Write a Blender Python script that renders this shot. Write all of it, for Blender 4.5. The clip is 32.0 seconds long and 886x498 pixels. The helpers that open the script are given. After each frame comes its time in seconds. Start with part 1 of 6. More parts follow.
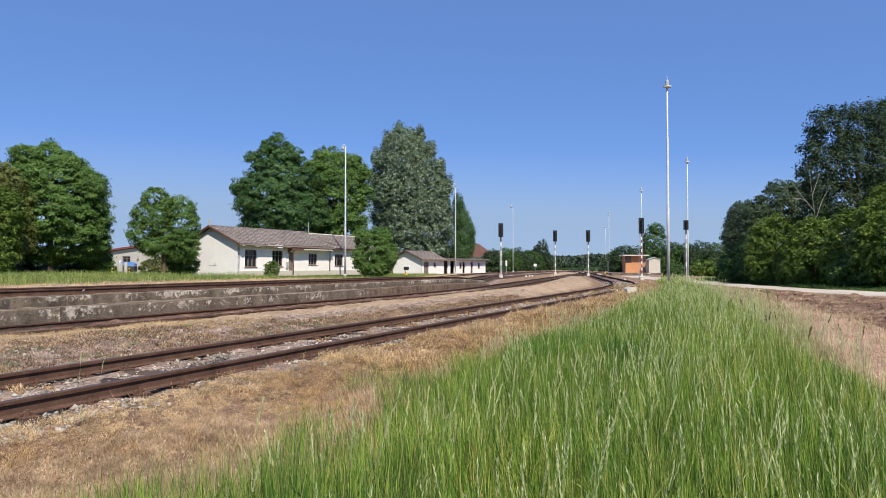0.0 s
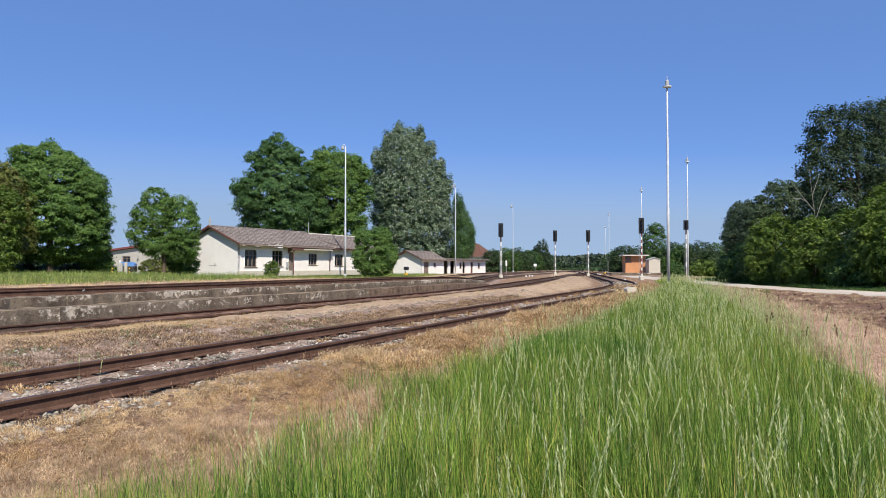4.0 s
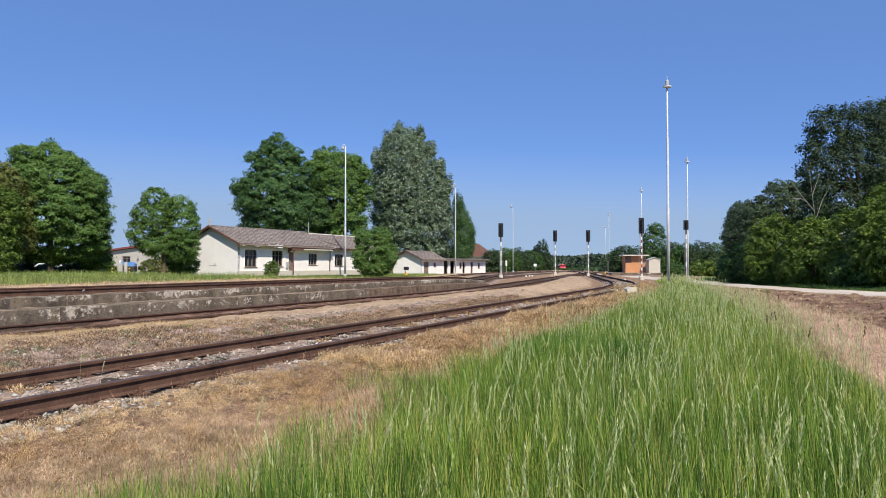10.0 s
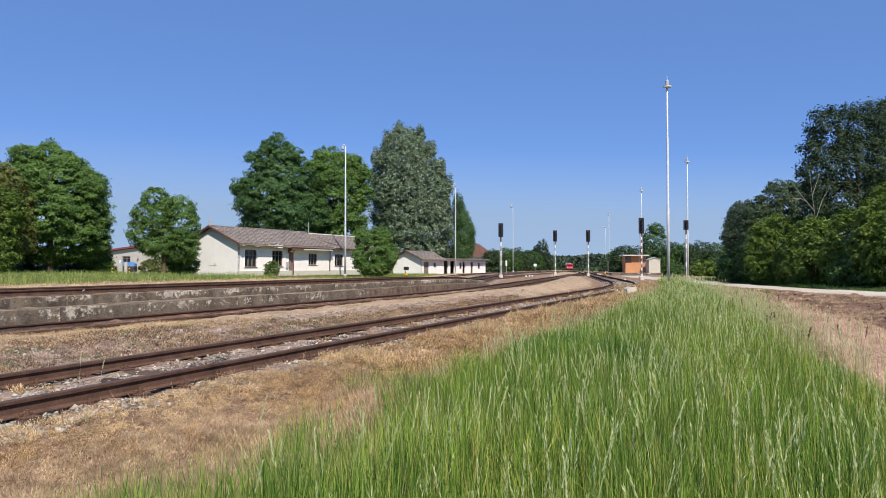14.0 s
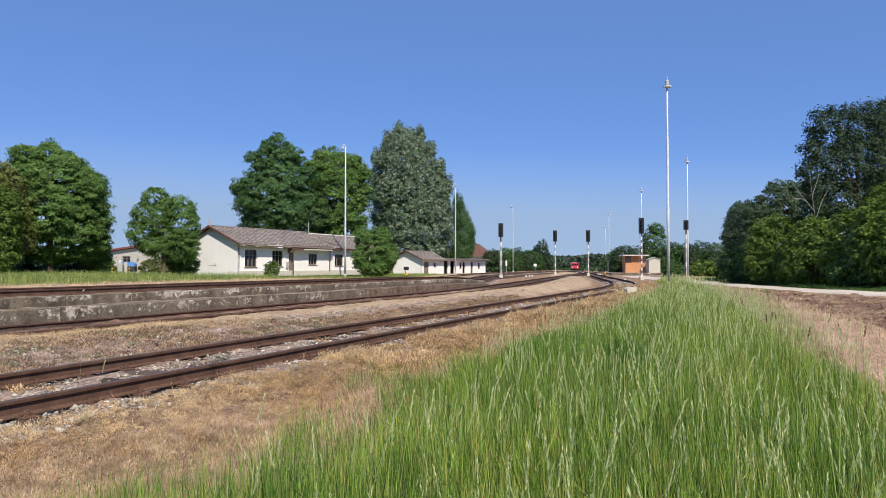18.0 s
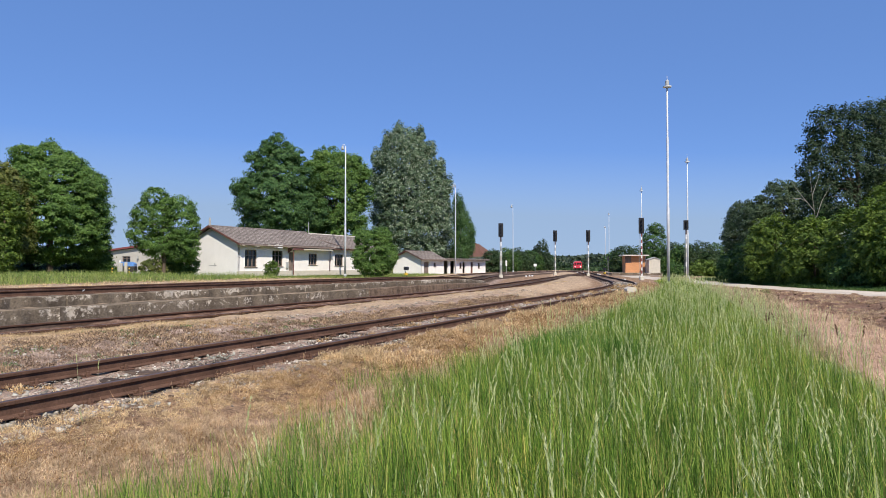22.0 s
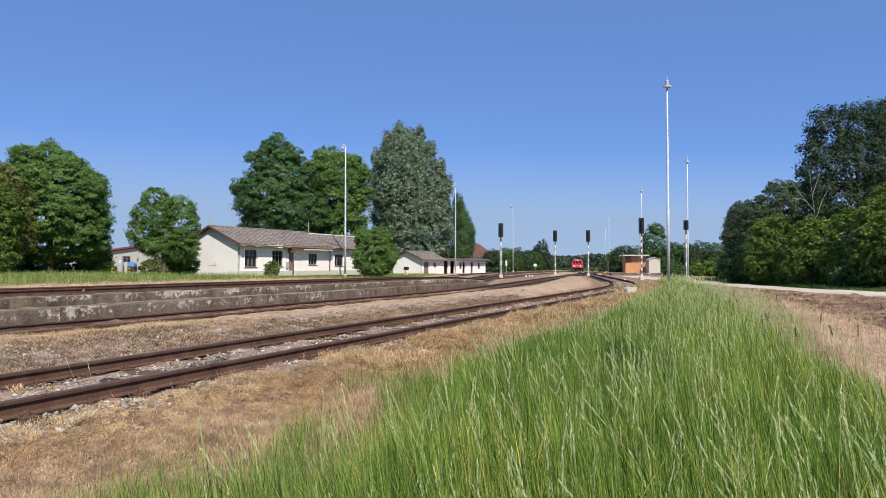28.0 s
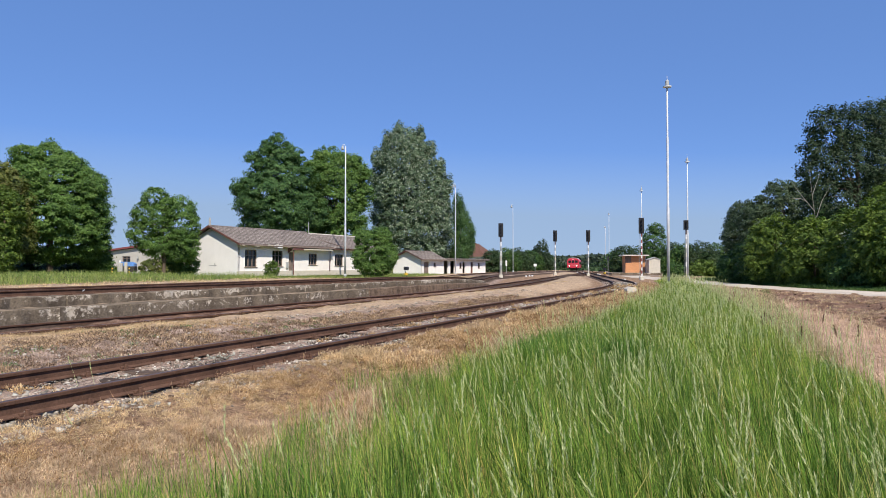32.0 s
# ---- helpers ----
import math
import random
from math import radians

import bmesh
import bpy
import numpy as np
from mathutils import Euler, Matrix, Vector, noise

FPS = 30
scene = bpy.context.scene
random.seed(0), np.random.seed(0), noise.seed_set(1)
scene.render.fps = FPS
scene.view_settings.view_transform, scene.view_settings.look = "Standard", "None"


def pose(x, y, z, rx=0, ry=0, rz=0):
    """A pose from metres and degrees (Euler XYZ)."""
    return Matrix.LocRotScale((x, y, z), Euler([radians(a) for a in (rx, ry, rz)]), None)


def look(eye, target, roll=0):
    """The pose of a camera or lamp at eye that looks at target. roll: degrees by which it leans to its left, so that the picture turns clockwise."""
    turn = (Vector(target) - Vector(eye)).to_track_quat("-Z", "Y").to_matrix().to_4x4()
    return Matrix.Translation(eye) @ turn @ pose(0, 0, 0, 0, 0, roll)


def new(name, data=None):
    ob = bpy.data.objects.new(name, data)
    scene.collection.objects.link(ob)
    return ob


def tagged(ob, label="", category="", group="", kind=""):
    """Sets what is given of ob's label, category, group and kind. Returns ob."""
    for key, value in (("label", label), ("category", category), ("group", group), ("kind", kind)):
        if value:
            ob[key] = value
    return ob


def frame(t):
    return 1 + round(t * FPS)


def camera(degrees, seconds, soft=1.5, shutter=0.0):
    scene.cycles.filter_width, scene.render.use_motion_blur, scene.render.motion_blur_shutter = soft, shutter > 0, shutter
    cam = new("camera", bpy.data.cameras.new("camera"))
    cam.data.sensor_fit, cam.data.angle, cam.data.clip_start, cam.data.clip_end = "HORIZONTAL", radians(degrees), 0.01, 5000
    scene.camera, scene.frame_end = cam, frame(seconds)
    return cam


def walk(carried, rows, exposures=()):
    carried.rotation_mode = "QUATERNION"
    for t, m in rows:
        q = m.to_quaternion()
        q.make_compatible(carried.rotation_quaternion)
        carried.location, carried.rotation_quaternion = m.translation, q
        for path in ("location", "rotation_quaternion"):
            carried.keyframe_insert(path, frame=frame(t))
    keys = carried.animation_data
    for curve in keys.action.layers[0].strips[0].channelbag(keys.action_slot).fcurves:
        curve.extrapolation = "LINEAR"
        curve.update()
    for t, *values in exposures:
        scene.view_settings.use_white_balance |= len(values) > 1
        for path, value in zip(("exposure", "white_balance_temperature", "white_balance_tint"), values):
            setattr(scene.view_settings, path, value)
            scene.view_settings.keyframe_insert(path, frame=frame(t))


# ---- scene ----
# The camera stands still beside the siding, a little over a metre above the rails.
EYE = 1.147
cam = camera(64.2, 32.0, soft=0.62)
walk(cam, [(0.0, pose(0, 0, EYE, 91.42, 0, 0)), (32.0, pose(0, 0, EYE, 91.42, 0, 0))], exposures=[(0.0, 0.25), (32.0, 0.25)])

# ---- light: clear early-summer sky, high sun from behind the camera's right shoulder ----
SUN_AZ, SUN_EL = 159.0, 49.0
world = bpy.data.worlds.new("world")
scene.world = world
world.use_nodes = True
wn = world.node_tree
sky = wn.nodes.new("ShaderNodeTexSky")
sky.sky_type, sky.sun_disc = "NISHITA", False
sky.sun_elevation, sky.sun_rotation = radians(SUN_EL), radians(SUN_AZ)
sky.altitude, sky.air_density, sky.dust_density, sky.ozone_density = 1500, 0.75, 0.5, 3.0
deep = wn.nodes.new("ShaderNodeHueSaturation")
deep.inputs["Saturation"].default_value = 1.15
tint = wn.nodes.new("ShaderNodeMix")
tint.data_type, tint.blend_type = "RGBA", "MULTIPLY"
tint.inputs[0].default_value = 1.0
tint.inputs[7].default_value = (1.06, 1.0, 1.12, 1)
wn.links.new(sky.outputs[0], deep.inputs["Color"])
wn.links.new(deep.outputs[0], tint.inputs[6])
even = wn.nodes.new("ShaderNodeMix")
even.data_type = "RGBA"
even.inputs[0].default_value = 0.52
even.inputs[7].default_value = (1.42, 2.78, 6.3, 1)
wn.links.new(tint.outputs[2], even.inputs[6])
lum = wn.nodes.new("ShaderNodeRGBToBW")
wn.links.new(sky.outputs[0], lum.inputs[0])
reach = wn.nodes.new("ShaderNodeMapRange")
reach.inputs[1].default_value, reach.inputs[2].default_value, reach.inputs[3].default_value, reach.inputs[4].default_value = 3.3, 5.6, 0.0, 0.85
wn.links.new(lum.outputs[0], reach.inputs[0])
haze = wn.nodes.new("ShaderNodeMix")
haze.data_type = "RGBA"
haze.inputs[7].default_value = (2.75, 3.8, 5.4, 1)
wn.links.new(reach.outputs[0], haze.inputs[0])
wn.links.new(even.outputs[2], haze.inputs[6])
wn.links.new(haze.outputs[2], wn.nodes["Background"].inputs[0])
wn.nodes["Background"].inputs[1].default_value = 0.105
sun = new("sun", bpy.data.lights.new("sun", "SUN"))
sun.data.energy, sun.data.angle, sun.data.color = 5.0, radians(0.53), (1.0, 0.91, 0.78)
az, el = radians(SUN_AZ), radians(SUN_EL)
sun.matrix_world = look((math.sin(az) * 60, math.cos(az) * 60, 70), (math.sin(az) * 60 - math.sin(az) * math.cos(el), math.cos(az) * 60 - math.cos(az) * math.cos(el), 70 - math.sin(el)))

# ---- plan: s runs along the siding away from the camera, p is the distance to its left ----
TH = math.atan(534 / 1250)
SN, CS = math.sin(TH), math.cos(TH)
rng = np.random.default_rng(7)


def W(s, p, z=0.0):
    return Vector((s * SN - p * CS, s * CS + p * SN, z))


def SP(x, y):
    return x * SN + y * CS, y * SN - x * CS


def ramp(v, a, b):
    u = np.clip((np.asarray(v, float) - a) / (b - a), 0, 1)
    return u * u * (3 - 2 * u)


def bend(s, a, b, k):
    """Sideways drift of a line whose slope grows from 0 at a to k at b."""
    s = np.asarray(s, float)
    u = np.clip((s - a) / (b - a), 0, 1)
    return k * ((b - a) * (u ** 3 - u ** 4 / 2) + np.maximum(s - b, 0))


def p_siding(s):
    return 6.55 + bend(s, 31, 63, 0.245)


def p_second(s):
    return 12.65 + bend(s, 24, 46, 0.147)


def p_third(s):
    return 15.75 + bend(s, 26, 50, 0.29) - bend(s, 80, 130, 0.18)


def p_branch(s):
    return p_third(s) + 4.6 - bend(s, 100, 150, 0.06)


def p_main(s):
    """The through line, on which the railbus comes."""
    d = np.asarray(s, float) - 180
    return 40.75 + 0.165 * d + 0.00045 * np.maximum(d, -60) ** 2


def terrace(s):
    """Height of the upper yard over the siding, running out to nothing further on."""
    return 0.48 * (1 - ramp(s, 32, 56))


def left_edge(s):
    """Where the meadow strip ends towards the siding, and on its other side."""
    return np.interp(s, [0, 3, 4.2, 5.5, 9, 20, 38, 62, 75], [2.7, 2.95, 2.9, 3.0, 3.25, 3.5, 4.3, 6.4, 8.2]) + 0.22 * np.sin(s * 1.1) + 0.14 * np.sin(s * 2.9)


def right_edge(s):
    return np.interp(s, [0, 4, 8, 11.5, 19, 38, 62, 75], [-1.7, -1.6, -1.25, -0.95, -0.3, 1.4, 4.6, 6.6]) - 0.15 * np.sin(s * 0.9)


def road_x(y):
    return np.interp(y, [0, 25, 35, 48, 65, 82, 112], [19.4, 20.5, 21.4, 21.4, 23.4, 25.6, 29])


def dip(s):
    """The line falls away gently towards the far woods."""
    return -0.85 * ramp(s, 190, 380)


def lump(x, y, scale, amp):
    return amp * (np.sin(x * scale * 1.7 + 1.3 * np.sin(y * scale * 0.9)) * np.cos(y * scale * 1.3 + 0.8 * np.sin(x * scale * 1.1)) + 0.5 * np.sin(x * scale * 4.1 + y * scale * 3.3))


def ground_z(x, y):
    x, y = np.asarray(x, float), np.asarray(y, float)
    s, p = SP(x, y)
    z = np.full(np.shape(x), -0.30)
    off1, off3 = p - p_siding(s), p - p_third(s)
    z = z + 0.126 * (1 - ramp(np.abs(off1), 1.3, 2.4))
    z = z + 0.18 * ramp(off1, 1.6, 3.2)
    hump = np.exp(-((off1 - 3.9) / 1.2) ** 2)
    z = z + (0.10 + 0.10 * ramp(s, 22, 36)) * hump + lump(x, y, 0.9, 0.025)
    t = terrace(s)
    step = ramp(off3, -1.45, -1.15)
    up = t - 0.03 + 0.16 * ramp(off3, 8, 24) * (t > 0) * t / 0.48
    z = z * (1 - step) + (np.maximum(up, -0.12)) * step + step * 0.3 * lump(x, y, 0.5, 0.05)
    z = z + 0.12 * ramp(-p, 3, 9) + 0.08 * ramp(-p, 9, 14)
    ruts = ramp(right_edge(s) - p, 2.2, 4.0) * (1 - ramp(x - road_x(y), -4, -2.5)) * (1 - ramp(s, 60, 80))
    z = z + ruts * (0.06 * np.sin(x * 2.6 + 0.7 * np.sin(y * 0.7)) + lump(x, y, 1.9, 0.035))
    z = z + dip(s)
    far = ramp(np.hypot(x, y - 60), 250, 900)
    return z * (1 - far) - 0.9 * far


def gz(x, y):
    return float(ground_z(x, y))

# ---- materials ----
def nodes_of(name):
    m = bpy.data.materials.new(name)
    m.use_nodes = True
    t = m.node_tree
    return m, t, t.nodes["Principled BSDF"]


def noise_node(t, scale, detail=5, rough=0.6, vec=None, stretch=None):
    n = t.nodes.new("ShaderNodeTexNoise")
    n.inputs["Scale"].default_value, n.inputs["Detail"].default_value, n.inputs["Roughness"].default_value = scale, detail, rough
    if vec is None:
        vec = t.nodes.new("ShaderNodeTexCoord").outputs["Object"]
    if stretch:
        mp = t.nodes.new("ShaderNodeMapping")
        mp.inputs["Scale"].default_value = stretch
        t.links.new(vec, mp.inputs[0])
        vec = mp.outputs[0]
    t.links.new(vec, n.inputs["Vector"])
    return n.outputs["Fac"]


def ramp_node(t, fac, stops):
    r = t.nodes.new("ShaderNodeValToRGB")
    e = r.color_ramp.elements
    while len(e) < len(stops):
        e.new(0.5)
    for k, (pos, c) in zip(e, stops):
        k.position, k.color = pos, (*c, 1) if len(c) == 3 else c
    t.links.new(fac, r.inputs[0])
    return r.outputs[0]


def mix_node(t, fac, a, b, mode="MIX"):
    m = t.nodes.new("ShaderNodeMix")
    m.data_type, m.blend_type = "RGBA", mode
    for v, sock in ((fac, m.inputs[0]), (a, m.inputs[6]), (b, m.inputs[7])):
        if isinstance(v, (int, float)):
            sock.default_value = v
        elif isinstance(v, tuple):
            sock.default_value = (*v, 1)
        else:
            t.links.new(v, sock)
    return m.outputs[2]


def bump_node(t, bsdf, height, strength=0.4, dist=0.02):
    b = t.nodes.new("ShaderNodeBump")
    b.inputs["Strength"].default_value, b.inputs["Distance"].default_value = strength, dist
    t.links.new(height, b.inputs["Height"])
    t.links.new(b.outputs[0], bsdf.inputs["Normal"])


def stain(c, k):
    return tuple(min(1, v * k) for v in c)


def surface(name, base, spread=0.25, scale=3.0, fine=40.0, rough=0.8, metal=0.0, bump=0.3, dist=0.01, second=None, cover=0.5, stretch=None, per_piece=0.0, crisp=0.06):
    """A worn surface: broad blotches, fine grain, an optional second colour in patches, and relief."""
    m, t, b = nodes_of(name)
    big, small = noise_node(t, scale, 6, 0.65, stretch=stretch), noise_node(t, fine, 4, 0.6)
    col = ramp_node(t, big, [(0.3, stain(base, 1 - spread)), (0.7, stain(base, 1 + spread))])
    if second:
        n2 = noise_node(t, scale * 2.3, 8, 0.7, stretch=stretch)
        lo = 1 - cover
        f = ramp_node(t, n2, [(max(0, lo - crisp), (0, 0, 0)), (min(1, lo + crisp), (1, 1, 1))])
        col = mix_node(t, f, col, second)
    grain = ramp_node(t, small, [(0.3, (1 - spread * 0.7,) * 3), (0.7, (1 + spread * 0.7,) * 3)])
    col = mix_node(t, 1.0, col, grain, "MULTIPLY")
    if per_piece:
        oi = t.nodes.new("ShaderNodeObjectInfo")
        pr = ramp_node(t, oi.outputs["Random"], [(0, (1 - per_piece,) * 3), (1, (1 + per_piece,) * 3)])
        col = mix_node(t, 1.0, col, pr, "MULTIPLY")
    t.links.new(col, b.inputs["Base Color"])
    b.inputs["Roughness"].default_value, b.inputs["Metallic"].default_value = rough, metal
    b.inputs["Specular IOR Level"].default_value = 0.5 if rough < 0.8 else 0.12
    if bump:
        bump_node(t, b, small, bump, dist)
    return m


def leafy(name, stops, translucent=0.35, gloss=0.5, along=False, dry=False):
    """Leaves or blades: colour varies from piece to piece, and light passes through."""
    m, t, b = nodes_of(name)
    g = t.nodes.new("ShaderNodeNewGeometry")
    col = ramp_node(t, g.outputs["Random Per Island"], stops)
    place = g.outputs["Position"] if along else None
    patch = ramp_node(t, noise_node(t, 0.8 if not along else 0.35, 3, vec=place), [(0.3, (0.76, 0.72, 0.69) if dry else (0.60, 0.74, 0.68) if along else (0.62, 0.72, 0.70)), (0.7, (1.30, 1.18, 1.02) if along and not dry else (1.20, 1.18, 1.15))])
    col = mix_node(t, 1.0, col, patch, "MULTIPLY")
    if along:
        clump = ramp_node(t, noise_node(t, 4.5 if dry else 2.6, 4, 0.65, vec=place), [(0.36, (0.56, 0.52, 0.48) if dry else (0.6, 0.66, 0.6)), (0.62, (1.28, 1.24, 1.15))])
        col = mix_node(t, 1.0, col, clump, "MULTIPLY")
    t.links.new(col, b.inputs["Base Color"])
    b.inputs["Roughness"].default_value, b.inputs["Specular IOR Level"].default_value = gloss, 0.22
    tr = t.nodes.new("ShaderNodeBsdfTranslucent")
    lit = mix_node(t, 1.0, col, (1.05, 1.03, 0.8) if dry else (1.1, 1.15, 0.6), "MULTIPLY")
    t.links.new(lit, tr.inputs[0])
    mx = t.nodes.new("ShaderNodeMixShader")
    mx.inputs[0].default_value = translucent
    t.links.new(b.outputs[0], mx.inputs[1])
    t.links.new(tr.outputs[0], mx.inputs[2])
    t.links.new(mx.outputs[0], t.nodes["Material Output"].inputs[0])
    return m


M = {}
M["rust"] = surface("rail_rust", (0.105, 0.060, 0.043), 0.35, 4, 60, 0.85, 0.0, 0.3, 0.004)
M["rail_top"] = surface("rail_head_dull", (0.085, 0.055, 0.045), 0.3, 5, 60, 0.5, 0.3, 0.1, 0.002)
M["sleeper"] = surface("old_sleeper_wood", (0.085, 0.062, 0.050), 0.4, 6, 50, 0.9, 0, 0.6, 0.01, per_piece=0.3)
M["stone"] = surface("ballast_stone", (0.21, 0.17, 0.14), 0.45, 2, 60, 0.9, 0, 0.3, 0.004)


def block_material():
    """Old concrete: dark grime, and pale flaking along the upper part of each block."""
    m, t, b = nodes_of("weathered_concrete_block")
    tc = t.nodes.new("ShaderNodeTexCoord")
    place = t.nodes.new("ShaderNodeNewGeometry").outputs["Position"]
    sep = t.nodes.new("ShaderNodeSeparateXYZ")
    t.links.new(tc.outputs["Generated"], sep.inputs[0])
    base = ramp_node(t, noise_node(t, 2.2, 6, 0.7, place), [(0.3, (0.080, 0.062, 0.047)), (0.7, (0.225, 0.185, 0.140))])
    base = mix_node(t, 1.0, base, ramp_node(t, noise_node(t, 24, 4, 0.7, place), [(0.3, (0.6, 0.6, 0.6)), (0.7, (1.4, 1.4, 1.4))]), "MULTIPLY")
    broad, fine = noise_node(t, 0.9, 3, 0.5, place, (1, 1, 0.4)), noise_node(t, 9, 8, 0.78, place, (0.8, 0.8, 0.9))
    up = ramp_node(t, sep.outputs[2], [(0.22, (0, 0, 0)), (0.62, (1, 1, 1)), (0.90, (0.9, 0.9, 0.9)), (0.97, (0.2, 0.2, 0.2))])
    both = t.nodes.new("ShaderNodeMath")
    both.operation = "MULTIPLY_ADD"
    t.links.new(broad, both.inputs[0])
    both.inputs[1].default_value = 0.5
    t.links.new(fine, both.inputs[2])
    mul = t.nodes.new("ShaderNodeMath")
    mul.operation = "MULTIPLY_ADD"
    t.links.new(up, mul.inputs[0])
    mul.inputs[1].default_value = 0.15
    t.links.new(both.outputs[0], mul.inputs[2])
    part_of = t.nodes.new("ShaderNodeMath")
    part_of.operation = "MULTIPLY"
    t.links.new(mul.outputs[0], part_of.inputs[0])
    part_of.inputs[1].default_value = 0.75
    f = ramp_node(t, part_of.outputs[0], [(0.702, (0, 0, 0)), (0.728, (1, 1, 1))])
    pale = ramp_node(t, noise_node(t, 9, 4, 0.6, place), [(0.3, (0.36, 0.31, 0.25)), (0.7, (0.60, 0.54, 0.46))])
    # lighter brown along the top edge of each block
    top_tone = ramp_node(t, noise_node(t, 5, 5, 0.7, place), [(0.3, (0.19, 0.145, 0.10)), (0.7, (0.33, 0.255, 0.185))])
    ledge = ramp_node(t, sep.outputs[2], [(0.955, (0, 0, 0)), (0.985, (1, 1, 1))])
    t.links.new(mix_node(t, ledge, mix_node(t, f, base, pale), top_tone), b.inputs["Base Color"])
    b.inputs["Roughness"].default_value, b.inputs["Specular IOR Level"].default_value = 0.93, 0.12
    bump_node(t, b, mul.outputs[0], 0.6, 0.03)
    return m


M["block"] = block_material()
M["plain_block"] = surface("dirt_covered_block", (0.15, 0.108, 0.080), 0.55, 3.0, 26, 0.95, 0, 0.7, 0.03, second=(0.24, 0.185, 0.14), cover=0.33, per_piece=0.05)
M["soil"] = surface("dry_clods", (0.19, 0.12, 0.085), 0.4, 3, 40, 0.95, 0, 0.5, 0.01)
M["plaster"] = surface("white_plaster", (0.88, 0.84, 0.80), 0.05, 0.8, 30, 0.9, 0, 0.2, 0.004, second=(0.77, 0.745, 0.70), cover=0.40)
M["gable"] = surface("pale_render", (0.82, 0.81, 0.79), 0.05, 0.6, 30, 0.9, 0, 0.2, 0.004)
M["slate"] = surface("old_fibre_cement", (0.165, 0.140, 0.126), 0.6, 2.1, 11, 0.9, 0, 0.9, 0.05, second=(0.46, 0.42, 0.38), cover=0.38, per_piece=0.16, crisp=0.07)
M["old_render"] = surface("old_grey_render", (0.47, 0.45, 0.41), 0.1, 0.8, 30, 0.9, 0, 0.2, 0.004)
M["redroof"] = surface("red_sheet_roof", (0.20, 0.055, 0.055), 0.2, 2, 25, 0.7)
M["trim"] = surface("brown_trim", (0.13, 0.055, 0.045), 0.3, 3, 30, 0.75)
M["earth"] = surface("trodden_sand", (0.22, 0.175, 0.13), 0.2, 0.7, 25, 0.95, 0, 0.5, 0.02)
M["wood"] = surface("dark_window_wood", (0.20, 0.15, 0.125), 0.3, 4, 40, 0.7)
M["galv"] = surface("galvanised_steel", (0.56, 0.59, 0.63), 0.12, 3, 40, 0.55, 0.1, 0.1, 0.002)
M["black"] = surface("black_signal_paint", (0.018, 0.019, 0.022), 0.2, 4, 40, 0.45)
M["white"] = surface("white_enamel", (0.78, 0.78, 0.76), 0.08, 4, 40, 0.5)
M["redpaint"] = surface("red_enamel", (0.30, 0.10, 0.085), 0.15, 4, 40, 0.5)
M["yellow"] = surface("yellow_enamel", (0.65, 0.42, 0.04), 0.15, 4, 40, 0.5)
M["grey"] = surface("grey_paint", (0.36, 0.37, 0.37), 0.15, 4, 40, 0.6)
M["pale"] = surface("pale_beige_paint", (0.56, 0.52, 0.44), 0.1, 2, 30, 0.7)
M["blue"] = surface("blue_sheet", (0.10, 0.24, 0.55), 0.15, 3, 30, 0.5)
M["brick"] = surface("orange_brick", (0.66, 0.33, 0.17), 0.12, 3, 30, 0.85, per_piece=0.07)
M["bark"] = surface("bark", (0.13, 0.10, 0.075), 0.35, 5, 30, 0.95, 0, 0.8, 0.03, stretch=(1, 1, 0.25))
M["palebark"] = surface("pale_bark", (0.34, 0.32, 0.28), 0.3, 5, 30, 0.9, 0, 0.5, 0.02)
M["tyre"] = surface("tyre_rubber", (0.02, 0.02, 0.02), 0.2, 8, 60, 0.85)
M["tile"] = surface("clay_roof", (0.14, 0.075, 0.06), 0.25, 2, 25, 0.85)
M["trainred"] = surface("train_red_paint", (0.52, 0.035, 0.06), 0.1, 1.5, 30, 0.35)
M["underframe"] = surface("dusty_underframe", (0.05, 0.045, 0.04), 0.3, 4, 40, 0.8)

mm, tt, bb = nodes_of("window_glass")
bb.inputs["Base Color"].default_value, bb.inputs["Roughness"].default_value = (0.015, 0.018, 0.02, 1), 0.08
M["glass"] = mm
mm, tt, bb = nodes_of("headlight")
bb.inputs["Base Color"].default_value = (1, 0.95, 0.85, 1)
bb.inputs["Emission Color"].default_value, bb.inputs["Emission Strength"].default_value = (1, 0.85, 0.75, 1), 2.5
M["headlight"] = mm

M["maple"] = leafy("maple_leaves", [(0, (0.064, 0.122, 0.030)), (0.5, (0.120, 0.215, 0.052)), (1, (0.195, 0.30, 0.08))], 0.36)
M["copper"] = leafy("reddish_leaves", [(0, (0.081, 0.101, 0.030)), (0.5, (0.149, 0.169, 0.047)), (0.85, (0.203, 0.230, 0.061)), (1, (0.22, 0.175, 0.065))], 0.3)
M["oak"] = leafy("broad_leaves", [(0, (0.048, 0.104, 0.038)), (0.5, (0.086, 0.170, 0.058)), (1, (0.14, 0.232, 0.080))], 0.35)
M["silver"] = leafy("silvery_leaves", [(0, (0.060, 0.100, 0.052)), (0.5, (0.120, 0.178, 0.100)), (0.78, (0.25, 0.31, 0.215)), (1, (0.45, 0.49, 0.40))], 0.25)
M["dark"] = leafy("dark_poplar_leaves", [(0, (0.024, 0.046, 0.022)), (0.6, (0.043, 0.072, 0.034)), (1, (0.082, 0.112, 0.058))], 0.2)
M["willow"] = leafy("grey_willow_leaves", [(0, (0.040, 0.070, 0.034)), (0.6, (0.078, 0.118, 0.060)), (1, (0.150, 0.190, 0.115))], 0.22)
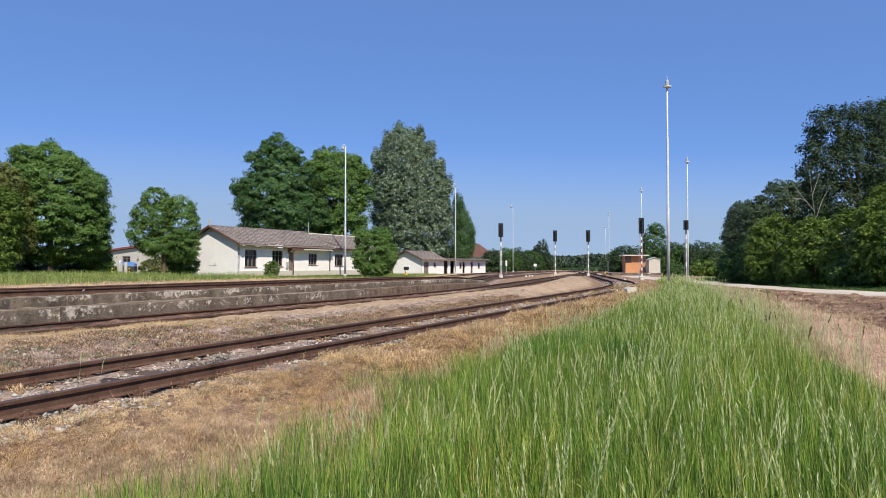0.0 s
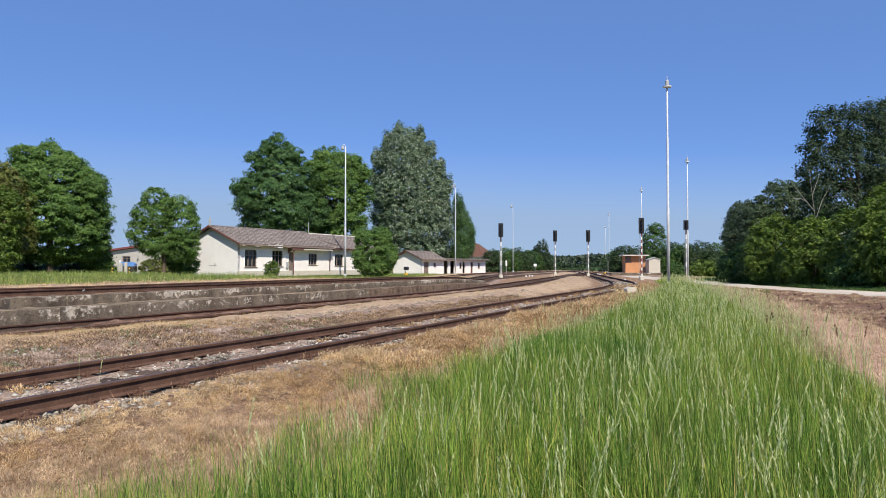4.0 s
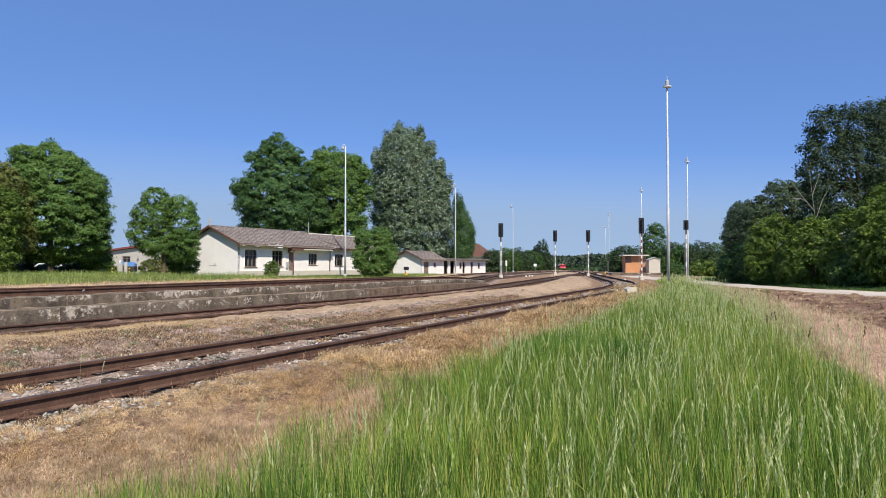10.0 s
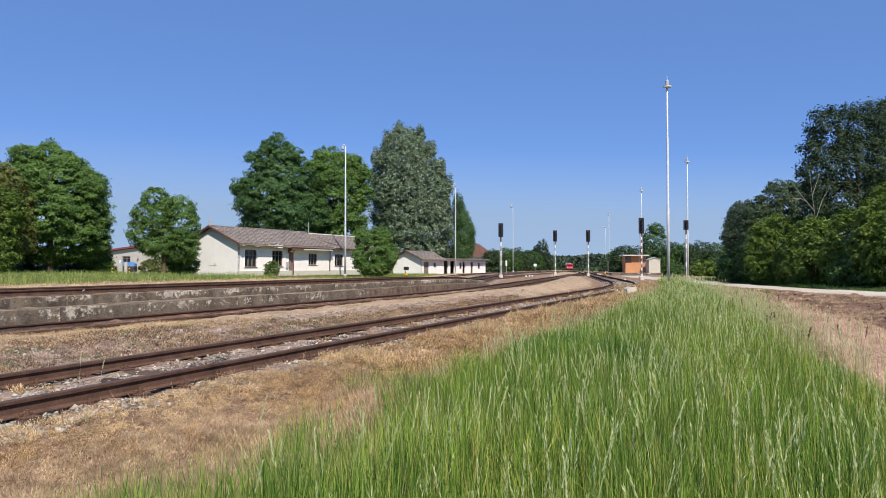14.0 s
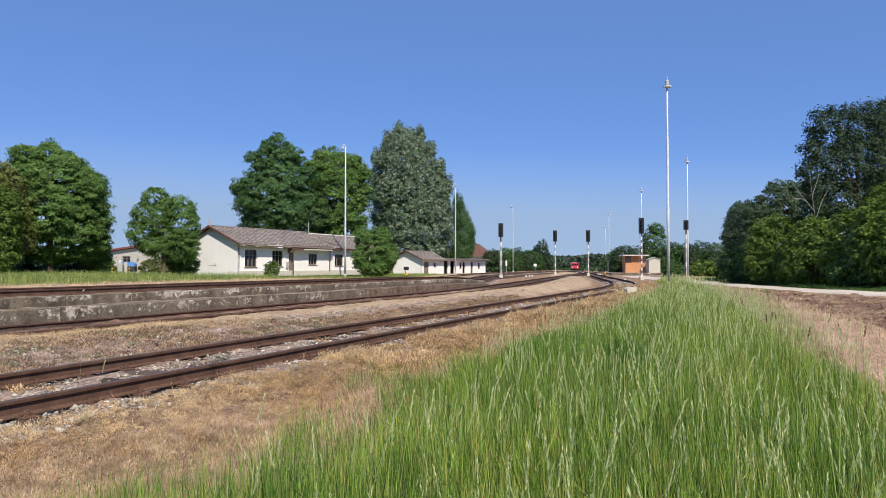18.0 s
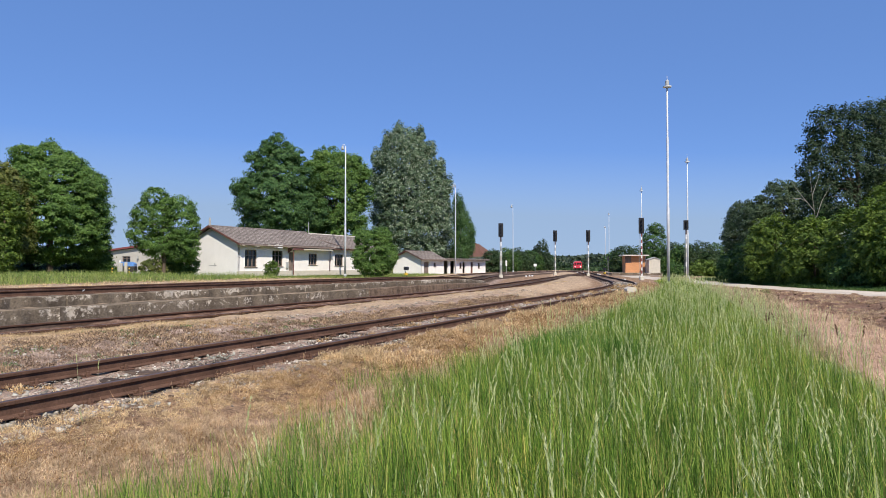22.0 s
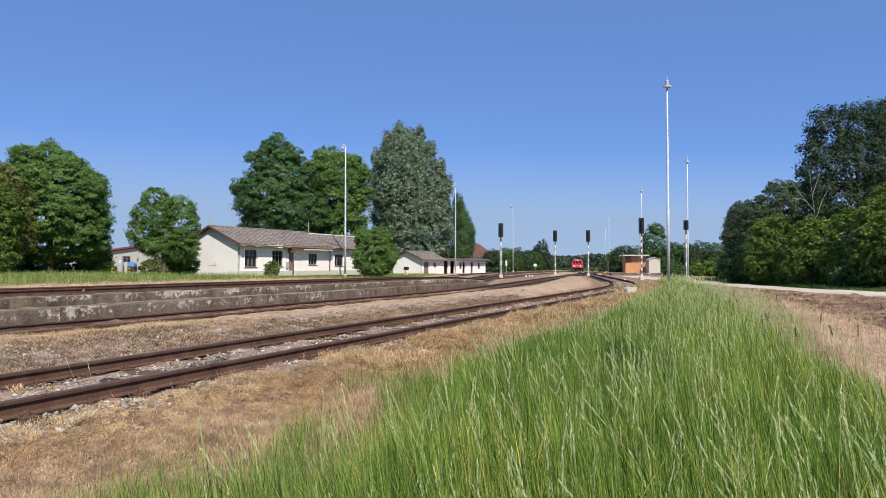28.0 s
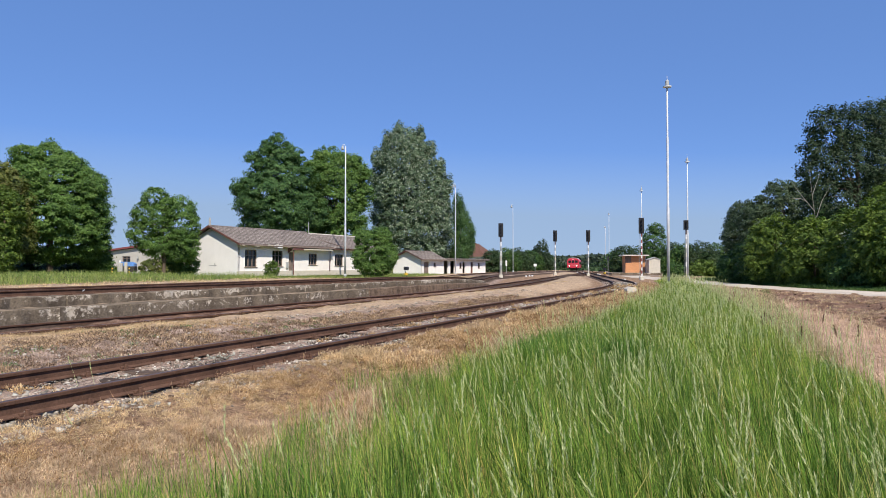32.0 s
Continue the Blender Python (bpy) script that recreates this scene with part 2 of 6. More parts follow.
M["shrub"] = leafy("shrub_leaves", [(0, (0.048, 0.085, 0.016)), (0.5, (0.108, 0.170, 0.027)), (1, (0.190, 0.26, 0.05))], 0.3)
M["shrub2"] = leafy("dark_shrub_leaves", [(0, (0.023, 0.059, 0.016)), (0.5, (0.053, 0.116, 0.026)), (1, (0.124, 0.192, 0.050))], 0.25)
M["grove"] = leafy("shaded_grove_leaves", [(0, (0.022, 0.045, 0.020)), (0.6, (0.045, 0.080, 0.032)), (1, (0.080, 0.120, 0.045))], 0.2)
M["blossom"] = leafy("elder_blossom", [(0, (0.30, 0.36, 0.20)), (1, (0.6, 0.62, 0.48))], 0.2)
M["spruce"] = leafy("spruce_needles", [(0, (0.015, 0.033, 0.015)), (1, (0.045, 0.075, 0.030))], 0.1)
# distance haze is put into the leaf colours, lighter and bluer
M["forest"] = leafy("far_forest_hazed_leaves", [(0, (0.035, 0.055, 0.040)), (1, (0.065, 0.09, 0.06))], 0.15)
M["meadow"] = leafy("meadow_blades", [(0, (0.026, 0.070, 0.014)), (0.4, (0.120, 0.235, 0.040)), (0.72, (0.30, 0.44, 0.095)), (0.92, (0.45, 0.44, 0.15)), (1, (0.48, 0.34, 0.19))], 0.28, 0.5, True)
M["weed"] = leafy("meadow_weed_leaves", [(0, (0.07, 0.13, 0.05)), (0.6, (0.16, 0.25, 0.10)), (1, (0.30, 0.38, 0.20))], 0.25, 0.6)
M["verge"] = leafy("verge_blades", [(0, (0.11, 0.17, 0.045)), (0.6, (0.21, 0.28, 0.08)), (1, (0.37, 0.38, 0.17))], 0.28, 0.5, True)
M["lush"] = leafy("lush_blades", [(0, (0.045, 0.115, 0.022)), (0.6, (0.100, 0.225, 0.042)), (1, (0.19, 0.34, 0.068))], 0.4, 0.45, True)
M["seed"] = leafy("seed_heads", [(0, (0.47, 0.51, 0.24)), (1, (0.75, 0.74, 0.47))], 0.35, 0.7)
M["stalk"] = leafy("grass_stalks", [(0, (0.26, 0.37, 0.075)), (0.6, (0.39, 0.45, 0.13)), (1, (0.50, 0.40, 0.20))], 0.3, 0.6)
M["dock"] = leafy("dock_seed", [(0, (0.12, 0.07, 0.045)), (1, (0.30, 0.20, 0.12))], 0.2, 0.8)
M["rubble"] = leafy("mixed_rubble", [(0, (0.12, 0.095, 0.078)), (0.5, (0.30, 0.25, 0.215)), (0.8, (0.42, 0.365, 0.32)), (1, (0.60, 0.54, 0.49))], 0.0, 0.9)
M["chips"] = leafy("pale_stone_chips", [(0, (0.16, 0.13, 0.11)), (0.5, (0.36, 0.31, 0.265)), (1, (0.60, 0.54, 0.48))], 0.0, 0.9)
M["drab"] = leafy("drab_dead_litter", [(0, (0.09, 0.066, 0.052)), (0.55, (0.25, 0.18, 0.135)), (1, (0.50, 0.40, 0.32))], 0.15, 0.9, True, True)
M["straw"] = leafy("dry_straw", [(0, (0.24, 0.14, 0.08)), (0.35, (0.43, 0.28, 0.165)), (0.7, (0.58, 0.43, 0.28)), (1, (0.72, 0.58, 0.42))], 0.3, 0.8, True, True)
M["pinkstraw"] = leafy("pinkish_dead_grass", [(0, (0.44, 0.34, 0.245)), (1, (0.73, 0.61, 0.475))], 0.3, 0.8, True, True)
M["brownstraw"] = leafy("brown_dead_weeds", [(0, (0.19, 0.115, 0.062)), (0.4, (0.42, 0.29, 0.158)), (0.75, (0.61, 0.47, 0.285)), (1, (0.75, 0.62, 0.43))], 0.25, 0.85, True, True)
M["goldstraw"] = leafy("yellow_dry_weeds", [(0, (0.48, 0.365, 0.22)), (0.5, (0.66, 0.535, 0.35)), (1, (0.78, 0.66, 0.48))], 0.3, 0.8, True, True)


def ground_material():
    m, t, b = nodes_of("yard_ground")
    def zone(n):
        a = t.nodes.new("ShaderNodeAttribute")
        a.attribute_name = n
        return a.outputs["Fac"]
    def edge(n, scale=1.6, width=0.22):
        add = t.nodes.new("ShaderNodeMath")
        add.operation = "ADD"
        t.links.new(zone(n), add.inputs[0])
        sub = t.nodes.new("ShaderNodeMath")
        sub.operation = "MULTIPLY_ADD"
        t.links.new(noise_node(t, scale, 6, 0.7), sub.inputs[0])
        sub.inputs[1].default_value, sub.inputs[2].default_value = 1.1, -0.55
        t.links.new(sub.outputs[0], add.inputs[1])
        return ramp_node(t, add.outputs[0], [(0.5 - width, (0, 0, 0)), (0.5 + width, (1, 1, 1))])
    def blotch(stops, s1, s2):
        c = ramp_node(t, noise_node(t, s1, 7, 0.7), stops)
        return mix_node(t, 1.0, c, ramp_node(t, noise_node(t, s2, 4, 0.7), [(0.36, (0.45, 0.45, 0.45)), (0.64, (1.6, 1.6, 1.6))]), "MULTIPLY")
    straw = blotch([(0.3, (0.12, 0.075, 0.048)), (0.5, (0.24, 0.155, 0.098)), (0.7, (0.40, 0.28, 0.18))], 1.6, 30)
    green = blotch([(0.3, (0.085, 0.085, 0.03)), (0.7, (0.19, 0.20, 0.065))], 0.9, 24)
    gravel = blotch([(0.3, (0.14, 0.098, 0.076)), (0.5, (0.28, 0.205, 0.160)), (0.7, (0.46, 0.36, 0.29))], 3.5, 38)
    soil = blotch([(0.3, (0.075, 0.043, 0.029)), (0.5, (0.16, 0.097, 0.066)), (0.7, (0.31, 0.20, 0.145))], 2.2, 26)
    sand = blotch([(0.3, (0.27, 0.19, 0.125)), (0.5, (0.38, 0.28, 0.19)), (0.7, (0.48, 0.36, 0.245))], 0.9, 20)
    pink = blotch([(0.3, (0.32, 0.20, 0.14)), (0.7, (0.50, 0.35, 0.26))], 0.9, 20)
    col = straw
    oily = blotch([(0.3, (0.038, 0.025, 0.019)), (0.7, (0.11, 0.077, 0.056))], 2.5, 26)
    for n, c in (("sand", sand), ("pink", pink), ("soil", soil), ("gravel", gravel), ("green", green), ("oily", oily)):
        col = mix_node(t, edge(n), col, c)
    t.links.new(col, b.inputs["Base Color"])
    b.inputs["Roughness"].default_value, b.inputs["Specular IOR Level"].default_value = 0.95, 0.08
    h = t.nodes.new("ShaderNodeMath")
    t.links.new(noise_node(t, 5, 6, 0.7), h.inputs[0])
    t.links.new(noise_node(t, 38, 5, 0.75), h.inputs[1])
    bump_node(t, b, h.outputs[0], 0.7, 0.03)
    return m


M["ground"] = ground_material()
M["road"] = surface("pale_dirt_road", (0.50, 0.44, 0.37), 0.18, 0.7, 25, 0.95, 0, 0.5, 0.02, second=(0.38, 0.31, 0.25), cover=0.35)
M["tarmac"] = surface("grey_paving", (0.34, 0.30, 0.26), 0.2, 0.8, 25, 0.95, 0, 0.4, 0.01)


# ---- mesh building ----
def mesh_of(name, verts, faces, mats, index=None, smooth=False):
    me = bpy.data.meshes.new(name)
    me.from_pydata([tuple(v) for v in verts], [], faces)
    for m in mats:
        me.materials.append(m)
    if index is not None:
        me.polygons.foreach_set("material_index", index)
    if smooth:
        me.polygons.foreach_set("use_smooth", [True] * len(me.polygons))
    me.update()
    return me


class Geo:
    """Collects shaped pieces of one part."""

    def __init__(self):
        self.v, self.f, self.i = [], [], []

    def add(self, verts, faces, at=None, mi=0):
        n = len(self.v)
        at = at or Matrix()
        self.v += [at @ Vector(v) for v in verts]
        self.f += [tuple(k + n for k in f) for f in faces]
        self.i += [mi] * len(faces)
        return self

    def box(self, x0, x1, y0, y1, z0, z1, bevel=0.0, at=None, mi=0):
        if bevel <= 0:
            v = [(x, y, z) for z in (z0, z1) for y in (y0, y1) for x in (x0, x1)]
            return self.add(v, [(0, 2, 3, 1), (4, 5, 7, 6), (0, 1, 5, 4), (2, 6, 7, 3), (0, 4, 6, 2), (1, 3, 7, 5)], at, mi)
        bm = bmesh.new()
        bmesh.ops.create_cube(bm, size=1.0, matrix=Matrix.LocRotScale(((x0 + x1) / 2, (y0 + y1) / 2, (z0 + z1) / 2), None, (x1 - x0, y1 - y0, z1 - z0)))
        bmesh.ops.bevel(bm, geom=bm.edges[:], offset=bevel, segments=1, affect="EDGES")
        bm.verts.index_update()
        self.add([v.co.copy() for v in bm.verts], [tuple(v.index for v in f.verts) for f in bm.faces], at, mi)
        bm.free()
        return self

    def prism(self, outline, a, b, axis="x", at=None, mi=0):
        """Extrudes an outline of (u, w) from a to b along an axis."""
        k = len(outline)
        def put(u, w, d):
            return {"x": (d, u, w), "y": (u, d, w), "z": (u, w, d)}[axis]
        v = [put(u, w, a) for u, w in outline] + [put(u, w, b) for u, w in outline]
        f = [(i, (i + 1) % k, k + (i + 1) % k, k + i) for i in range(k)] + [tuple(range(k - 1, -1, -1)), tuple(range(k, 2 * k))]
        return self.add(v, f, at, mi)

    def tube(self, pts, radii, n=10, at=None, mi=0):
        v, f = [], []
        pts = [Vector(p) for p in pts]
        for j, (p, r) in enumerate(zip(pts, radii)):
            d = (pts[min(j + 1, len(pts) - 1)] - pts[max(j - 1, 0)]).normalized()
            a = d.orthogonal().normalized() if abs(d.z) < 0.9 else Vector((1, 0, 0))
            a = (a - d * a.dot(d)).normalized()
            c = d.cross(a)
            v += [p + (a * math.cos(6.28318 * i / n) + c * math.sin(6.28318 * i / n)) * r for i in range(n)]
        for j in range(len(pts) - 1):
            f += [(j * n + i, j * n + (i + 1) % n, (j + 1) * n + (i + 1) % n, (j + 1) * n + i) for i in range(n)]
        f += [tuple(range(n - 1, -1, -1)), tuple(range((len(pts) - 1) * n, len(pts) * n))]
        return self.add(v, f, at, mi)

    def mesh(self, name, mats, smooth=False):
        return mesh_of(name, self.v, self.f, mats if isinstance(mats, (list, tuple)) else [mats], self.i, smooth)


def part(name, geo, material, parent, label="", smooth=False, at=None):
    me = geo if isinstance(geo, bpy.types.Mesh) else geo.mesh(name, material, smooth)
    ob = new(name, me)
    ob.parent = parent
    if at is not None:
        ob.matrix_basis = at
    return tagged(ob, label)


def thing(name, at, label, category, group="", kind=""):
    ob = new(name)
    ob.empty_display_size = 0.3
    ob.matrix_basis = at
    return tagged(ob, label, category, group, kind)


def sheet(name, P, Q, mats, smooth=False):
    """A mesh from n pieces of k corners each: P is (n, k, 3), Q the faces within one piece."""
    n, k, _ = P.shape
    faces = np.concatenate([np.asarray(q)[None, :] + (np.arange(n) * k)[:, None] for q in Q if len(q) == 4]) if any(len(q) == 4 for q in Q) else np.zeros((0, 4), int)
    tris = np.concatenate([np.asarray(q)[None, :] + (np.arange(n) * k)[:, None] for q in Q if len(q) == 3]) if any(len(q) == 3 for q in Q) else np.zeros((0, 3), int)
    me = bpy.data.meshes.new(name)
    me.vertices.add(n * k)
    me.vertices.foreach_set("co", P.reshape(-1).astype(np.float32))
    loops = np.concatenate([faces.reshape(-1), tris.reshape(-1)]).astype(np.int32)
    sizes = np.concatenate([np.full(len(faces), 4), np.full(len(tris), 3)]).astype(np.int32)
    starts = np.concatenate([[0], np.cumsum(sizes)[:-1]]).astype(np.int32)
    me.loops.add(len(loops))
    me.loops.foreach_set("vertex_index", loops)
    me.polygons.add(len(sizes))
    me.polygons.foreach_set("loop_start", starts)
    for m in mats:
        me.materials.append(m)
    me.update(calc_edges=True)
    if smooth:
        me.polygons.foreach_set("use_smooth", np.ones(len(sizes), bool))
    return me


def blades(base, height, width, lean, turn, curl=0.6, segs=3):
    """Grass blades as tapered, bent strips; base (n, 3), the rest (n,)."""
    n = len(base)
    u = np.linspace(0, 1, segs + 1)
    d = np.stack([np.cos(turn), np.sin(turn), np.zeros(n)], 1)
    face = turn + rng.uniform(0.6, 2.5, n)
    w = np.stack([np.cos(face), np.sin(face), np.zeros(n)], 1)
    P = np.zeros((n, 2 * segs + 1, 3))
    for j, uu in enumerate(u):
        out = lean * height * (uu * (1 - curl) + curl * uu * uu)
        up = height * uu * np.sqrt(np.maximum(1 - (lean * uu) ** 2 * 0.6, 0.15))
        c = base + d * out[:, None] + np.stack([np.zeros(n), np.zeros(n), up], 1)
        if j == segs:
            P[:, 2 * segs] = c
        else:
            half = (width * 0.5 * (1 - 0.75 * uu ** 1.5))[:, None] * w
            P[:, 2 * j], P[:, 2 * j + 1] = c - half, c + half
    Q = [(2 * j, 2 * j + 1, 2 * j + 3, 2 * j + 2) for j in range(segs - 1)] + [(2 * segs - 2, 2 * segs - 1, 2 * segs)]
    return P, Q


def leaf_cards(centres, size, normal, slim=0.36):
    """Folded pointed leaves round each centre."""
    n = len(centres)
    r = rng.normal(size=(n, 3))
    a = np.cross(normal, r)
    a /= np.linalg.norm(a, axis=1, keepdims=True) + 1e-9
    b = np.cross(normal, a)
    s = size[:, None]
    P = np.stack([centres - a * s * 0.55, centres - b * s * slim + normal * s * 0.10, centres + a * s * 0.55 - normal * s * 0.12, centres + b * s * slim + normal * s * 0.10], 1)
    return P, [(0, 1, 2, 3)]


def leaf_tris(centres, size, normal):
    """Small three-cornered leaves for crowns that stand far off."""
    n = len(centres)
    a = np.cross(normal, rng.normal(size=(n, 3)))
    a /= np.linalg.norm(a, axis=1, keepdims=True) + 1e-9
    b = np.cross(normal, a)
    s = size[:, None]
    return np.stack([centres - a * s * 0.5 - b * s * 0.36, centres - a * s * 0.5 + b * s * 0.36, centres + a * s * 0.62 - normal * s * 0.15], 1), [(0, 1, 2)]


def crown_points(blobs, n, clump=0.55, spread=0.36, inner=0.25, squash=0.6):
    """Leaf centres and outward directions: flat sprays of leaves set over the outer skin of several blobs."""
    B = np.array(blobs, float)
    cen, out, big = [], [], []
    for j, b in enumerate(B):
        k = max(12, int(11.0 * (b[3] * b[4] * b[5]) ** (2 / 3) / clump ** 2))
        d = rng.normal(size=(k, 3))
        d /= np.linalg.norm(d, axis=1, keepdims=True)
        deep = rng.random(k) < inner
        rad = np.where(deep, rng.uniform(0.5, 0.8, k), rng.uniform(0.82, 1.03, k))
        c = b[:3] + d * rad[:, None] * b[3:6]
        hid = np.zeros(k, bool)
        for i, o in enumerate(B):
            if i != j:
                hid |= np.linalg.norm((c - o[:3]) / o[3:6], axis=1) < 0.74
        keep = ~hid | (deep & (rng.random(k) < 0.25))
        cen.append(c[keep])
        out.append(d[keep])
        big.append(rng.uniform(0.6, 1.3, keep.sum()))
    c, d, cs = np.concatenate(cen), np.concatenate(out), np.concatenate(big)
    which = rng.integers(0, len(c), n)
    off = rng.normal(size=(n, 3))
    off *= np.minimum(1, 1.55 / (np.linalg.norm(off, axis=1, keepdims=True) + 1e-6))
    off *= spread * 1.5 * clump * cs[which][:, None]
    loose = rng.random(n) < 0.3
    off[loose] *= rng.uniform(1.3, 2.0, (loose.sum(), 1))
    off[loose] -= d[which[loose]] * clump * 0.35
    off[:, 2] = off[:, 2] * squash - 0.22 * np.hypot(off[:, 0], off[:, 1]) * (squash < 0.9)
    o = d[which] * 0.75 + 0.4 * off / (clump + 1e-6) + rng.normal(size=(n, 3)) * 0.42 + np.array([0, 0, 0.5])
    return c[which] + off, o / np.linalg.norm(o, axis=1, keepdims=True)


def stacked(profile):
    """Crown blobs from levels of (height, half-width, sideways shift)."""
    blobs = []
    for k, (z, r, dx) in enumerate(profile):
        gap = max(abs(profile[min(k + 1, len(profile) - 1)][0] - z), abs(z - profile[max(k - 1, 0)][0]))
        blobs.append((dx, 0.2 * math.sin(3.1 * k), z, r, r * 0.92, min(max(gap * 0.95, 0.5 * r), 1.6 * gap + 0.3)))
    return blobs


def branchy(geo, height, r, blobs, n_limb=9, start=0.25, lean=(0, 0)):
    """Tapered trunk with limbs that reach into the blobs of a crown."""
    trunk = [(lean[0] * u * height + 0.1 * math.sin(u * 5), lean[1] * u * height + 0.08 * math.cos(u * 4) - 0.08, u * height) for u in (0, 0.03, 0.15, 0.35, 0.6, 0.85)]
    geo.tube(trunk, [r * 1.45, r * 1.05, r * 0.9, r * 0.72, r * 0.42, r * 0.12], 10)
    for k in range(n_limb):
        u = start + (0.8 - start) * (k + random.random()) / n_limb
        a = Vector((lean[0] * u * height, lean[1] * u * height, u * height))
        b = random.choice(blobs)
        end = Vector(b[:3]) + Vector([random.uniform(-0.6, 0.6) * q for q in b[3:6]])
        mid = a.lerp(end, 0.5) + Vector((0, 0, 0.25 * random.random()))
        rr = r * (0.45 - 0.3 * u)
        geo.tube([a, mid, end], [rr, rr * 0.6, rr * 0.15], 6)


def tree(name, x, y, height, r, blobs, leaves, size, material, label, category="tree", bark="bark", clump=0.6, start=0.2, inner=0.2, limbs=10, group="", spread=0.31, squash=0.6):
    """blobs: (dx, dy, z, rx, ry, rz) of the crown over the foot."""
    ob = thing(name, pose(x, y, gz(x, y) - 0.05), label, category, group)
    g = Geo()
    branchy(g, height * 0.92, r, blobs, limbs, start)
    part("trunk", g, M[bark], ob, smooth=True)
    p, nn = crown_points(blobs, int(leaves * 2.1), clump * 0.62, spread, inner, squash)
    keep = p[:, 2] > 0.05
    p, nn = p[keep], nn[keep]
    P, Q = leaf_tris(p, rng.uniform(0.6, 1.35, len(p)) * size * 0.66, nn)
    part("crown", sheet("crown", P, Q, [M[material]]), None, ob)
    return ob


# ---- ground: one sheet out to the horizon ----
def steps(lo, hi, fine_lo, fine_hi, d, grow):
    a = list(np.arange(fine_lo, fine_hi + d / 2, d))
    k, x = d, fine_hi
    while x < hi:
        k *= grow
        x += k
        a.append(x)
    k, x = d, fine_lo
    while x > lo:
        k *= grow
        x -= k
        a.insert(0, x)
    return np.array(a)


def build_ground():
    ss, pp = steps(-2200, 2600, 1, 30, 0.28, 1.09), steps(-2200, 2200, -7, 18, 0.20, 1.10)
    S, P = np.meshgrid(ss, pp, indexing="ij")
    X, Y = S * SN - P * CS, S * CS + P * SN
    Z = ground_z(X, Y)
    near = 1 - ramp(np.hypot(X, Y), 20, 60)
    Z += near * 0.018 * np.random.default_rng(3).normal(size=Z.shape)
    n, m = S.shape
    V = np.stack([X, Y, Z], 2).reshape(-1, 1, 3)
    i = np.arange(n * m).reshape(n, m)
    faces = np.stack([i[:-1, :-1], i[1:, :-1], i[1:, 1:], i[:-1, 1:]], 2).reshape(-1, 4)
    me = bpy.data.meshes.new("ground")
    me.from_pydata(V.reshape(-1, 3).tolist(), [], faces.tolist())
    me.materials.append(M["ground"])
    me.polygons.foreach_set("use_smooth", np.ones(len(faces), bool))
    o1, o2, o3 = P - p_siding(S), P - p_second(S), P - p_third(S)
    def band(v, a, b, w=0.5):
        return ramp(v, a - w, a + w) * (1 - ramp(v, b - w, b + w))
    yard = band(o1, 1.0, 60, 2) * ramp(S, 55, 90) * (1 - ramp(S, 190, 300)) * (1 - ramp(o3, 4, 12))
    om = P - p_main(S)
    zones = {
        "oily": np.maximum.reduce([0.9 * band(o2, -1.1, 1.1, 0.4) * ramp(S, 30, 44), 0.95 * band(o3, -1.5, 1.5, 0.4) * ramp(S, 24, 34), 0.95 * band(P - p_branch(S), -1.4, 1.4, 0.4) * ramp(S, 40, 50), 0.12 * yard, 0.5 * band(o1, -1.2, 1.2, 0.4) * ramp(S, 24, 36), 0.85 * band(om, -1.4, 1.4, 0.4)]) * (1 - ramp(S, 260, 330)),
        "gravel": np.maximum.reduce([band(o1, -1.25, 1.45, 0.25), 0.8 * band(o1, 1.4, 3.3, 0.5) * (1 - ramp(S, 26, 34)), 0.6 * band(o2, -0.8, 0.8, 0.3) * ramp(S, 26, 32), 0.6 * band(o3, -1.2, 1.3, 0.3), 0.3 * yard * ramp(o1, 5.2, 6.5), 0.9 * band(o3, -2.2, 3.0, 0.4) * ramp(S, 18, 28) * (1 - ramp(S, 150, 200))]),
        "sand": np.maximum.reduce([1.0 * band(o1, 3.2, 5.9, 0.4) * ramp(S, 9, 13), 0.8 * band(o1, 3.3, 5.6, 0.4), 0.82 * band(o1, 2.2, 5.6, 0.5) * ramp(S, 20, 32), 0.9 * band(o3, 1.5, 9.0, 1.2), 0.35 * yard]),
        "pink": np.maximum(band(P - right_edge(S), -2.7, 0.1, 0.4), 0.3 * band(P, 2.8, 4.4, 0.5)) * (1 - ramp(S, 60, 90)),
        "soil": 0.9 * band(o2, -0.2, 1.9, 0.3) * (1 - ramp(S, 26, 34)) + ramp(right_edge(S) - P, 2.0, 3.2) * (1 - ramp(X - road_x(Y), -2.2, -1.0)) * (1 - ramp(S, 65, 85)),
        "green": np.maximum.reduce([0.9 * band(P, -1.4, 3.5, 0.4) * (1 - ramp(S, 60, 75)), 0.95 * ramp(o3, 8, 11), 0.95 * ramp(X - road_x(Y), 1.8, 3.2) * ramp(right_edge(S) - P, 0.5, 2), ramp(S, 230, 330), 0.8 * ramp(-P, 2, 5) * ramp(S, 65, 85)]),
    }
    for k, v in zones.items():
        me.attributes.new(k, "FLOAT", "POINT").data.foreach_set("value", np.asarray(v, np.float32).reshape(-1))
    return tagged(new("ground", me), "railway yard ground of dry weeds, gravel, soil and grass", "ground", kind="structure")


build_ground()


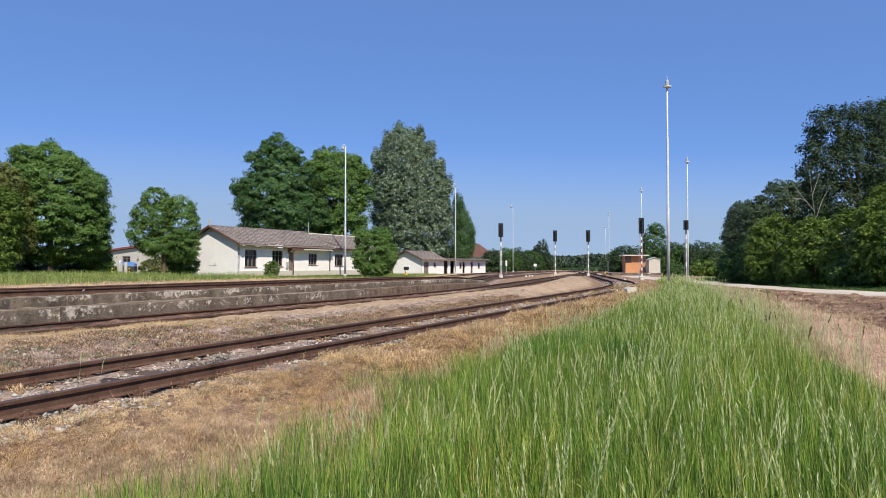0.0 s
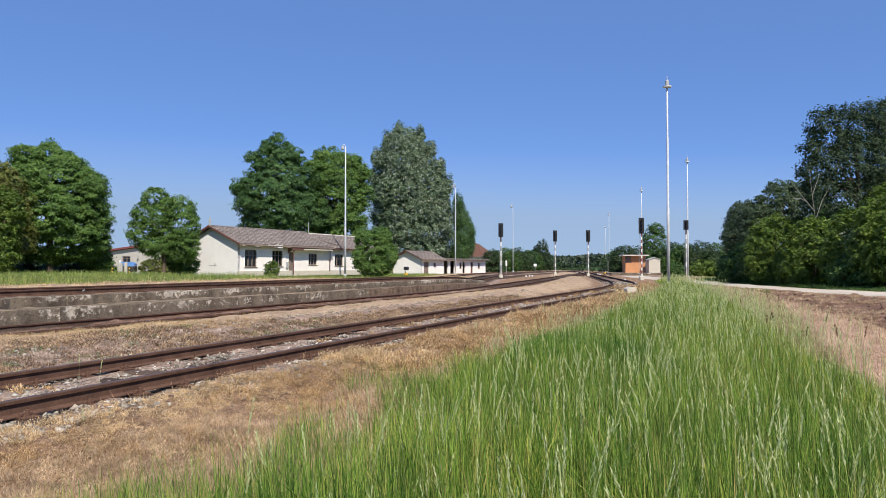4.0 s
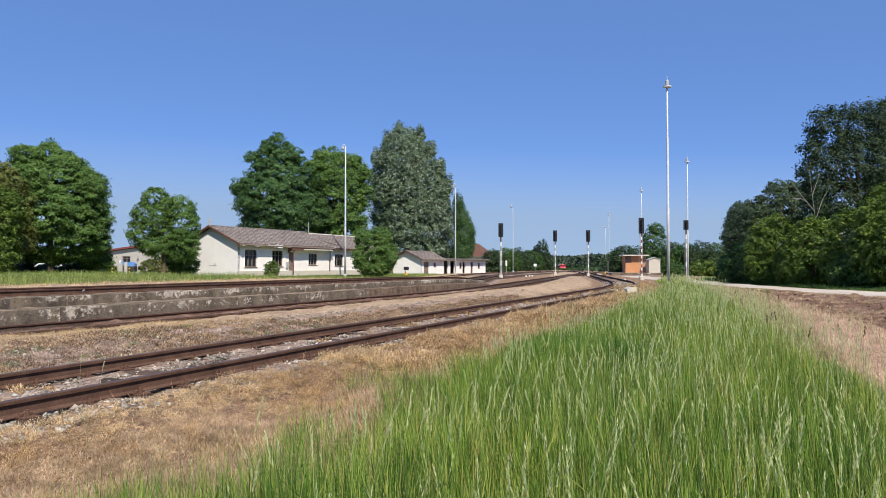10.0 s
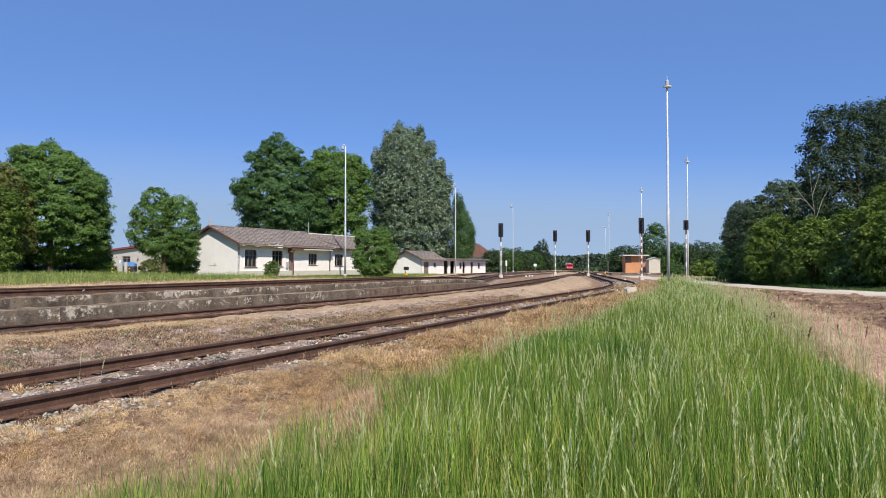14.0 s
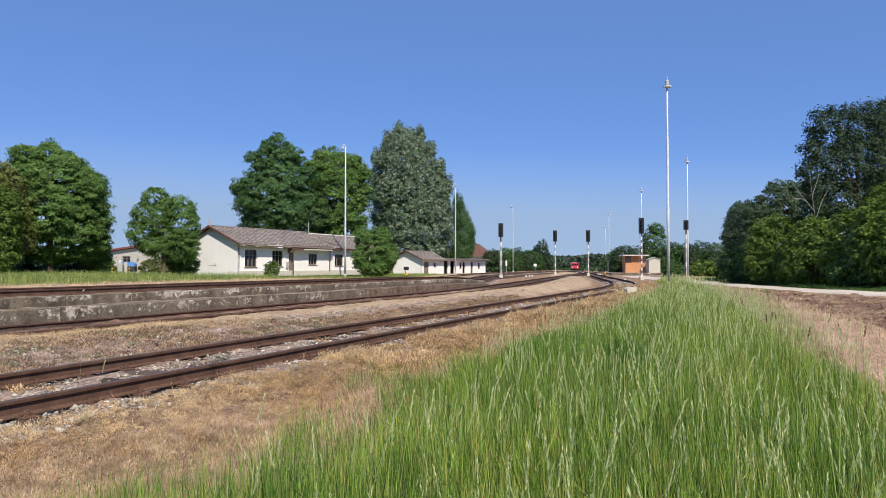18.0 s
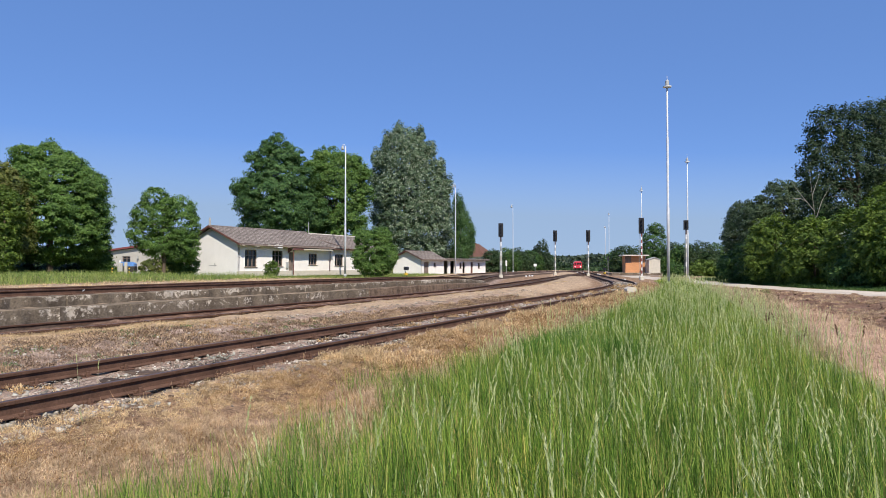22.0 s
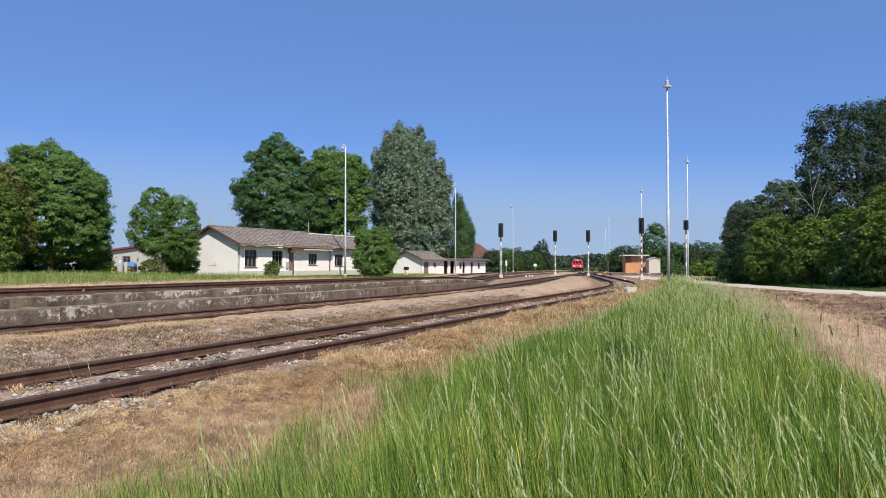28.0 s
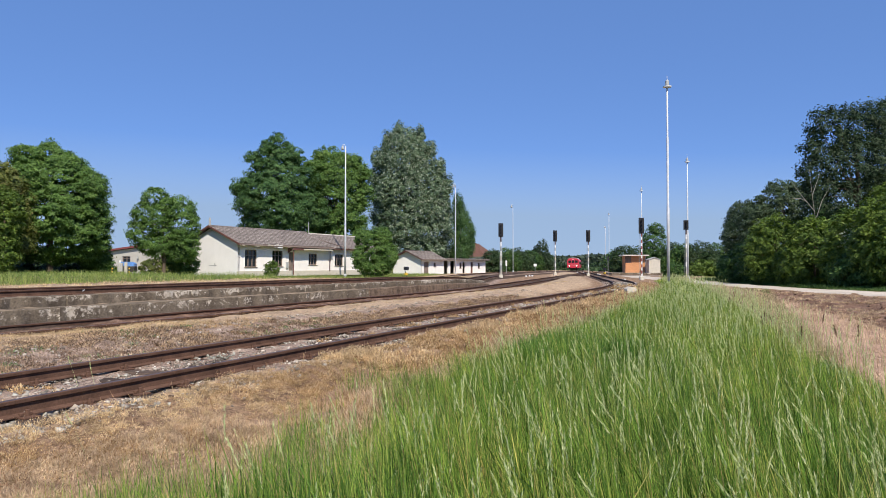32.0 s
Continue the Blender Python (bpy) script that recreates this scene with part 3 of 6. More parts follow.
def strip(name, centre, widths, mat, label, lift=0.03, category="road", wobble=0.25):
    """A drivable strip that follows the ground between points of its centre line."""
    pts, ws = [], []
    for (a, wa), (b, wb) in zip(zip(centre, widths), zip(centre[1:], widths[1:])):
        k = max(2, int((Vector(b) - Vector(a)).length / 1.5))
        pts += [Vector(a).lerp(Vector(b), j / k) for j in range(k)]
        ws += [wa + (wb - wa) * j / k for j in range(k)]
    V, F, n = [], [], 9
    for j, (c, w) in enumerate(zip(pts, ws)):
        d = (pts[min(j + 1, len(pts) - 1)] - pts[max(j - 1, 0)]).normalized()
        side = Vector((d.y, -d.x))
        for k in range(n):
            u = k / (n - 1) * 2 - 1
            q = c + side * (u * w / 2 + (wobble * noise.noise((c.x * 0.4, c.y * 0.4, u * 3)) if abs(u) > 0.9 else 0))
            crown = -0.06 if abs(u) > 0.95 else 0.015 * noise.noise((q.x, q.y, 2))
            V.append((q.x, q.y, gz(q.x, q.y) + lift + crown))
        if j:
            F += [((j - 1) * n + k, j * n + k, j * n + k + 1, (j - 1) * n + k + 1) for k in range(n - 1)]
    return tagged(new(name, mesh_of(name, V, F, [M[mat]], smooth=True)), label, category, kind="structure")


strip("road", [(20.3, 8), (21.3, 25), (22.2, 35), (22.1, 48), (23.6, 65), (25.6, 82), (29, 112), (46, 116)], [3.6, 3.5, 3.4, 3.5, 3.7, 4, 4, 4], "road", "pale dusty dirt road beside the hedge", wobble=0.8)
strip("access_road", [(-120, 84), (-60, 83), (-40, 82), (-32, 90), (-36, 118)], [5, 5, 5, 5, 5], "tarmac", "narrow asphalt lane behind the trees")
strip("crossing_pavement", [(27, 108), (33, 112), (45, 116)], [5, 6, 6], "earth", "sandy loading area before the brick hut", lift=0.05)


# ---- railway tracks ----
RAIL = [(-0.0625, -0.150), (-0.0625, -0.139), (-0.012, -0.122), (-0.008, -0.045), (-0.033, -0.034), (-0.035, -0.006), (-0.028, 0.0), (0.028, 0.0), (0.035, -0.006), (0.033, -0.034), (0.008, -0.045), (0.012, -0.122), (0.0625, -0.139), (0.0625, -0.150)]


def rail(parent, centre, off, s0, s1, top, label="", wear=0.004):
    ss, s = [], s0
    while s < s1:
        ss.append(s)
        s += 1.2 if s < 30 else 2.5
    ss.append(s1)
    V, F, I, k = [], [], [], len(RAIL)
    for s in ss:
        p = float(centre(s))
        d = (W(s + 0.2, float(centre(s + 0.2))) - W(s - 0.2, float(centre(s - 0.2)))).normalized()
        left = Vector((-d.y, d.x, 0))
        z = top(s) + wear * noise.noise((s * 0.6, off, 0))
        V += [W(s, p, z + w) + left * (off + u) for u, w in RAIL]
    for j in range(len(ss) - 1):
        for i in range(k):
            F.append((j * k + i, (j + 1) * k + i, (j + 1) * k + (i + 1) % k, j * k + (i + 1) % k))
            I.append(1 if i == 6 else 0)
    F += [tuple(range(k)), tuple(range((len(ss) - 1) * k, len(ss) * k))[::-1]]
    I += [0, 0]
    return part("rail", mesh_of("rail", V, F, [M["rust"], M["rail_top"]], I), None, parent, label)


def sleeper_geo():
    g = Geo()
    g.box(-0.12, 0.12, -1.25, 1.25, -0.14, 0.0, 0.018)
    return g


def plate_geo():
    """Ribbed base plate with two clamps and bolts."""
    g = Geo()
    g.box(-0.08, 0.08, -0.17, 0.17, 0.0, 0.018, 0.004)
    for q in (-1, 1):
        g.box(-0.06, 0.06, q * 0.075 - 0.02, q * 0.075 + 0.02, 0.016, 0.05, 0.006)
        g.tube([(0, q * 0.10, 0.01), (0, q * 0.10, 0.075)], [0.026, 0.02], 6)
    return g


sleeper_mesh = sleeper_geo().mesh("sleeper", M["sleeper"])
plate_mesh = plate_geo().mesh("base_plate", M["rust"])


def track(name, centre, s0, s1, top, label, near_to, pitch=0.61, start=1.2, sink=0.0):
    ob = thing(name, Matrix(), label, "track", kind="structure")
    rail(ob, centre, -0.7535, s0, s1, top)
    rail(ob, centre, 0.7535, s0, s1, top)
    s, far = start, Geo()
    while s < min(s1, 150):
        p = float(centre(s))
        d = W(s + 0.2, float(centre(s + 0.2))) - W(s - 0.2, float(centre(s - 0.2)))
        m = Matrix.Translation(W(s, p, top(s) - 0.168 - sink)) @ pose(0, 0, 0, 0, 0, math.degrees(math.atan2(d.y, d.x)) + random.uniform(-1.5, 1.5))
        if s < near_to:
            sl = part("sleeper", sleeper_mesh, None, ob, at=m @ pose(0, random.uniform(-0.03, 0.03), random.uniform(-0.012, 0.004)))
            for q in (-1, 1):
                part("base_plate", plate_mesh, None, sl, at=pose(0, q * 0.7535, 0.0))
        else:
            far.box(-0.12, 0.12, -1.25, 1.25, -0.1, 0.0, at=m)
        s += pitch
    if far.v:
        tagged(part("far_sleepers", far, M["sleeper"], ob), kind="stuff")
    return ob


track("track_1", p_siding, -25, 178, lambda s: float(dip(s)), "rusty siding on old wooden sleepers in grey ballast", 48)
track("track_2", p_second, -20, 165, lambda s: -0.02 + 0.05 * float(ramp(s, 25, 45)), "half-buried disused track below the platform wall", 30, sink=0.02)
track("track_3", p_third, -20, 149, lambda s: terrace(s) + 0.14 - 0.14 * float(ramp(s, 60, 90)), "rusty track along the top of the block wall", 40)


track("track_4", p_branch, 40, 165, lambda s: terrace(s) + 0.06, "rusty loop track of the station yard", 0)


track("track_5", p_main, 149, 480, lambda s: float(dip(s)), "through line curving away to the far woods", 0)


# ---- platform wall of two stepped courses of concrete blocks ----
def block_mesh(length, depth, height, seed, mat="block"):
    r = random.Random(seed)
    bm = bmesh.new()
    bmesh.ops.create_cube(bm, size=1.0, matrix=Matrix.Diagonal((length - 0.002, depth, height - 0.006, 1)))
    bmesh.ops.subdivide_edges(bm, edges=[e for e in bm.edges if abs(e.verts[0].co.x - e.verts[1].co.x) > 0.1], cuts=8)
    for v in bm.verts:
        v.co += Vector((r.uniform(-0.012, 0.012), r.uniform(-0.025, 0.025), r.uniform(-0.016, 0.012)))
    bmesh.ops.bevel(bm, geom=[e for e in bm.edges if e.calc_face_angle(0) > 0.9], offset=0.02, segments=1, affect="EDGES")
    me = bpy.data.meshes.new("block")
    bm.to_mesh(me)
    bm.free()
    me.materials.append(M[mat])
    return me


def platform_wall():
    ob = thing("platform_wall", Matrix(), "stepped wall of weathered grey concrete blocks with pale flaking", "wall", kind="structure")
    low = [block_mesh(2.0, 0.5, 0.46, k) for k in range(5)]
    top = [block_mesh(2.0, 0.42, 0.27, 20 + k) for k in range(5)]
    plain = [block_mesh(2.0, 0.5, 0.46, 40 + k, "plain_block") for k in range(4)]
    for course, kinds, off, mid, shift, end in ((0, low, -1.60, 0.02, 0.0, 52), (1, top, -1.14, 0.345, 0.6, 50)):
        s = -8 + shift
        while s < end:
            p = float(p_third(s)) + off
            d = W(s + 0.2, float(p_third(s + 0.2))) - W(s - 0.2, float(p_third(s - 0.2)))
            z = mid - 0.48 + terrace(s)
            m = Matrix.Translation(W(s, p, z)) @ pose(0, 0, 0, random.uniform(-1, 1), random.uniform(-0.3, 0.3), math.degrees(math.atan2(d.y, d.x)) + random.uniform(-0.3, 0.3))
            part("block", random.choice(plain if course == 0 and s > 24 else kinds), None, ob, at=m)
            s += 2.0


platform_wall()


# ---- lamp masts ----
def lamp_mast(x, y, h, style="ring", label="tall galvanised lamp mast with a small top lamp", thick=0.105):
    ob = thing("lamp_mast", pose(x, y, gz(x, y) - 0.05), label, "lamp mast", "lamp masts of the yard")
    r = thick
    part("base", Geo().tube([(0, 0, 0), (0, 0, 0.35), (0, 0, 0.4)], [r * 1.7, r * 1.7, r * 1.1], 12), M["galv"], ob, "concrete and steel foot")
    part("pole", Geo().tube([(0, 0, 0.3), (0, 0, h * 0.38), (0, 0, h * 0.385), (0, 0, h * 0.72), (0, 0, h * 0.725), (0, 0, h)], [r, r, r * 0.82, r * 0.78, r * 0.62, r * 0.55], 12), M["galv"], ob, smooth=True)
    if style == "ring":
        part("platform_ring", Geo().tube([(0, 0, h - 0.55), (0, 0, h - 0.5), (0, 0, h - 0.42)], [0.1, 0.3, 0.3], 14), M["galv"], ob)
        part("lantern", Geo().tube([(0, 0, h - 0.42), (0, 0, h - 0.3), (0, 0, h - 0.05), (0, 0, h + 0.05)], [0.12, 0.14, 0.13, 0.04], 12), M["grey"], ob)
        part("spike", Geo().tube([(0, 0, h), (0, 0, h + 0.4)], [0.03, 0.012], 6), M["galv"], ob)
    else:
        part("arm", Geo().tube([(0, 0, h - 0.5), (0, 0, h), (-0.12, 0, h + 0.18), (-0.3, 0, h + 0.12), (-0.32, 0, h)], [0.05] * 5, 8), M["galv"], ob, smooth=True)
        part("lantern", Geo().tube([(-0.32, 0, h + 0.02), (-0.32, 0, h - 0.12), (-0.32, 0, h - 0.3), (-0.32, 0, h - 0.42)], [0.05, 0.16, 0.2, 0.08], 12), M["grey"], ob)
    return ob


lamp_mast(15.96, 50.0, 14.75)
lamp_mast(-10.66, 77.0, 14.4, "crook", "tall galvanised lamp mast with a hooked top before the white building")
lamp_mast(1.94, 110.0, 14.0, "crook", "tall galvanised lamp mast with a hooked top by the sheds", thick=0.085)
lamp_mast(29.48, 85.0, 14.6)
lamp_mast(31.82, 113.0, 14.1, "ring", thick=0.085)
lamp_mast(14.68, 148.0, 14.0, "crook", thick=0.085)
lamp_mast(42.81, 182.0, 15.3, "ring", thick=0.085)
lamp_mast(48.84, 212.0, 13.6, "crook", thick=0.085)


# ---- light signals ----
def signal(x, y, h, head, bands, label, facing=0.0):
    z = gz(x, y)
    ob = thing("light_signal", pose(x, y, z - 0.05, 0, 0, facing), label, "railway signal", "light signals of the yard")
    part("foot", Geo().box(-0.22, 0.22, -0.22, 0.22, 0, 0.42, 0.03), M["pale"], ob, "concrete foot")
    n = len(bands)
    lo, hi = 0.4, h - head
    mast = part("mast", Geo().tube([(0, 0, 0.3), (0, 0, h - 0.3)], [0.068, 0.062], 10), M["galv"], ob, smooth=True)
    for k, c in enumerate(bands):
        a, b = lo + (hi - lo) * k / n, lo + (hi - lo) * (k + 1) / n
        part("band", Geo().tube([(0, 0, a), (0, 0, b - 0.004)], [0.076, 0.074], 10), M[c], mast)
    z0 = h - head
    hd = part("head", Geo().box(-0.27, 0.27, -0.14, 0.12, z0, h, 0.03), M["black"], ob, "black lamp head seen from its front or back")
    for k in range(4):
        zc = z0 + head * (0.14 + 0.24 * k)
        part("hood", Geo().tube([(0, -0.15, zc), (0, -0.42, zc - 0.02)], [0.105, 0.10], 12), M["black"], hd)
        part("lens", Geo().tube([(0, -0.145, zc), (0, -0.165, zc)], [0.085, 0.07], 12), M["glass"], hd)
    part("ladder", Geo().tube([(-0.16, 0.22, 0.2), (-0.16, 0.18, h - 0.6)], [0.010, 0.010], 6).tube([(0.16, 0.22, 0.2), (0.16, 0.18, h - 0.6)], [0.010, 0.010], 6), M["grey"], ob)
    return ob


WR = ["white", "redpaint", "white", "redpaint", "white"]
GW = ["pale", "white", "grey", "white", "grey", "white", "rust"]
signal(6.56, 80.0, 6.25, 1.55, ["pale", "grey", "white", "pale", "white", "grey", "white", "rust"], "black four-lamp signal on a banded mast by the loop track")
signal(16.20, 102.0, 6.5, 1.6, ["pale", "grey", "white", "grey", "pale", "grey", "white", "grey", "white", "rust"], "black four-lamp signal on a white banded mast")
signal(19.66, 95.6, 6.3, 1.55, ["pale", "grey", "white", "grey", "pale", "grey", "white", "grey", "white", "rust"], "black four-lamp signal on a white banded mast at the points")
signal(21.23, 75.5, 6.7, 1.7, ["white", "redpaint"] * 7, "black four-lamp signal on a red and white mast beside the siding")
signal(28.93, 84.0, 7.0, 1.15, ["pale", "grey", "white", "grey", "pale", "grey", "white", "grey", "white", "rust"], "short black signal on a white mast beside a lamp mast")


# ---- buildings ----
def corrugated_roof(ob, x0, x1, y_eave, z_eave, y_ridge, z_ridge, rows=9, cols=14, mat="slate", seed=1):
    """One slope of a roof in overlapping sheets, each a piece of its own."""
    r = random.Random(seed)
    dy, dz = (y_ridge - y_eave) / rows, (z_ridge - z_eave) / rows
    slope = math.degrees(math.atan2(abs(dz), abs(dy)))
    ln = math.hypot(dy, dz)
    w = (x1 - x0) / cols
    g = Geo()
    k = 4
    prof = [(-w / 2 - 0.02 + (w + 0.04) * i / k, 0.007 if i % 2 else 0.0) for i in range(k + 1)]
    outline = prof + [(u, z - 0.006) for u, z in reversed(prof)]
    g.prism(outline, -ln * 0.56, ln * 0.56, "y")
    me = g.mesh("roof_sheet", M[mat])
    flip = 1 if dy > 0 else -1
    rf = part("roof", Geo().add([(x0, y_eave, z_eave - 0.06), (x1, y_eave, z_eave - 0.06), (x1, y_ridge, z_ridge - 0.06), (x0, y_ridge, z_ridge - 0.06), (x0, y_eave, z_eave - 0.14), (x1, y_eave, z_eave - 0.14), (x1, y_ridge, z_ridge - 0.14), (x0, y_ridge, z_ridge - 0.14)], [(0, 1, 2, 3), (7, 6, 5, 4), (0, 4, 5, 1), (1, 5, 6, 2), (2, 6, 7, 3), (3, 7, 4, 0)]), M["trim"], ob, "weathered grey sheet roof with lichen")
    for j in range(rows):
        for i in range(cols):
            loose = r.uniform(1.5, 4.0) if r.random() < 0.07 else 0.0
            c = Vector((x0 + w * (i + 0.5), y_eave + dy * (j + 0.5), z_eave + dz * (j + 0.5) + 0.03 + r.uniform(0, 0.008)))
            part("roof_sheet", me, None, rf, at=Matrix.Translation(c) @ pose(0, 0, 0, flip * (slope - 0.5 - loose) + r.uniform(-0.4, 0.4), r.uniform(-0.3, 0.3), r.uniform(-0.8, 0.8) + loose * r.choice((-1.5, 1.5))))
    return rf


def wall_with_holes(x0, x1, z0, z1, y0, y1, holes):
    """A wall along x of thickness y0..y1 with rectangular openings (xa, xb, za, zb)."""
    g = Geo()
    xs = sorted({x0, x1, *[h[0] for h in holes], *[h[1] for h in holes]})
    for a, b in zip(xs, xs[1:]):
        cut = sorted([(h[2], h[3]) for h in holes if h[0] < (a + b) / 2 < h[1]])
        z = z0
        for lo, hi in cut:
            if lo > z:
                g.box(a, b, y0, y1, z, lo)
            z = hi
        if z < z1:
            g.box(a, b, y0, y1, z, z1)
    return g


def window_unit(ob, xa, xb, za, zb, y=0.0, panes=3, sill=True, mat="wood"):
    w = part("window", Geo().box(xa, xb, y + 0.16, y + 0.18, za, zb), M["glass"], ob, "dark window with brown wooden frame")
    g = Geo()
    t = 0.07
    g.box(xa, xb, y + 0.08, y + 0.17, za, za + t, 0.01).box(xa, xb, y + 0.08, y + 0.17, zb - t, zb, 0.01)
    g.box(xa, xa + t, y + 0.085, y + 0.165, za + t, zb - t, 0.01).box(xb - t, xb, y + 0.085, y + 0.165, za + t, zb - t, 0.01)
    part("frame", g, M[mat], w)
    for k in range(1, panes):
        xm = xa + (xb - xa) * k / panes
        part("mullion", Geo().box(xm - 0.05, xm + 0.05, y + 0.09, y + 0.16, za + t, zb - t, 0.01), M[mat], w)
    zc = za + (zb - za) * 0.68
    part("transom", Geo().box(xa + t, xb - t, y + 0.10, y + 0.155, zc - 0.03, zc + 0.03, 0.01), M[mat], w)
    if sill:
        part("sill", Geo().box(xa - 0.06, xb + 0.06, y - 0.07, y + 0.1, za - 0.05, za, 0.01), M[mat], w)


def white_house():
    x, y, az = -18.9, 65.0, 27.3
    ob = thing("station_building", pose(x, y, 0.60, 0, 0, 90 - az), "long white single-storey building with a lichen-grey sheet roof", "house")
    L1, L2, D = 14.0, 23.5, 6.6
    eave, ridge = 2.78, 4.36
    holes = [(0.95, 2.55, 0.50, 2.12), (4.75, 6.3, 0.55, 2.12), (7.2, 8.05, 0.05, 2.0), (10.4, 11.85, 0.72, 1.9)]
    part("front_wall", wall_with_holes(0, L1, -0.4, eave, 0, 0.3, holes), M["plaster"], ob, "white sunlit plaster wall")
    h2 = [(15.1, 16.7, 0.62, 1.9), (18.9, 20.4, 0.62, 1.9)]
    part("annex_wall", wall_with_holes(L1, L2, -0.4, eave - 0.1, 0.06, 0.36, h2), M["plaster"], ob)
    for a, b, c, d in (holes[0], holes[1], holes[3]):
        window_unit(ob, a, b, c, d, panes=3)
    for a, b, c, d in h2:
        window_unit(ob, a, b, c, d, y=0.06, panes=3)
    dr = part("door", Geo().box(7.2, 8.05, 0.14, 0.2, 0.05, 2.0, 0.01), M["wood"], ob, "dark wooden door under the canopy")
    part("handle", Geo().tube([(7.95, 0.1, 1.02), (7.83, 0.1, 1.02)], [0.015, 0.015], 6), M["grey"], dr)
    mid = D / 2
    gable = [(0.3, -0.4), (D - 0.3, -0.4), (D - 0.3, eave - 0.05), (mid, ridge - 0.22), (0.3, eave - 0.05)]
    part("gable_wall", Geo().prism([(0.0, -0.4), (D, -0.4), (D, eave - 0.12), (mid, ridge - 0.16), (0.0, eave - 0.12)], -0.02, 0.28, "x"), M["gable"], ob, "pale rendered gable wall in half shade")
    part("far_gable_wall", Geo().prism(gable, L2 - 0.3, L2, "x"), M["gable"], ob)
    part("back_wall", Geo().box(0.28, L2 - 0.3, D - 0.3, D, -0.4, eave - 0.1), M["plaster"], ob)
    part("plinth", Geo().box(-0.05, L2, -0.06, -0.002, -0.4, 0.13, 0.01), M["pale"], ob)
    part("interior_floor", Geo().box(0.3, L2 - 0.3, 0.4, D - 0.3, -0.3, 0.0), M["grey"], ob)
    corrugated_roof(ob, -0.35, L1 + 0.1, -0.55, eave - 0.12, mid, ridge, 10, 21, seed=2)
    corrugated_roof(ob, -0.35, L1 + 0.1, D + 0.45, eave - 0.12, mid, ridge, 3, 4, seed=3)
    corrugated_roof(ob, L1 + 0.12, L2 + 0.3, -0.42, eave - 0.24, mid, ridge - 0.12, 9, 14, seed=4)
    corrugated_roof(ob, L1 + 0.12, L2 + 0.3, D + 0.4, eave - 0.24, mid, ridge - 0.12, 3, 3, seed=5)
    part("ridge_cap", Geo().prism([(mid - 0.2, ridge - 0.02), (mid, ridge + 0.1), (mid + 0.2, ridge - 0.02)], -0.4, L1 + 0.1, "x"), M["slate"], ob)
    part("annex_ridge_cap", Geo().prism([(mid - 0.2, ridge - 0.14), (mid, ridge - 0.03), (mid + 0.2, ridge - 0.14)], L1 + 0.12, L2 + 0.3, "x"), M["pale"], ob, "pale mortar ridge")
    for q, (ye, s) in enumerate(((-0.58, 1), (D + 0.48, -1))):
        bar = [(ye, eave - 0.28), (mid, ridge - 0.10), (mid, ridge + 0.06), (ye, eave - 0.10)]
        part("bargeboard", Geo().prism(bar if s > 0 else bar[::-1], -0.42, -0.37, "x"), M["trim"], ob, "red-brown bargeboard")
    part("fascia", Geo().box(-0.35, L1 + 0.1, -0.60, -0.56, eave - 0.30, eave - 0.12, 0.008), M["wood"], ob)
    part("gutter", Geo().tube([(-0.2, -0.64, eave - 0.24), (L1 + 0.1, -0.64, eave - 0.30)], [0.06, 0.06], 8), M["wood"], ob)
    part("drainpipe", Geo().tube([(L1, -0.62, eave - 0.3), (L1, -0.12, eave - 0.65), (L1, -0.1, 0.05)], [0.05, 0.05, 0.05], 8), M["trim"], ob, "brown rainwater pipe")
    cp = part("canopy", Geo().prism([(-0.62, 2.34), (-0.002, 2.56), (-0.002, 2.48), (-0.62, 2.26)], 7.1, 13.7, "x"), M["pale"], ob, "sloping canopy over the door")
    part("canopy_edge", Geo().box(8.8, 13.75, -0.69, -0.63, 2.24, 2.36, 0.01), M["pale"], cp)
    part("canopy_end", Geo().box(7.05, 8.79, -0.69, -0.63, 2.20, 2.38, 0.01), M["trim"], cp)
    part("canopy_side", Geo().prism([(-0.62, 2.26), (-0.01, 1.9), (-0.01, 2.48)], 7.05, 7.09, "x"), M["trim"], cp)
    part("canopy_post", Geo().tube([(7.25, -0.58, -0.3), (7.25, -0.58, 2.28)], [0.05, 0.05], 8), M["trim"], cp)
    part("notice_board", Geo().box(4.3, 5.5, -0.66, -0.62, 2.35, 2.62, 0.01), M["white"], ob, "broken white fascia board")
    part("notice_board", Geo().box(4.3, 6.4, -0.045, -0.004, 2.22, 2.34, 0.01), M["white"], ob)
    part("notice_board", Geo().box(2.2, 3.1, -0.04, -0.004, 2.27, 2.36, 0.01), M["white"], ob)
    r = random.Random(31)
    for k in range(16):
        x0, w0 = r.uniform(-0.2, L1 - 0.8), r.uniform(0.2, 0.9)
        part("broken_board", Geo().box(0, w0, -0.02, 0.02, -r.uniform(0.03, 0.08), r.uniform(0.02, 0.05), 0.006), M[r.choice(["pale", "wood", "slate"])], ob, at=pose(x0, -0.67, eave - r.uniform(0.10, 0.32), 0, r.uniform(-7, 7), r.uniform(-4, 4)))
    part("meter_cupboard", Geo().box(6.72, 7.05, -0.12, -0.004, 0.35, 1.0, 0.015), M["grey"], ob)
    part("roof_vent", Geo().tube([(-0.2, mid, ridge), (-0.2, mid, ridge + 0.55), (-0.2, mid, ridge + 0.8)], [0.10, 0.10, 0.05], 8), M["grey"], ob)
    part("roof_strut", Geo().tube([(13.8, 1.2, 3.5), (17.2, -0.5, 2.55)], [0.05, 0.05], 6), M["wood"], ob, "dark bracing pole lying on the roof")
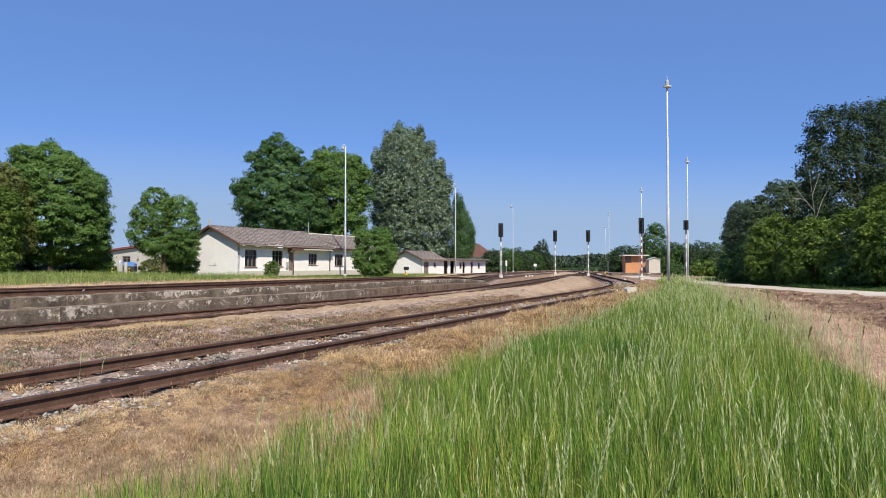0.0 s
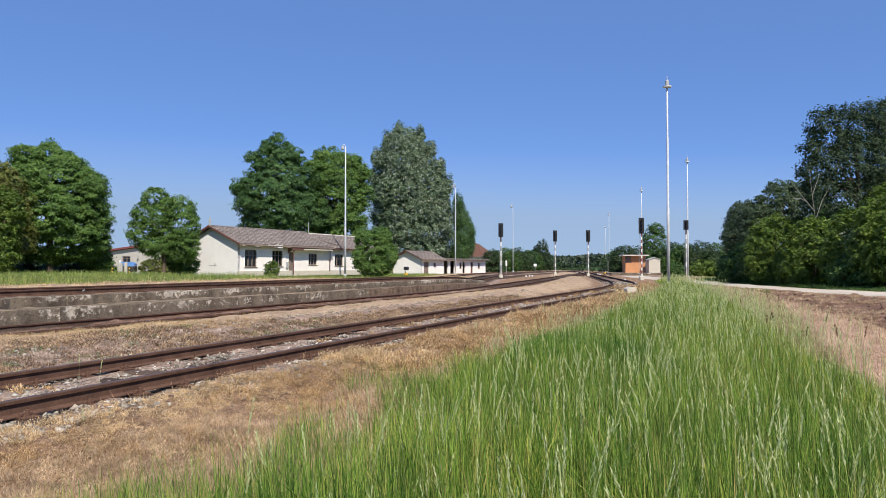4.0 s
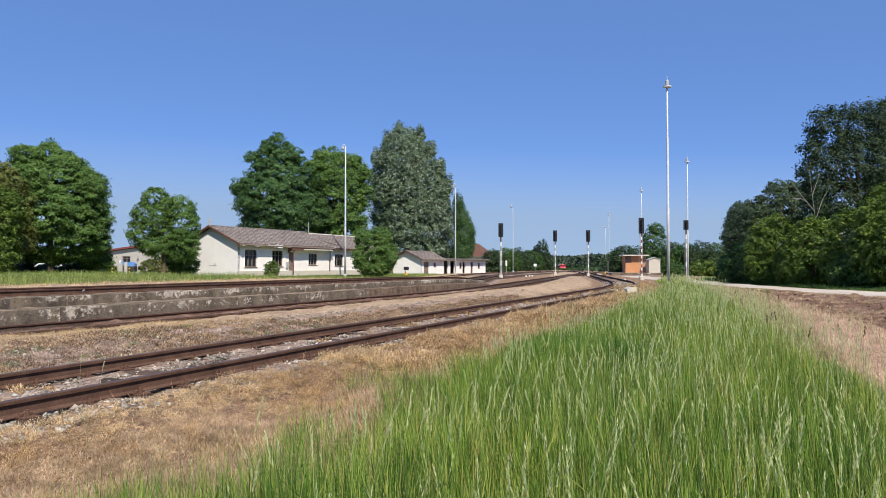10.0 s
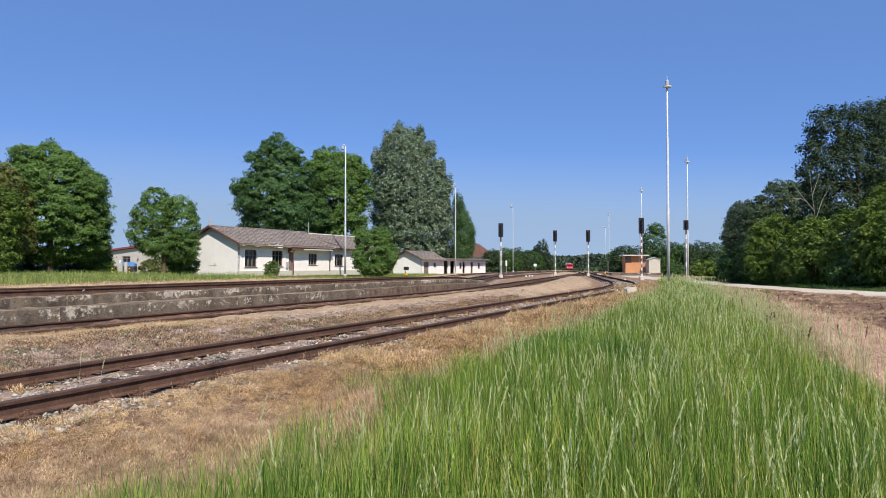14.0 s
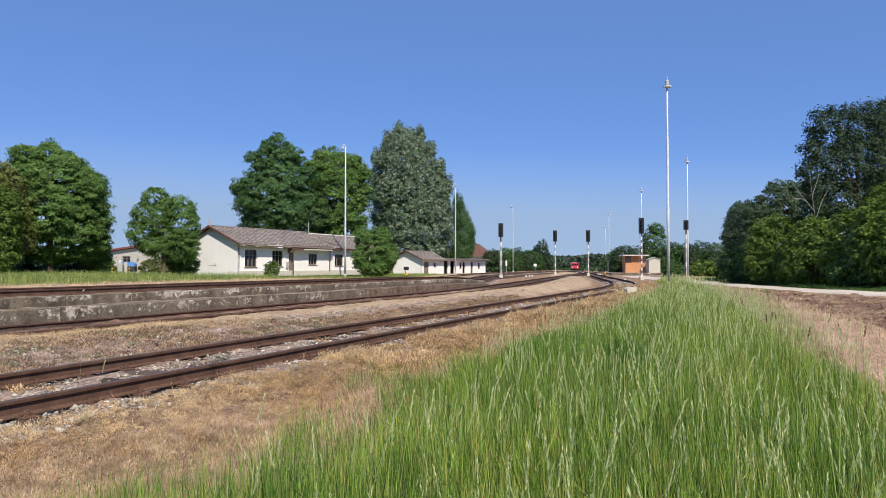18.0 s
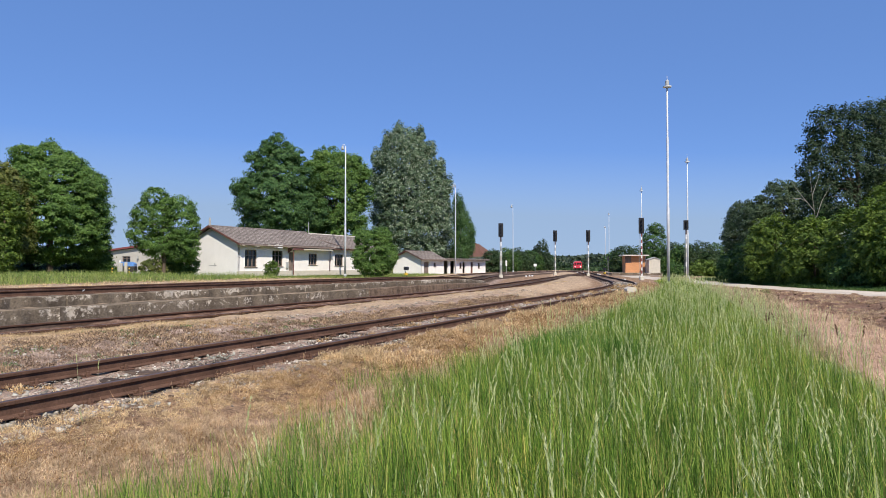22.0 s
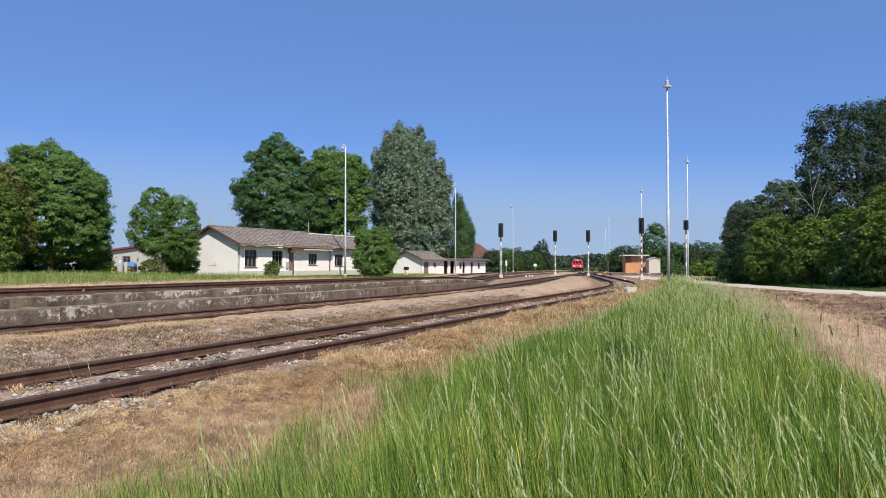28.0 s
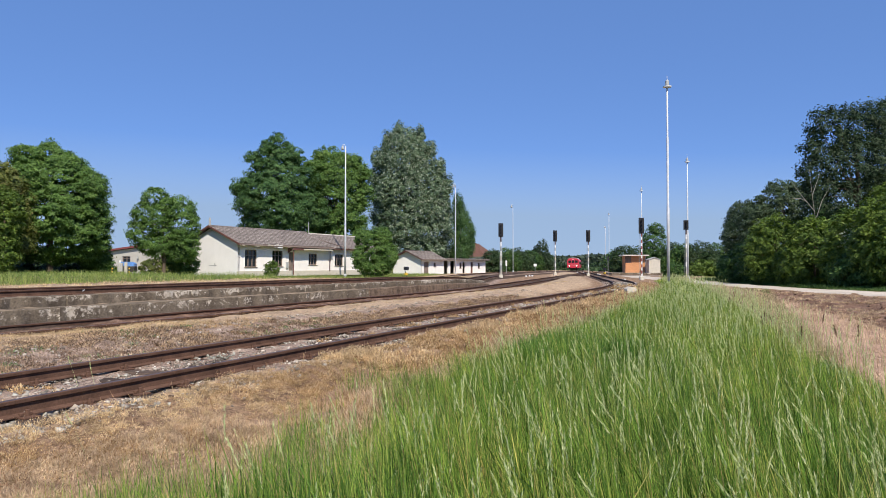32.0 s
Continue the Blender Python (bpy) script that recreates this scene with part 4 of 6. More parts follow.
    part("roof_pole", Geo().tube([(14.2, mid - 0.3, ridge - 0.2), (14.2, mid - 0.3, ridge + 1.2)], [0.04, 0.04], 6), M["grey"], ob)
    sg = part("scrawl", Geo().box(-0.03, -0.022, 2.6, 3.5, 0.62, 0.67), M["grey"], ob, "faded illegible marks")
    part("stroke", Geo().box(-0.03, -0.022, 2.75, 2.85, 0.55, 0.85), M["grey"], sg)
    return ob


white_house()


def shed():
    x, y = -3.28, 105.0
    ob = thing("shed", pose(x, y, gz(x, y) - 0.05, 0, 0, 90 - 27.3), "small white plastered shed with a grey pitched roof", "shed")
    L, D, e, r = 7.2, 4.8, 2.4, 3.6
    hs = [(0.9, 2.5, 0.0, 1.9), (4.0, 4.8, 1.2, 1.8)]
    part("front_wall", wall_with_holes(0, L, -0.1, e, 0, 0.25, hs), M["plaster"], ob)
    part("door", Geo().box(0.9, 2.5, 0.1, 0.16, 0, 1.9, 0.01), M["wood"], ob, "dark double door")
    window_unit(ob, *hs[1], panes=2)
    part("gable_wall", Geo().prism([(0, -0.1), (D, -0.1), (D, e), (D / 2, r - 0.1), (0, e)], -0.02, 0.23, "x"), M["gable"], ob)
    part("end_wall", Geo().prism([(0.25, -0.1), (D, -0.1), (D, e), (D / 2, r - 0.1), (0.25, e)], L - 0.25, L, "x"), M["gable"], ob)
    part("back_wall", Geo().box(0.23, L - 0.25, D - 0.25, D, -0.1, e), M["plaster"], ob)
    corrugated_roof(ob, -0.5, L + 0.4, -0.5, e - 0.1, D / 2, r + 0.05, 4, 7, seed=8)
    corrugated_roof(ob, -0.5, L + 0.4, D + 0.5, e - 0.1, D / 2, r + 0.05, 2, 3, seed=9)
    part("fascia", Geo().box(-0.5, L + 0.4, -0.56, -0.5, e - 0.28, e - 0.05, 0.01), M["wood"], ob)


shed()


def freight_hall():
    x, y = 0.09, 116.0
    ob = thing("open_store", pose(x, y, gz(x, y) - 0.05, 0, 0, 90 - 27.3), "low white store with open bays and a flat dark roof", "shed")
    L, D, e = 17.0, 4.0, 2.3
    part("roof", Geo().box(-0.6, L + 0.5, -0.7, D + 0.3, e, e + 0.28, 0.03), M["slate"], ob, "flat dark overhanging roof")
    part("back_wall", Geo().box(0, L, D - 0.2, D, -0.1, e - 0.003), M["wood"], ob)
    hs = [(0.2, 1.7, 0.0, 2.1), (2.5, 4.2, 0.0, 2.1), (6.0, 6.9, 0.9, 1.9), (7.2, 8.4, 0.0, 2.0), (10.5, 11.5, 0.0, 2.0), (13.6, 14.5, 0.9, 1.9)]
    part("front_wall", wall_with_holes(0, L, -0.1, e - 0.003, 0, 0.25, hs), M["plaster"], ob, "white wall with open bays")
    for h in (hs[2], hs[5]):
        window_unit(ob, *h, panes=2)
    part("side_wall", Geo().box(0, 0.2, 0.255, D - 0.205, -0.1, e - 0.003), M["wood"], ob)
    part("side_wall", Geo().box(L - 0.2, L, 0.255, D - 0.205, -0.1, e - 0.003), M["plaster"], ob)
    part("bay_door", Geo().box(10.5, 11.5, 0.1, 0.15, 0, 2.0, 0.01), M["trim"], ob)


freight_hall()


def hip_house(x, y, w, d, e, r, label, rz=63, wall="plaster"):
    ob = thing("house", pose(x, y, gz(x, y) - 0.1, 0, 0, rz), label, "house")
    part("wall", Geo().box(-w / 2, w / 2, -d / 2, d / 2, 0, e), M[wall], ob)
    o = 0.45
    v = [(-w / 2 - o, -d / 2 - o, e - 0.05), (w / 2 + o, -d / 2 - o, e - 0.05), (w / 2 + o, d / 2 + o, e - 0.05), (-w / 2 - o, d / 2 + o, e - 0.05), (-w * 0.12, 0, r), (w * 0.12, 0, r)]
    part("roof", Geo().add(v, [(0, 1, 5, 4), (1, 2, 5), (2, 3, 4, 5), (3, 0, 4), (3, 2, 1, 0)]), M["tile"], ob, "brown hipped tile roof")
    part("chimney", Geo().box(-0.25, 0.25, 0.4, 0.9, r - 1.0, r + 0.25, 0.03), M["tile"], ob)
    for k in (-1, 0, 1):
        window_unit(ob, k * w * 0.28 - 0.55, k * w * 0.28 + 0.55, e - 2.0, e - 0.75, y=-d / 2 - 0.2, panes=2)
    return ob


hip_house(8.5, 172.0, 6.4, 6.0, 3.7, 6.8, "white house with a brown hipped roof beyond the sheds")


def far_workshop():
    x, y = -43.28, 92.0
    ob = thing("workshop", pose(x, y, gz(x, y) - 0.1, 0, 0, -14), "white workshop with a mono-pitch red-brown roof", "shed")
    L, D, e0, e1 = 14, 8, 3.75, 3.2
    hs = [(1.75, 2.95, 1.75, 2.6), (7.0, 8.1, 1.7, 2.5)]
    part("front_wall", wall_with_holes(0, L, 0, 3.2, 0, 0.3, hs), M["old_render"], ob)
    part("upper_wall", Geo().prism([(0, 3.2), (L, 3.2), (L, 4.9), (0, 3.25)], 0.001, 0.3, "y"), M["old_render"], ob)
    for h in hs:
        window_unit(ob, *h, panes=2)
    part("side_wall", Geo().box(0, 0.3, 0.3, D, 0, 3.2), M["old_render"], ob)
    part("roof", Geo().prism([(-0.5, 3.22), (L + 0.4, 4.98), (L + 0.4, 5.2), (-0.5, 3.45)], -0.4, D + 0.3, "y"), M["redroof"], ob, "red-brown mono-pitch roof")
    part("wall_lamp", Geo().tube([(4.2, -0.2, 2.3), (4.2, -0.2, 2.6)], [0.12, 0.1], 8), M["grey"], ob)


far_workshop()


def loading_platform():
    """Low paved platform on which the brick hut and the relay hut stand."""
    ob = thing("loading_platform", pose(29.6, 124.0, 0, 0, 0, -4), "low paved platform with a dark edge under the brick hut", "platform", kind="structure")
    z = gz(33.5, 128.0)
    part("paving", Geo().box(0.1, 9.9, 0.1, 11.0, z - 0.1, z + 0.30, 0.02), M["earth"], ob, "sandy paving")
    for k in range(5):
        part("edge_slab", Geo().box(2.0 * k, 2.0 * k + 1.98, -0.06, 0.096, z - 0.15, z + 0.32, 0.02), M["block"], ob)


loading_platform()


def brick_hut():
    x, y = 33.55, 130.0
    ob = thing("brick_hut", pose(x, y, gz(x, y) + 0.30, 0, 0, -4), "orange brick hut with a flat overhanging roof", "shed")
    L, D, e = 3.75, 3.0, 3.05
    wall = part("wall", Geo().box(0.02, L - 0.02, 0.02, D, 0, e), M["brick"], ob, "brick wall of the hut")
    me = Geo().box(-0.145, 0.145, -0.05, 0.05, -0.066, 0.066, 0.006).mesh("brick", M["brick"])
    for j in range(21):
        for i in range(13):
            xx = 0.15 + 0.3 * i + (0.15 if j % 2 else 0)
            z = 0.075 + 0.15 * j
            if xx > L - 0.05 or (xx < 1.1 and z > 1.75):
                continue
            part("brick", me, None, wall, at=pose(xx, 0.0, z))
    # shade of the set-back corner, put in as a flat dark panel
    part("recess_shade", Geo().box(0.0, 1.1, -0.02, 0.03, 1.72, e - 0.002), M["wood"], ob, "flat dark panel for the shade of a set-back corner")
    part("roof", Geo().box(-0.6, L + 0.35, -1.0, D + 0.4, e, e + 0.22, 0.03), M["pale"], ob, "flat pale roof slab")
    part("downpipe", Geo().tube([(L - 0.1, -0.12, 0), (L - 0.1, -0.12, e)], [0.05, 0.05], 8), M["grey"], ob)
    part("relay_box", Geo().box(L + 0.05, L + 0.5, 0.2, 0.8, 0, 2.3, 0.03), M["tile"], ob, "rusty cupboard against the hut")
    x, y = 36.75, 126.0
    ob = thing("relay_hut", Matrix.Translation((x, y, gz(x, y) + 0.30)) @ pose(0, 0, 0, 0, 0, -4) @ Matrix.Diagonal((0.92, 1, 0.9, 1)), "pale beige ribbed relay hut with a shallow pitched roof", "hut")
    part("body", Geo().prism([(0, 0), (2.15, 0), (2.15, 2.6), (1.07, 3.0), (0, 2.6)], 0, 2.4, "y"), M["pale"], ob)
    part("roof", Geo().prism([(-0.1, 2.58), (1.07, 3.02), (2.25, 2.58), (2.25, 2.68), (1.07, 3.13), (-0.1, 2.68)], -0.12, 2.5, "y"), M["grey"], ob)
    for k in range(1, 8):
        part("rib", Geo().box(k * 0.27 - 0.02, k * 0.27 + 0.02, -0.03, 0.0, 0.1, 2.55), M["pale"], ob)


brick_hut()


# ---- yard furniture ----
def point_lever(x, y):
    ob = thing("point_lever", pose(x, y, gz(x, y), 0, 0, 65), "black hand point lever with a yellow weight by the upper track", "point lever")
    part("bed", Geo().box(-0.5, 0.5, -0.12, 0.12, 0, 0.14, 0.02), M["rust"], ob)
    part("lever", Geo().tube([(0.1, 0, 0.1), (-0.25, 0, 0.75)], [0.035, 0.03], 8), M["black"], ob)
    part("weight", Geo().box(-0.18, 0.16, -0.13, 0.13, 0.3, 0.55, 0.04), M["yellow"], ob)
    part("lantern", Geo().box(-0.2, 0.2, -0.2, 0.2, 0.8, 1.15, 0.03), M["black"], ob)


point_lever(-3.64, 70.0)
point_lever(22.88, 100.0)


def striped_post(x, y, h, label, c1="yellow", c2="black"):
    ob = thing("striped_post", pose(x, y, gz(x, y) - 0.05), label, "post", "striped posts of the lane")
    for k in range(6):
        part("band", Geo().tube([(0, 0, h * k / 6), (0, 0, h * (k + 1) / 6)], [0.06, 0.06], 10), M[c1 if k % 2 else c2], ob)


striped_post(-27.14, 58.0, 0.75, "yellow and black striped post in the grass")
striped_post(-25.75, 58.0, 0.8, "yellow and black striped post in the grass")


def sign_box(x, y):
    ob = thing("sign_box", pose(x, y, gz(x, y) - 0.05), "pale grey switch box with unreadable labels on a post", "switch box")
    part("post", Geo().tube([(0, 0, 0), (0, 0, 0.55)], [0.05, 0.05], 8), M["grey"], ob)
    bx = part("box", Geo().box(-0.19, 0.19, -0.12, 0.12, 0.45, 1.2, 0.02), M["old_render"], ob)
    for i in (-1, 1):
        for j in (0, 1):
            part("label_bar", Geo().box(i * 0.09 - 0.06, i * 0.09 + 0.06, -0.128, -0.118, 0.62 + j * 0.3, 0.78 + j * 0.3), M["grey"], bx)
    part("knob", Geo().tube([(-0.03, 0, 1.24), (-0.03, 0, 1.45)], [0.07, 0.05], 8), M["white"], ob)


sign_box(-26.95, 59.0)
ob = thing("wooden_post", pose(-27.38, 61.0, 0.5), "weathered wooden post in the grass", "post")
part("shaft", Geo().box(-0.1, 0.1, -0.1, 0.1, 0, 1.0, 0.02), M["pale"], ob)


def tarp_trailer(x, y):
    ob = thing("trailer", pose(x, y, gz(x, y), 0, 0, 12), "small trailer under a blue tarpaulin", "trailer")
    part("tarpaulin", Geo().prism([(-0.9, 1.25), (-0.75, 1.75), (0.5, 1.72), (0.9, 1.5), (0.9, 1.2)], -0.8, 0.8, "y"), M["blue"], ob, "blue tarpaulin")
    part("bed", Geo().box(-0.9, 0.9, -0.8, 0.8, 0.5, 1.2, 0.03), M["underframe"], ob)
    for q in (-1, 1):
        part("wheel", Geo().tube([(0, q * 0.85, 0.32), (0, q * 0.68, 0.32)], [0.32, 0.32], 14), M["tyre"], ob)


tarp_trailer(-37.50, 84.0)


def marker_stone(x, y):
    ob = thing("marker_stone", pose(x, y, gz(x, y) - 0.05, 0, 0, 12), "pale concrete marker block in the grass", "marker")
    part("block", Geo().prism([(-0.25, 0), (0.25, 0), (0.24, 0.36), (0.16, 0.44), (-0.16, 0.44), (-0.24, 0.36)], -0.16, 0.16, "y"), M["pale"], ob)


marker_stone(8.74, 33.0)


def low_marker(x, y, w=0.5):
    ob = thing("clearance_marker", pose(x, y, gz(x, y), 0, 0, -25), "low white clearance marker between the tracks", "marker", "white track markers")
    part("bar", Geo().box(-w / 2, w / 2, -0.08, 0.08, -0.02, 0.15, 0.02), M["white"], ob)


for sx, dy in ((931, 88), (937, 89), (942, 90), (1022, 150), (1033, 160), (1058, 120), (1062, 118), (1101, 66), (1106, 66), (908, 140)):
    low_marker((sx - 784) / 1250 * dy, dy, 0.2)


def board(x, y, h, w, hh, label, mat="white"):
    ob = thing("track_sign", pose(x, y, gz(x, y)), label, "sign", "track signs")
    part("post", Geo().tube([(0, 0, 0), (0, 0, h)], [0.04, 0.04], 8), M["grey"], ob)
    part("plate", Geo().box(-w / 2, w / 2, -0.07, -0.045, h - hh, h, 0.008), M[mat], ob)


board(10.75, 120.0, 2.2, 0.28, 0.9, "white oblong track sign on a post")
board(18.26, 140.0, 1.7, 0.6, 0.5, "small pale track sign on a post")
board(25.70, 110.0, 3.0, 0.3, 0.6, "dark small board on a thin post", "black")


def scrap(x, y, z, w, label):
    ob = thing("litter", pose(x, y, z, 8, -12, 35), label, "litter", "litter on the tracks")
    part("sheet", Geo().prism([(-w, 0), (-w * 0.3, 0.03), (w * 0.4, 0.012), (w, 0.045), (w * 0.9, 0.052), (w * 0.3, 0.022), (-w * 0.35, 0.04), (-w, 0.01)], -w * 0.7, w * 0.7, "y"), M["white"], ob)


scrap(1.06, 21.7, gz(1.06, 21.7) + 0.02, 0.06, "crumpled white scrap of paper between the rails")
scrap(-7.62, 15.0, 0.62, 0.02, "crumpled white scrap on the upper rail")


def corner_stone(x, y):
    ob = thing("loose_stone", pose(x, y, gz(x, y), 0, 0, 30), "pointed grey stone lying beside the rail", "stone")
    part("stone", Geo().add([(-0.06, -0.05, -0.02), (0.07, -0.04, -0.02), (0.05, 0.06, -0.02), (-0.05, 0.05, -0.02), (-0.03, -0.03, 0.06), (0.03, -0.02, 0.05), (0.0, 0.03, 0.09)], [(0, 1, 5, 4), (1, 2, 6, 5), (2, 3, 6), (3, 0, 4, 6), (4, 5, 6), (3, 2, 1, 0)]), M["stone"], ob)


corner_stone(-3.62, 6.15)


# ---- trees ----
tree("maple", -33.45, 60.0, 11.6, 0.28, stacked([(11.0, 0.9, 0.2), (10.2, 1.9, -0.1), (9.2, 3.0, 0.1), (8.0, 4.0, 0.2), (6.4, 4.5, 0.2), (4.9, 4.7, 0.2), (3.4, 4.6, 0.3)]) + [(1.9, -0.6, 9.0, 1.2, 1.4, 1.3), (3.6, -0.4, 7.7, 1.2, 1.6, 1.2), (-1.7, -0.8, 10.2, 1.1, 1.2, 1.0), (1.5, -3.6, 5.0, 2.2, 1.6, 2.0), (-1.6, -3.4, 6.8, 2.0, 1.6, 1.7)], 58000, 0.25, "maple", "dense full-grown green maple in the grass", clump=0.85, inner=0.12, squash=0.5)
tree("copper_tree", -34.82, 54.0, 9.0, 0.22, [(0, 0, 4.8, 3.2, 3, 3.6), (1.2, -0.4, 3.2, 2.4, 2.4, 2.6), (0.2, 0, 7.0, 2.2, 2.2, 1.9), (0.4, -0.8, 1.9, 2.0, 1.6, 1.2), (-0.8, -1.2, 1.5, 2.2, 1.4, 1.5)], 17000, 0.28, "copper", "olive-leaved tree with reddish young shoots", clump=0.7)
tree("young_tree", -31.04, 50.0, 6.6, 0.16, [(-0.4, 0, 4.4, 1.6, 1.6, 2.0), (-0.8, 0, 3.0, 1.7, 1.6, 1.5), (-0.2, -0.3, 1.5, 1.3, 1.2, 1.4)], 8500, 0.24, "shrub", "bright green young tree beside the maple", clump=0.5)
tree("maple_shrub", -31.05, 63.0, 4.0, 0.1, [(0, 0, 2.0, 1.4, 1.4, 1.9), (0.6, 0, 1.0, 1.1, 1.1, 0.9)], 5000, 0.22, "maple", "leafy maple sapling at the edge of the crown", clump=0.5)
tree("lime_tree", -24.55, 62.0, 7.6, 0.17, [(-0.7, 0, 6.7, 1.2, 1.3, 1.4), (-1.0, 0, 5.4, 1.7, 1.6, 1.6), (1.5, 0, 6.1, 1.2, 1.3, 1.2), (1.8, 0, 4.7, 1.3, 1.4, 1.7), (-2.0, 0, 4.0, 1.1, 1.3, 1.3), (1.7, 0, 2.9, 1.4, 1.4, 1.5), (-0.6, 0, 2.9, 1.4, 1.4, 1.1), (0.5, 0.3, 3.6, 1.1, 1.2, 1.0), (0.3, 0.2, 6.1, 1.0, 1.1, 1.2)], 12500, 0.23, "maple", "small round-crowned tree with visible limbs", clump=0.62, inner=0.02, start=0.12, limbs=18)
tree("lime_tree", -23.86, 64.0, 4.6, 0.1, [(0, 0, 2.6, 1.4, 1.3, 2.0), (0.4, 0, 1.5, 1.3, 1.2, 1.3)], 6000, 0.22, "oak", "slender sapling against the pale gable", clump=0.5)
tree("oak", -22.6, 96.0, 18.9, 0.4, stacked([(18.6, 0.7, 0.1), (17.4, 1.9, -0.2), (15.8, 3.2, -0.1), (13.6, 4.3, 0.1), (11.4, 5.5, -0.1), (9.2, 5.6, 0.0), (6.6, 4.9, 0.2), (4.2, 4.2, 0.5)]) + [(-2.6, -0.6, 15.9, 1.5, 1.5, 1.1), (2.4, -0.4, 16.4, 1.5, 1.5, 1.1), (-4.8, -0.5, 12.2, 1.4, 1.6, 1.1), (3.6, -0.6, 13.6, 2.0, 1.8, 1.4), (4.4, 0, 9.0, 2.6, 2.4, 3.0), (-1.5, -4.4, 10.5, 2.4, 1.6, 1.6), (2.0, -4.0, 8.0, 2.4, 1.8, 1.8)], 40000, 0.38, "oak", "tall spreading dark green broadleaf behind the roof", clump=1.25, inner=0.12, squash=0.5)
tree("oak", -15.0, 100.0, 17.2, 0.38, stacked([(17.0, 1.7, -1.5), (15.4, 3.4, 0.0), (13.2, 4.0, 0.2), (10.6, 4.2, 0.2), (8.0, 3.9, 0.3), (5.4, 3.8, 0.2), (3.2, 3.4, 0.0)]) + [(1.6, -0.4, 16.2, 1.7, 1.6, 1.0), (3.2, -0.3, 14.8, 1.4, 1.5, 1.2), (-3.0, -0.6, 15.2, 1.6, 1.6, 1.2), (3.6, 0, 11.5, 1.4, 1.5, 1.6)], 31000, 0.38, "maple", "broad rounded green tree behind the roof", clump=1.35, inner=0.1, squash=0.55)
tree("white_poplar", -6.6, 126.0, 27, 0.42, stacked([(24.2, 3.1, -0.6), (22.2, 4.3, -0.3), (19.6, 5.5, -0.2), (16.8, 6.4, 0.6), (13.8, 7.2, 0.9), (10.6, 7.6, 1.2), (7.4, 7.5, 1.2), (4.2, 7.0, 1.0)]) + [(-1.3, 0, 25.6, 0.9, 1.0, 1.5), (2.4, 0, 24.8, 0.9, 1.0, 1.5), (-3.4, 0, 24.0, 0.8, 1.0, 1.4), (-5.2, 0, 20.8, 1.1, 1.2, 1.6), (4.4, 0, 22.2, 1.0, 1.2, 1.7), (6.0, 0, 19.0, 1.0, 1.2, 1.7), (7.4, 0, 16.0, 1.0, 1.2, 1.8), (-5.6, 0, 17.0, 1.4, 1.4, 2.0), (1.0, -4.8, 18.0, 1.8, 1.4, 2.6), (-3.0, -5.2, 14.0, 1.8, 1.4, 2.6), (3.6, -5.4, 11.5, 1.8, 1.4, 2.6)], 42000, 0.50, "silver", "tall white poplar with silvery shimmering leaves", clump=0.95, inner=0.15, squash=1.35)
tree("birch", 3.2, 126.0, 11.8, 0.2, [(-0.5, 0, 12.6, 0.8, 0.9, 1.7), (0, 0, 9.8, 1.5, 1.6, 2.6), (0.6, 0, 7.0, 1.9, 1.8, 3.0), (1.2, 0, 5.4, 1.2, 1.4, 2.6), (-0.4, 0, 4.0, 1.8, 1.8, 2.4)], 12000, 0.30, "oak", "drooping birch beside the poplar", clump=0.75, bark="palebark", squash=2.2)
tree("elder_bush", -7.2, 74.0, 5.6, 0.12, [(0, 0, 3.1, 1.6, 1.7, 2.2), (-1.1, 0, 4.2, 0.9, 1.1, 1.2), (0.8, 0, 4.3, 1.0, 1.1, 1.1), (1.5, 0, 2.4, 0.9, 1.2, 1.5), (0, 0, 1.2, 1.7, 1.5, 1.2), (-1.5, -0.4, 2.2, 0.8, 1.1, 1.2)], 15000, 0.20, "maple", "rounded bright green bush before the annex", "bush", clump=0.55, start=0.08, inner=0.1)
tree("wall_shrub", -15.27, 63.0, 1.7, 0.04, [(0, 0, 0.9, 0.7, 0.6, 0.8)], 1500, 0.16, "shrub", "small leafy shrub growing under a window", "shrub", clump=0.3, start=0.05)
tree("hedge_shrub", -32.77, 80.0, 2.2, 0.06, [(0, 0, 1.1, 1.6, 1.2, 1.1), (1.8, 0, 0.9, 1.2, 1, 0.9)], 3500, 0.24, "copper", "dull brownish shrub beside the lane", "shrub", clump=0.5, start=0.05)
tree("hedge_shrub", -34.61, 70.0, 1.6, 0.05, [(0, 0, 0.7, 1.5, 1.0, 0.7), (1.6, 0, 0.6, 1.2, 1, 0.6)], 2800, 0.2, "shrub", "low green shrub at the foot of the maple", "shrub", clump=0.4, start=0.05)

for bx, bd, bw, mat in ((-6, 60, 1.2, "copper"), (48, 62, 0.9, "grove"), (88, 66, 0.8, "grove"), (132, 64, 1.4, "grove"), (156, 66, 1.2, "maple")):
    tree("undergrowth", (bx - 784) / 1250 * bd, bd, 1.4, 0.04, [(0, 0, 0.65, bw, 1.0, 0.62), (bw * 0.6, 0.2, 0.45, bw * 0.6, 0.8, 0.45)], 2600, 0.2, mat, "dark low undergrowth at the foot of the trees", "shrub", clump=0.4, start=0.05, group="undergrowth below the trees")

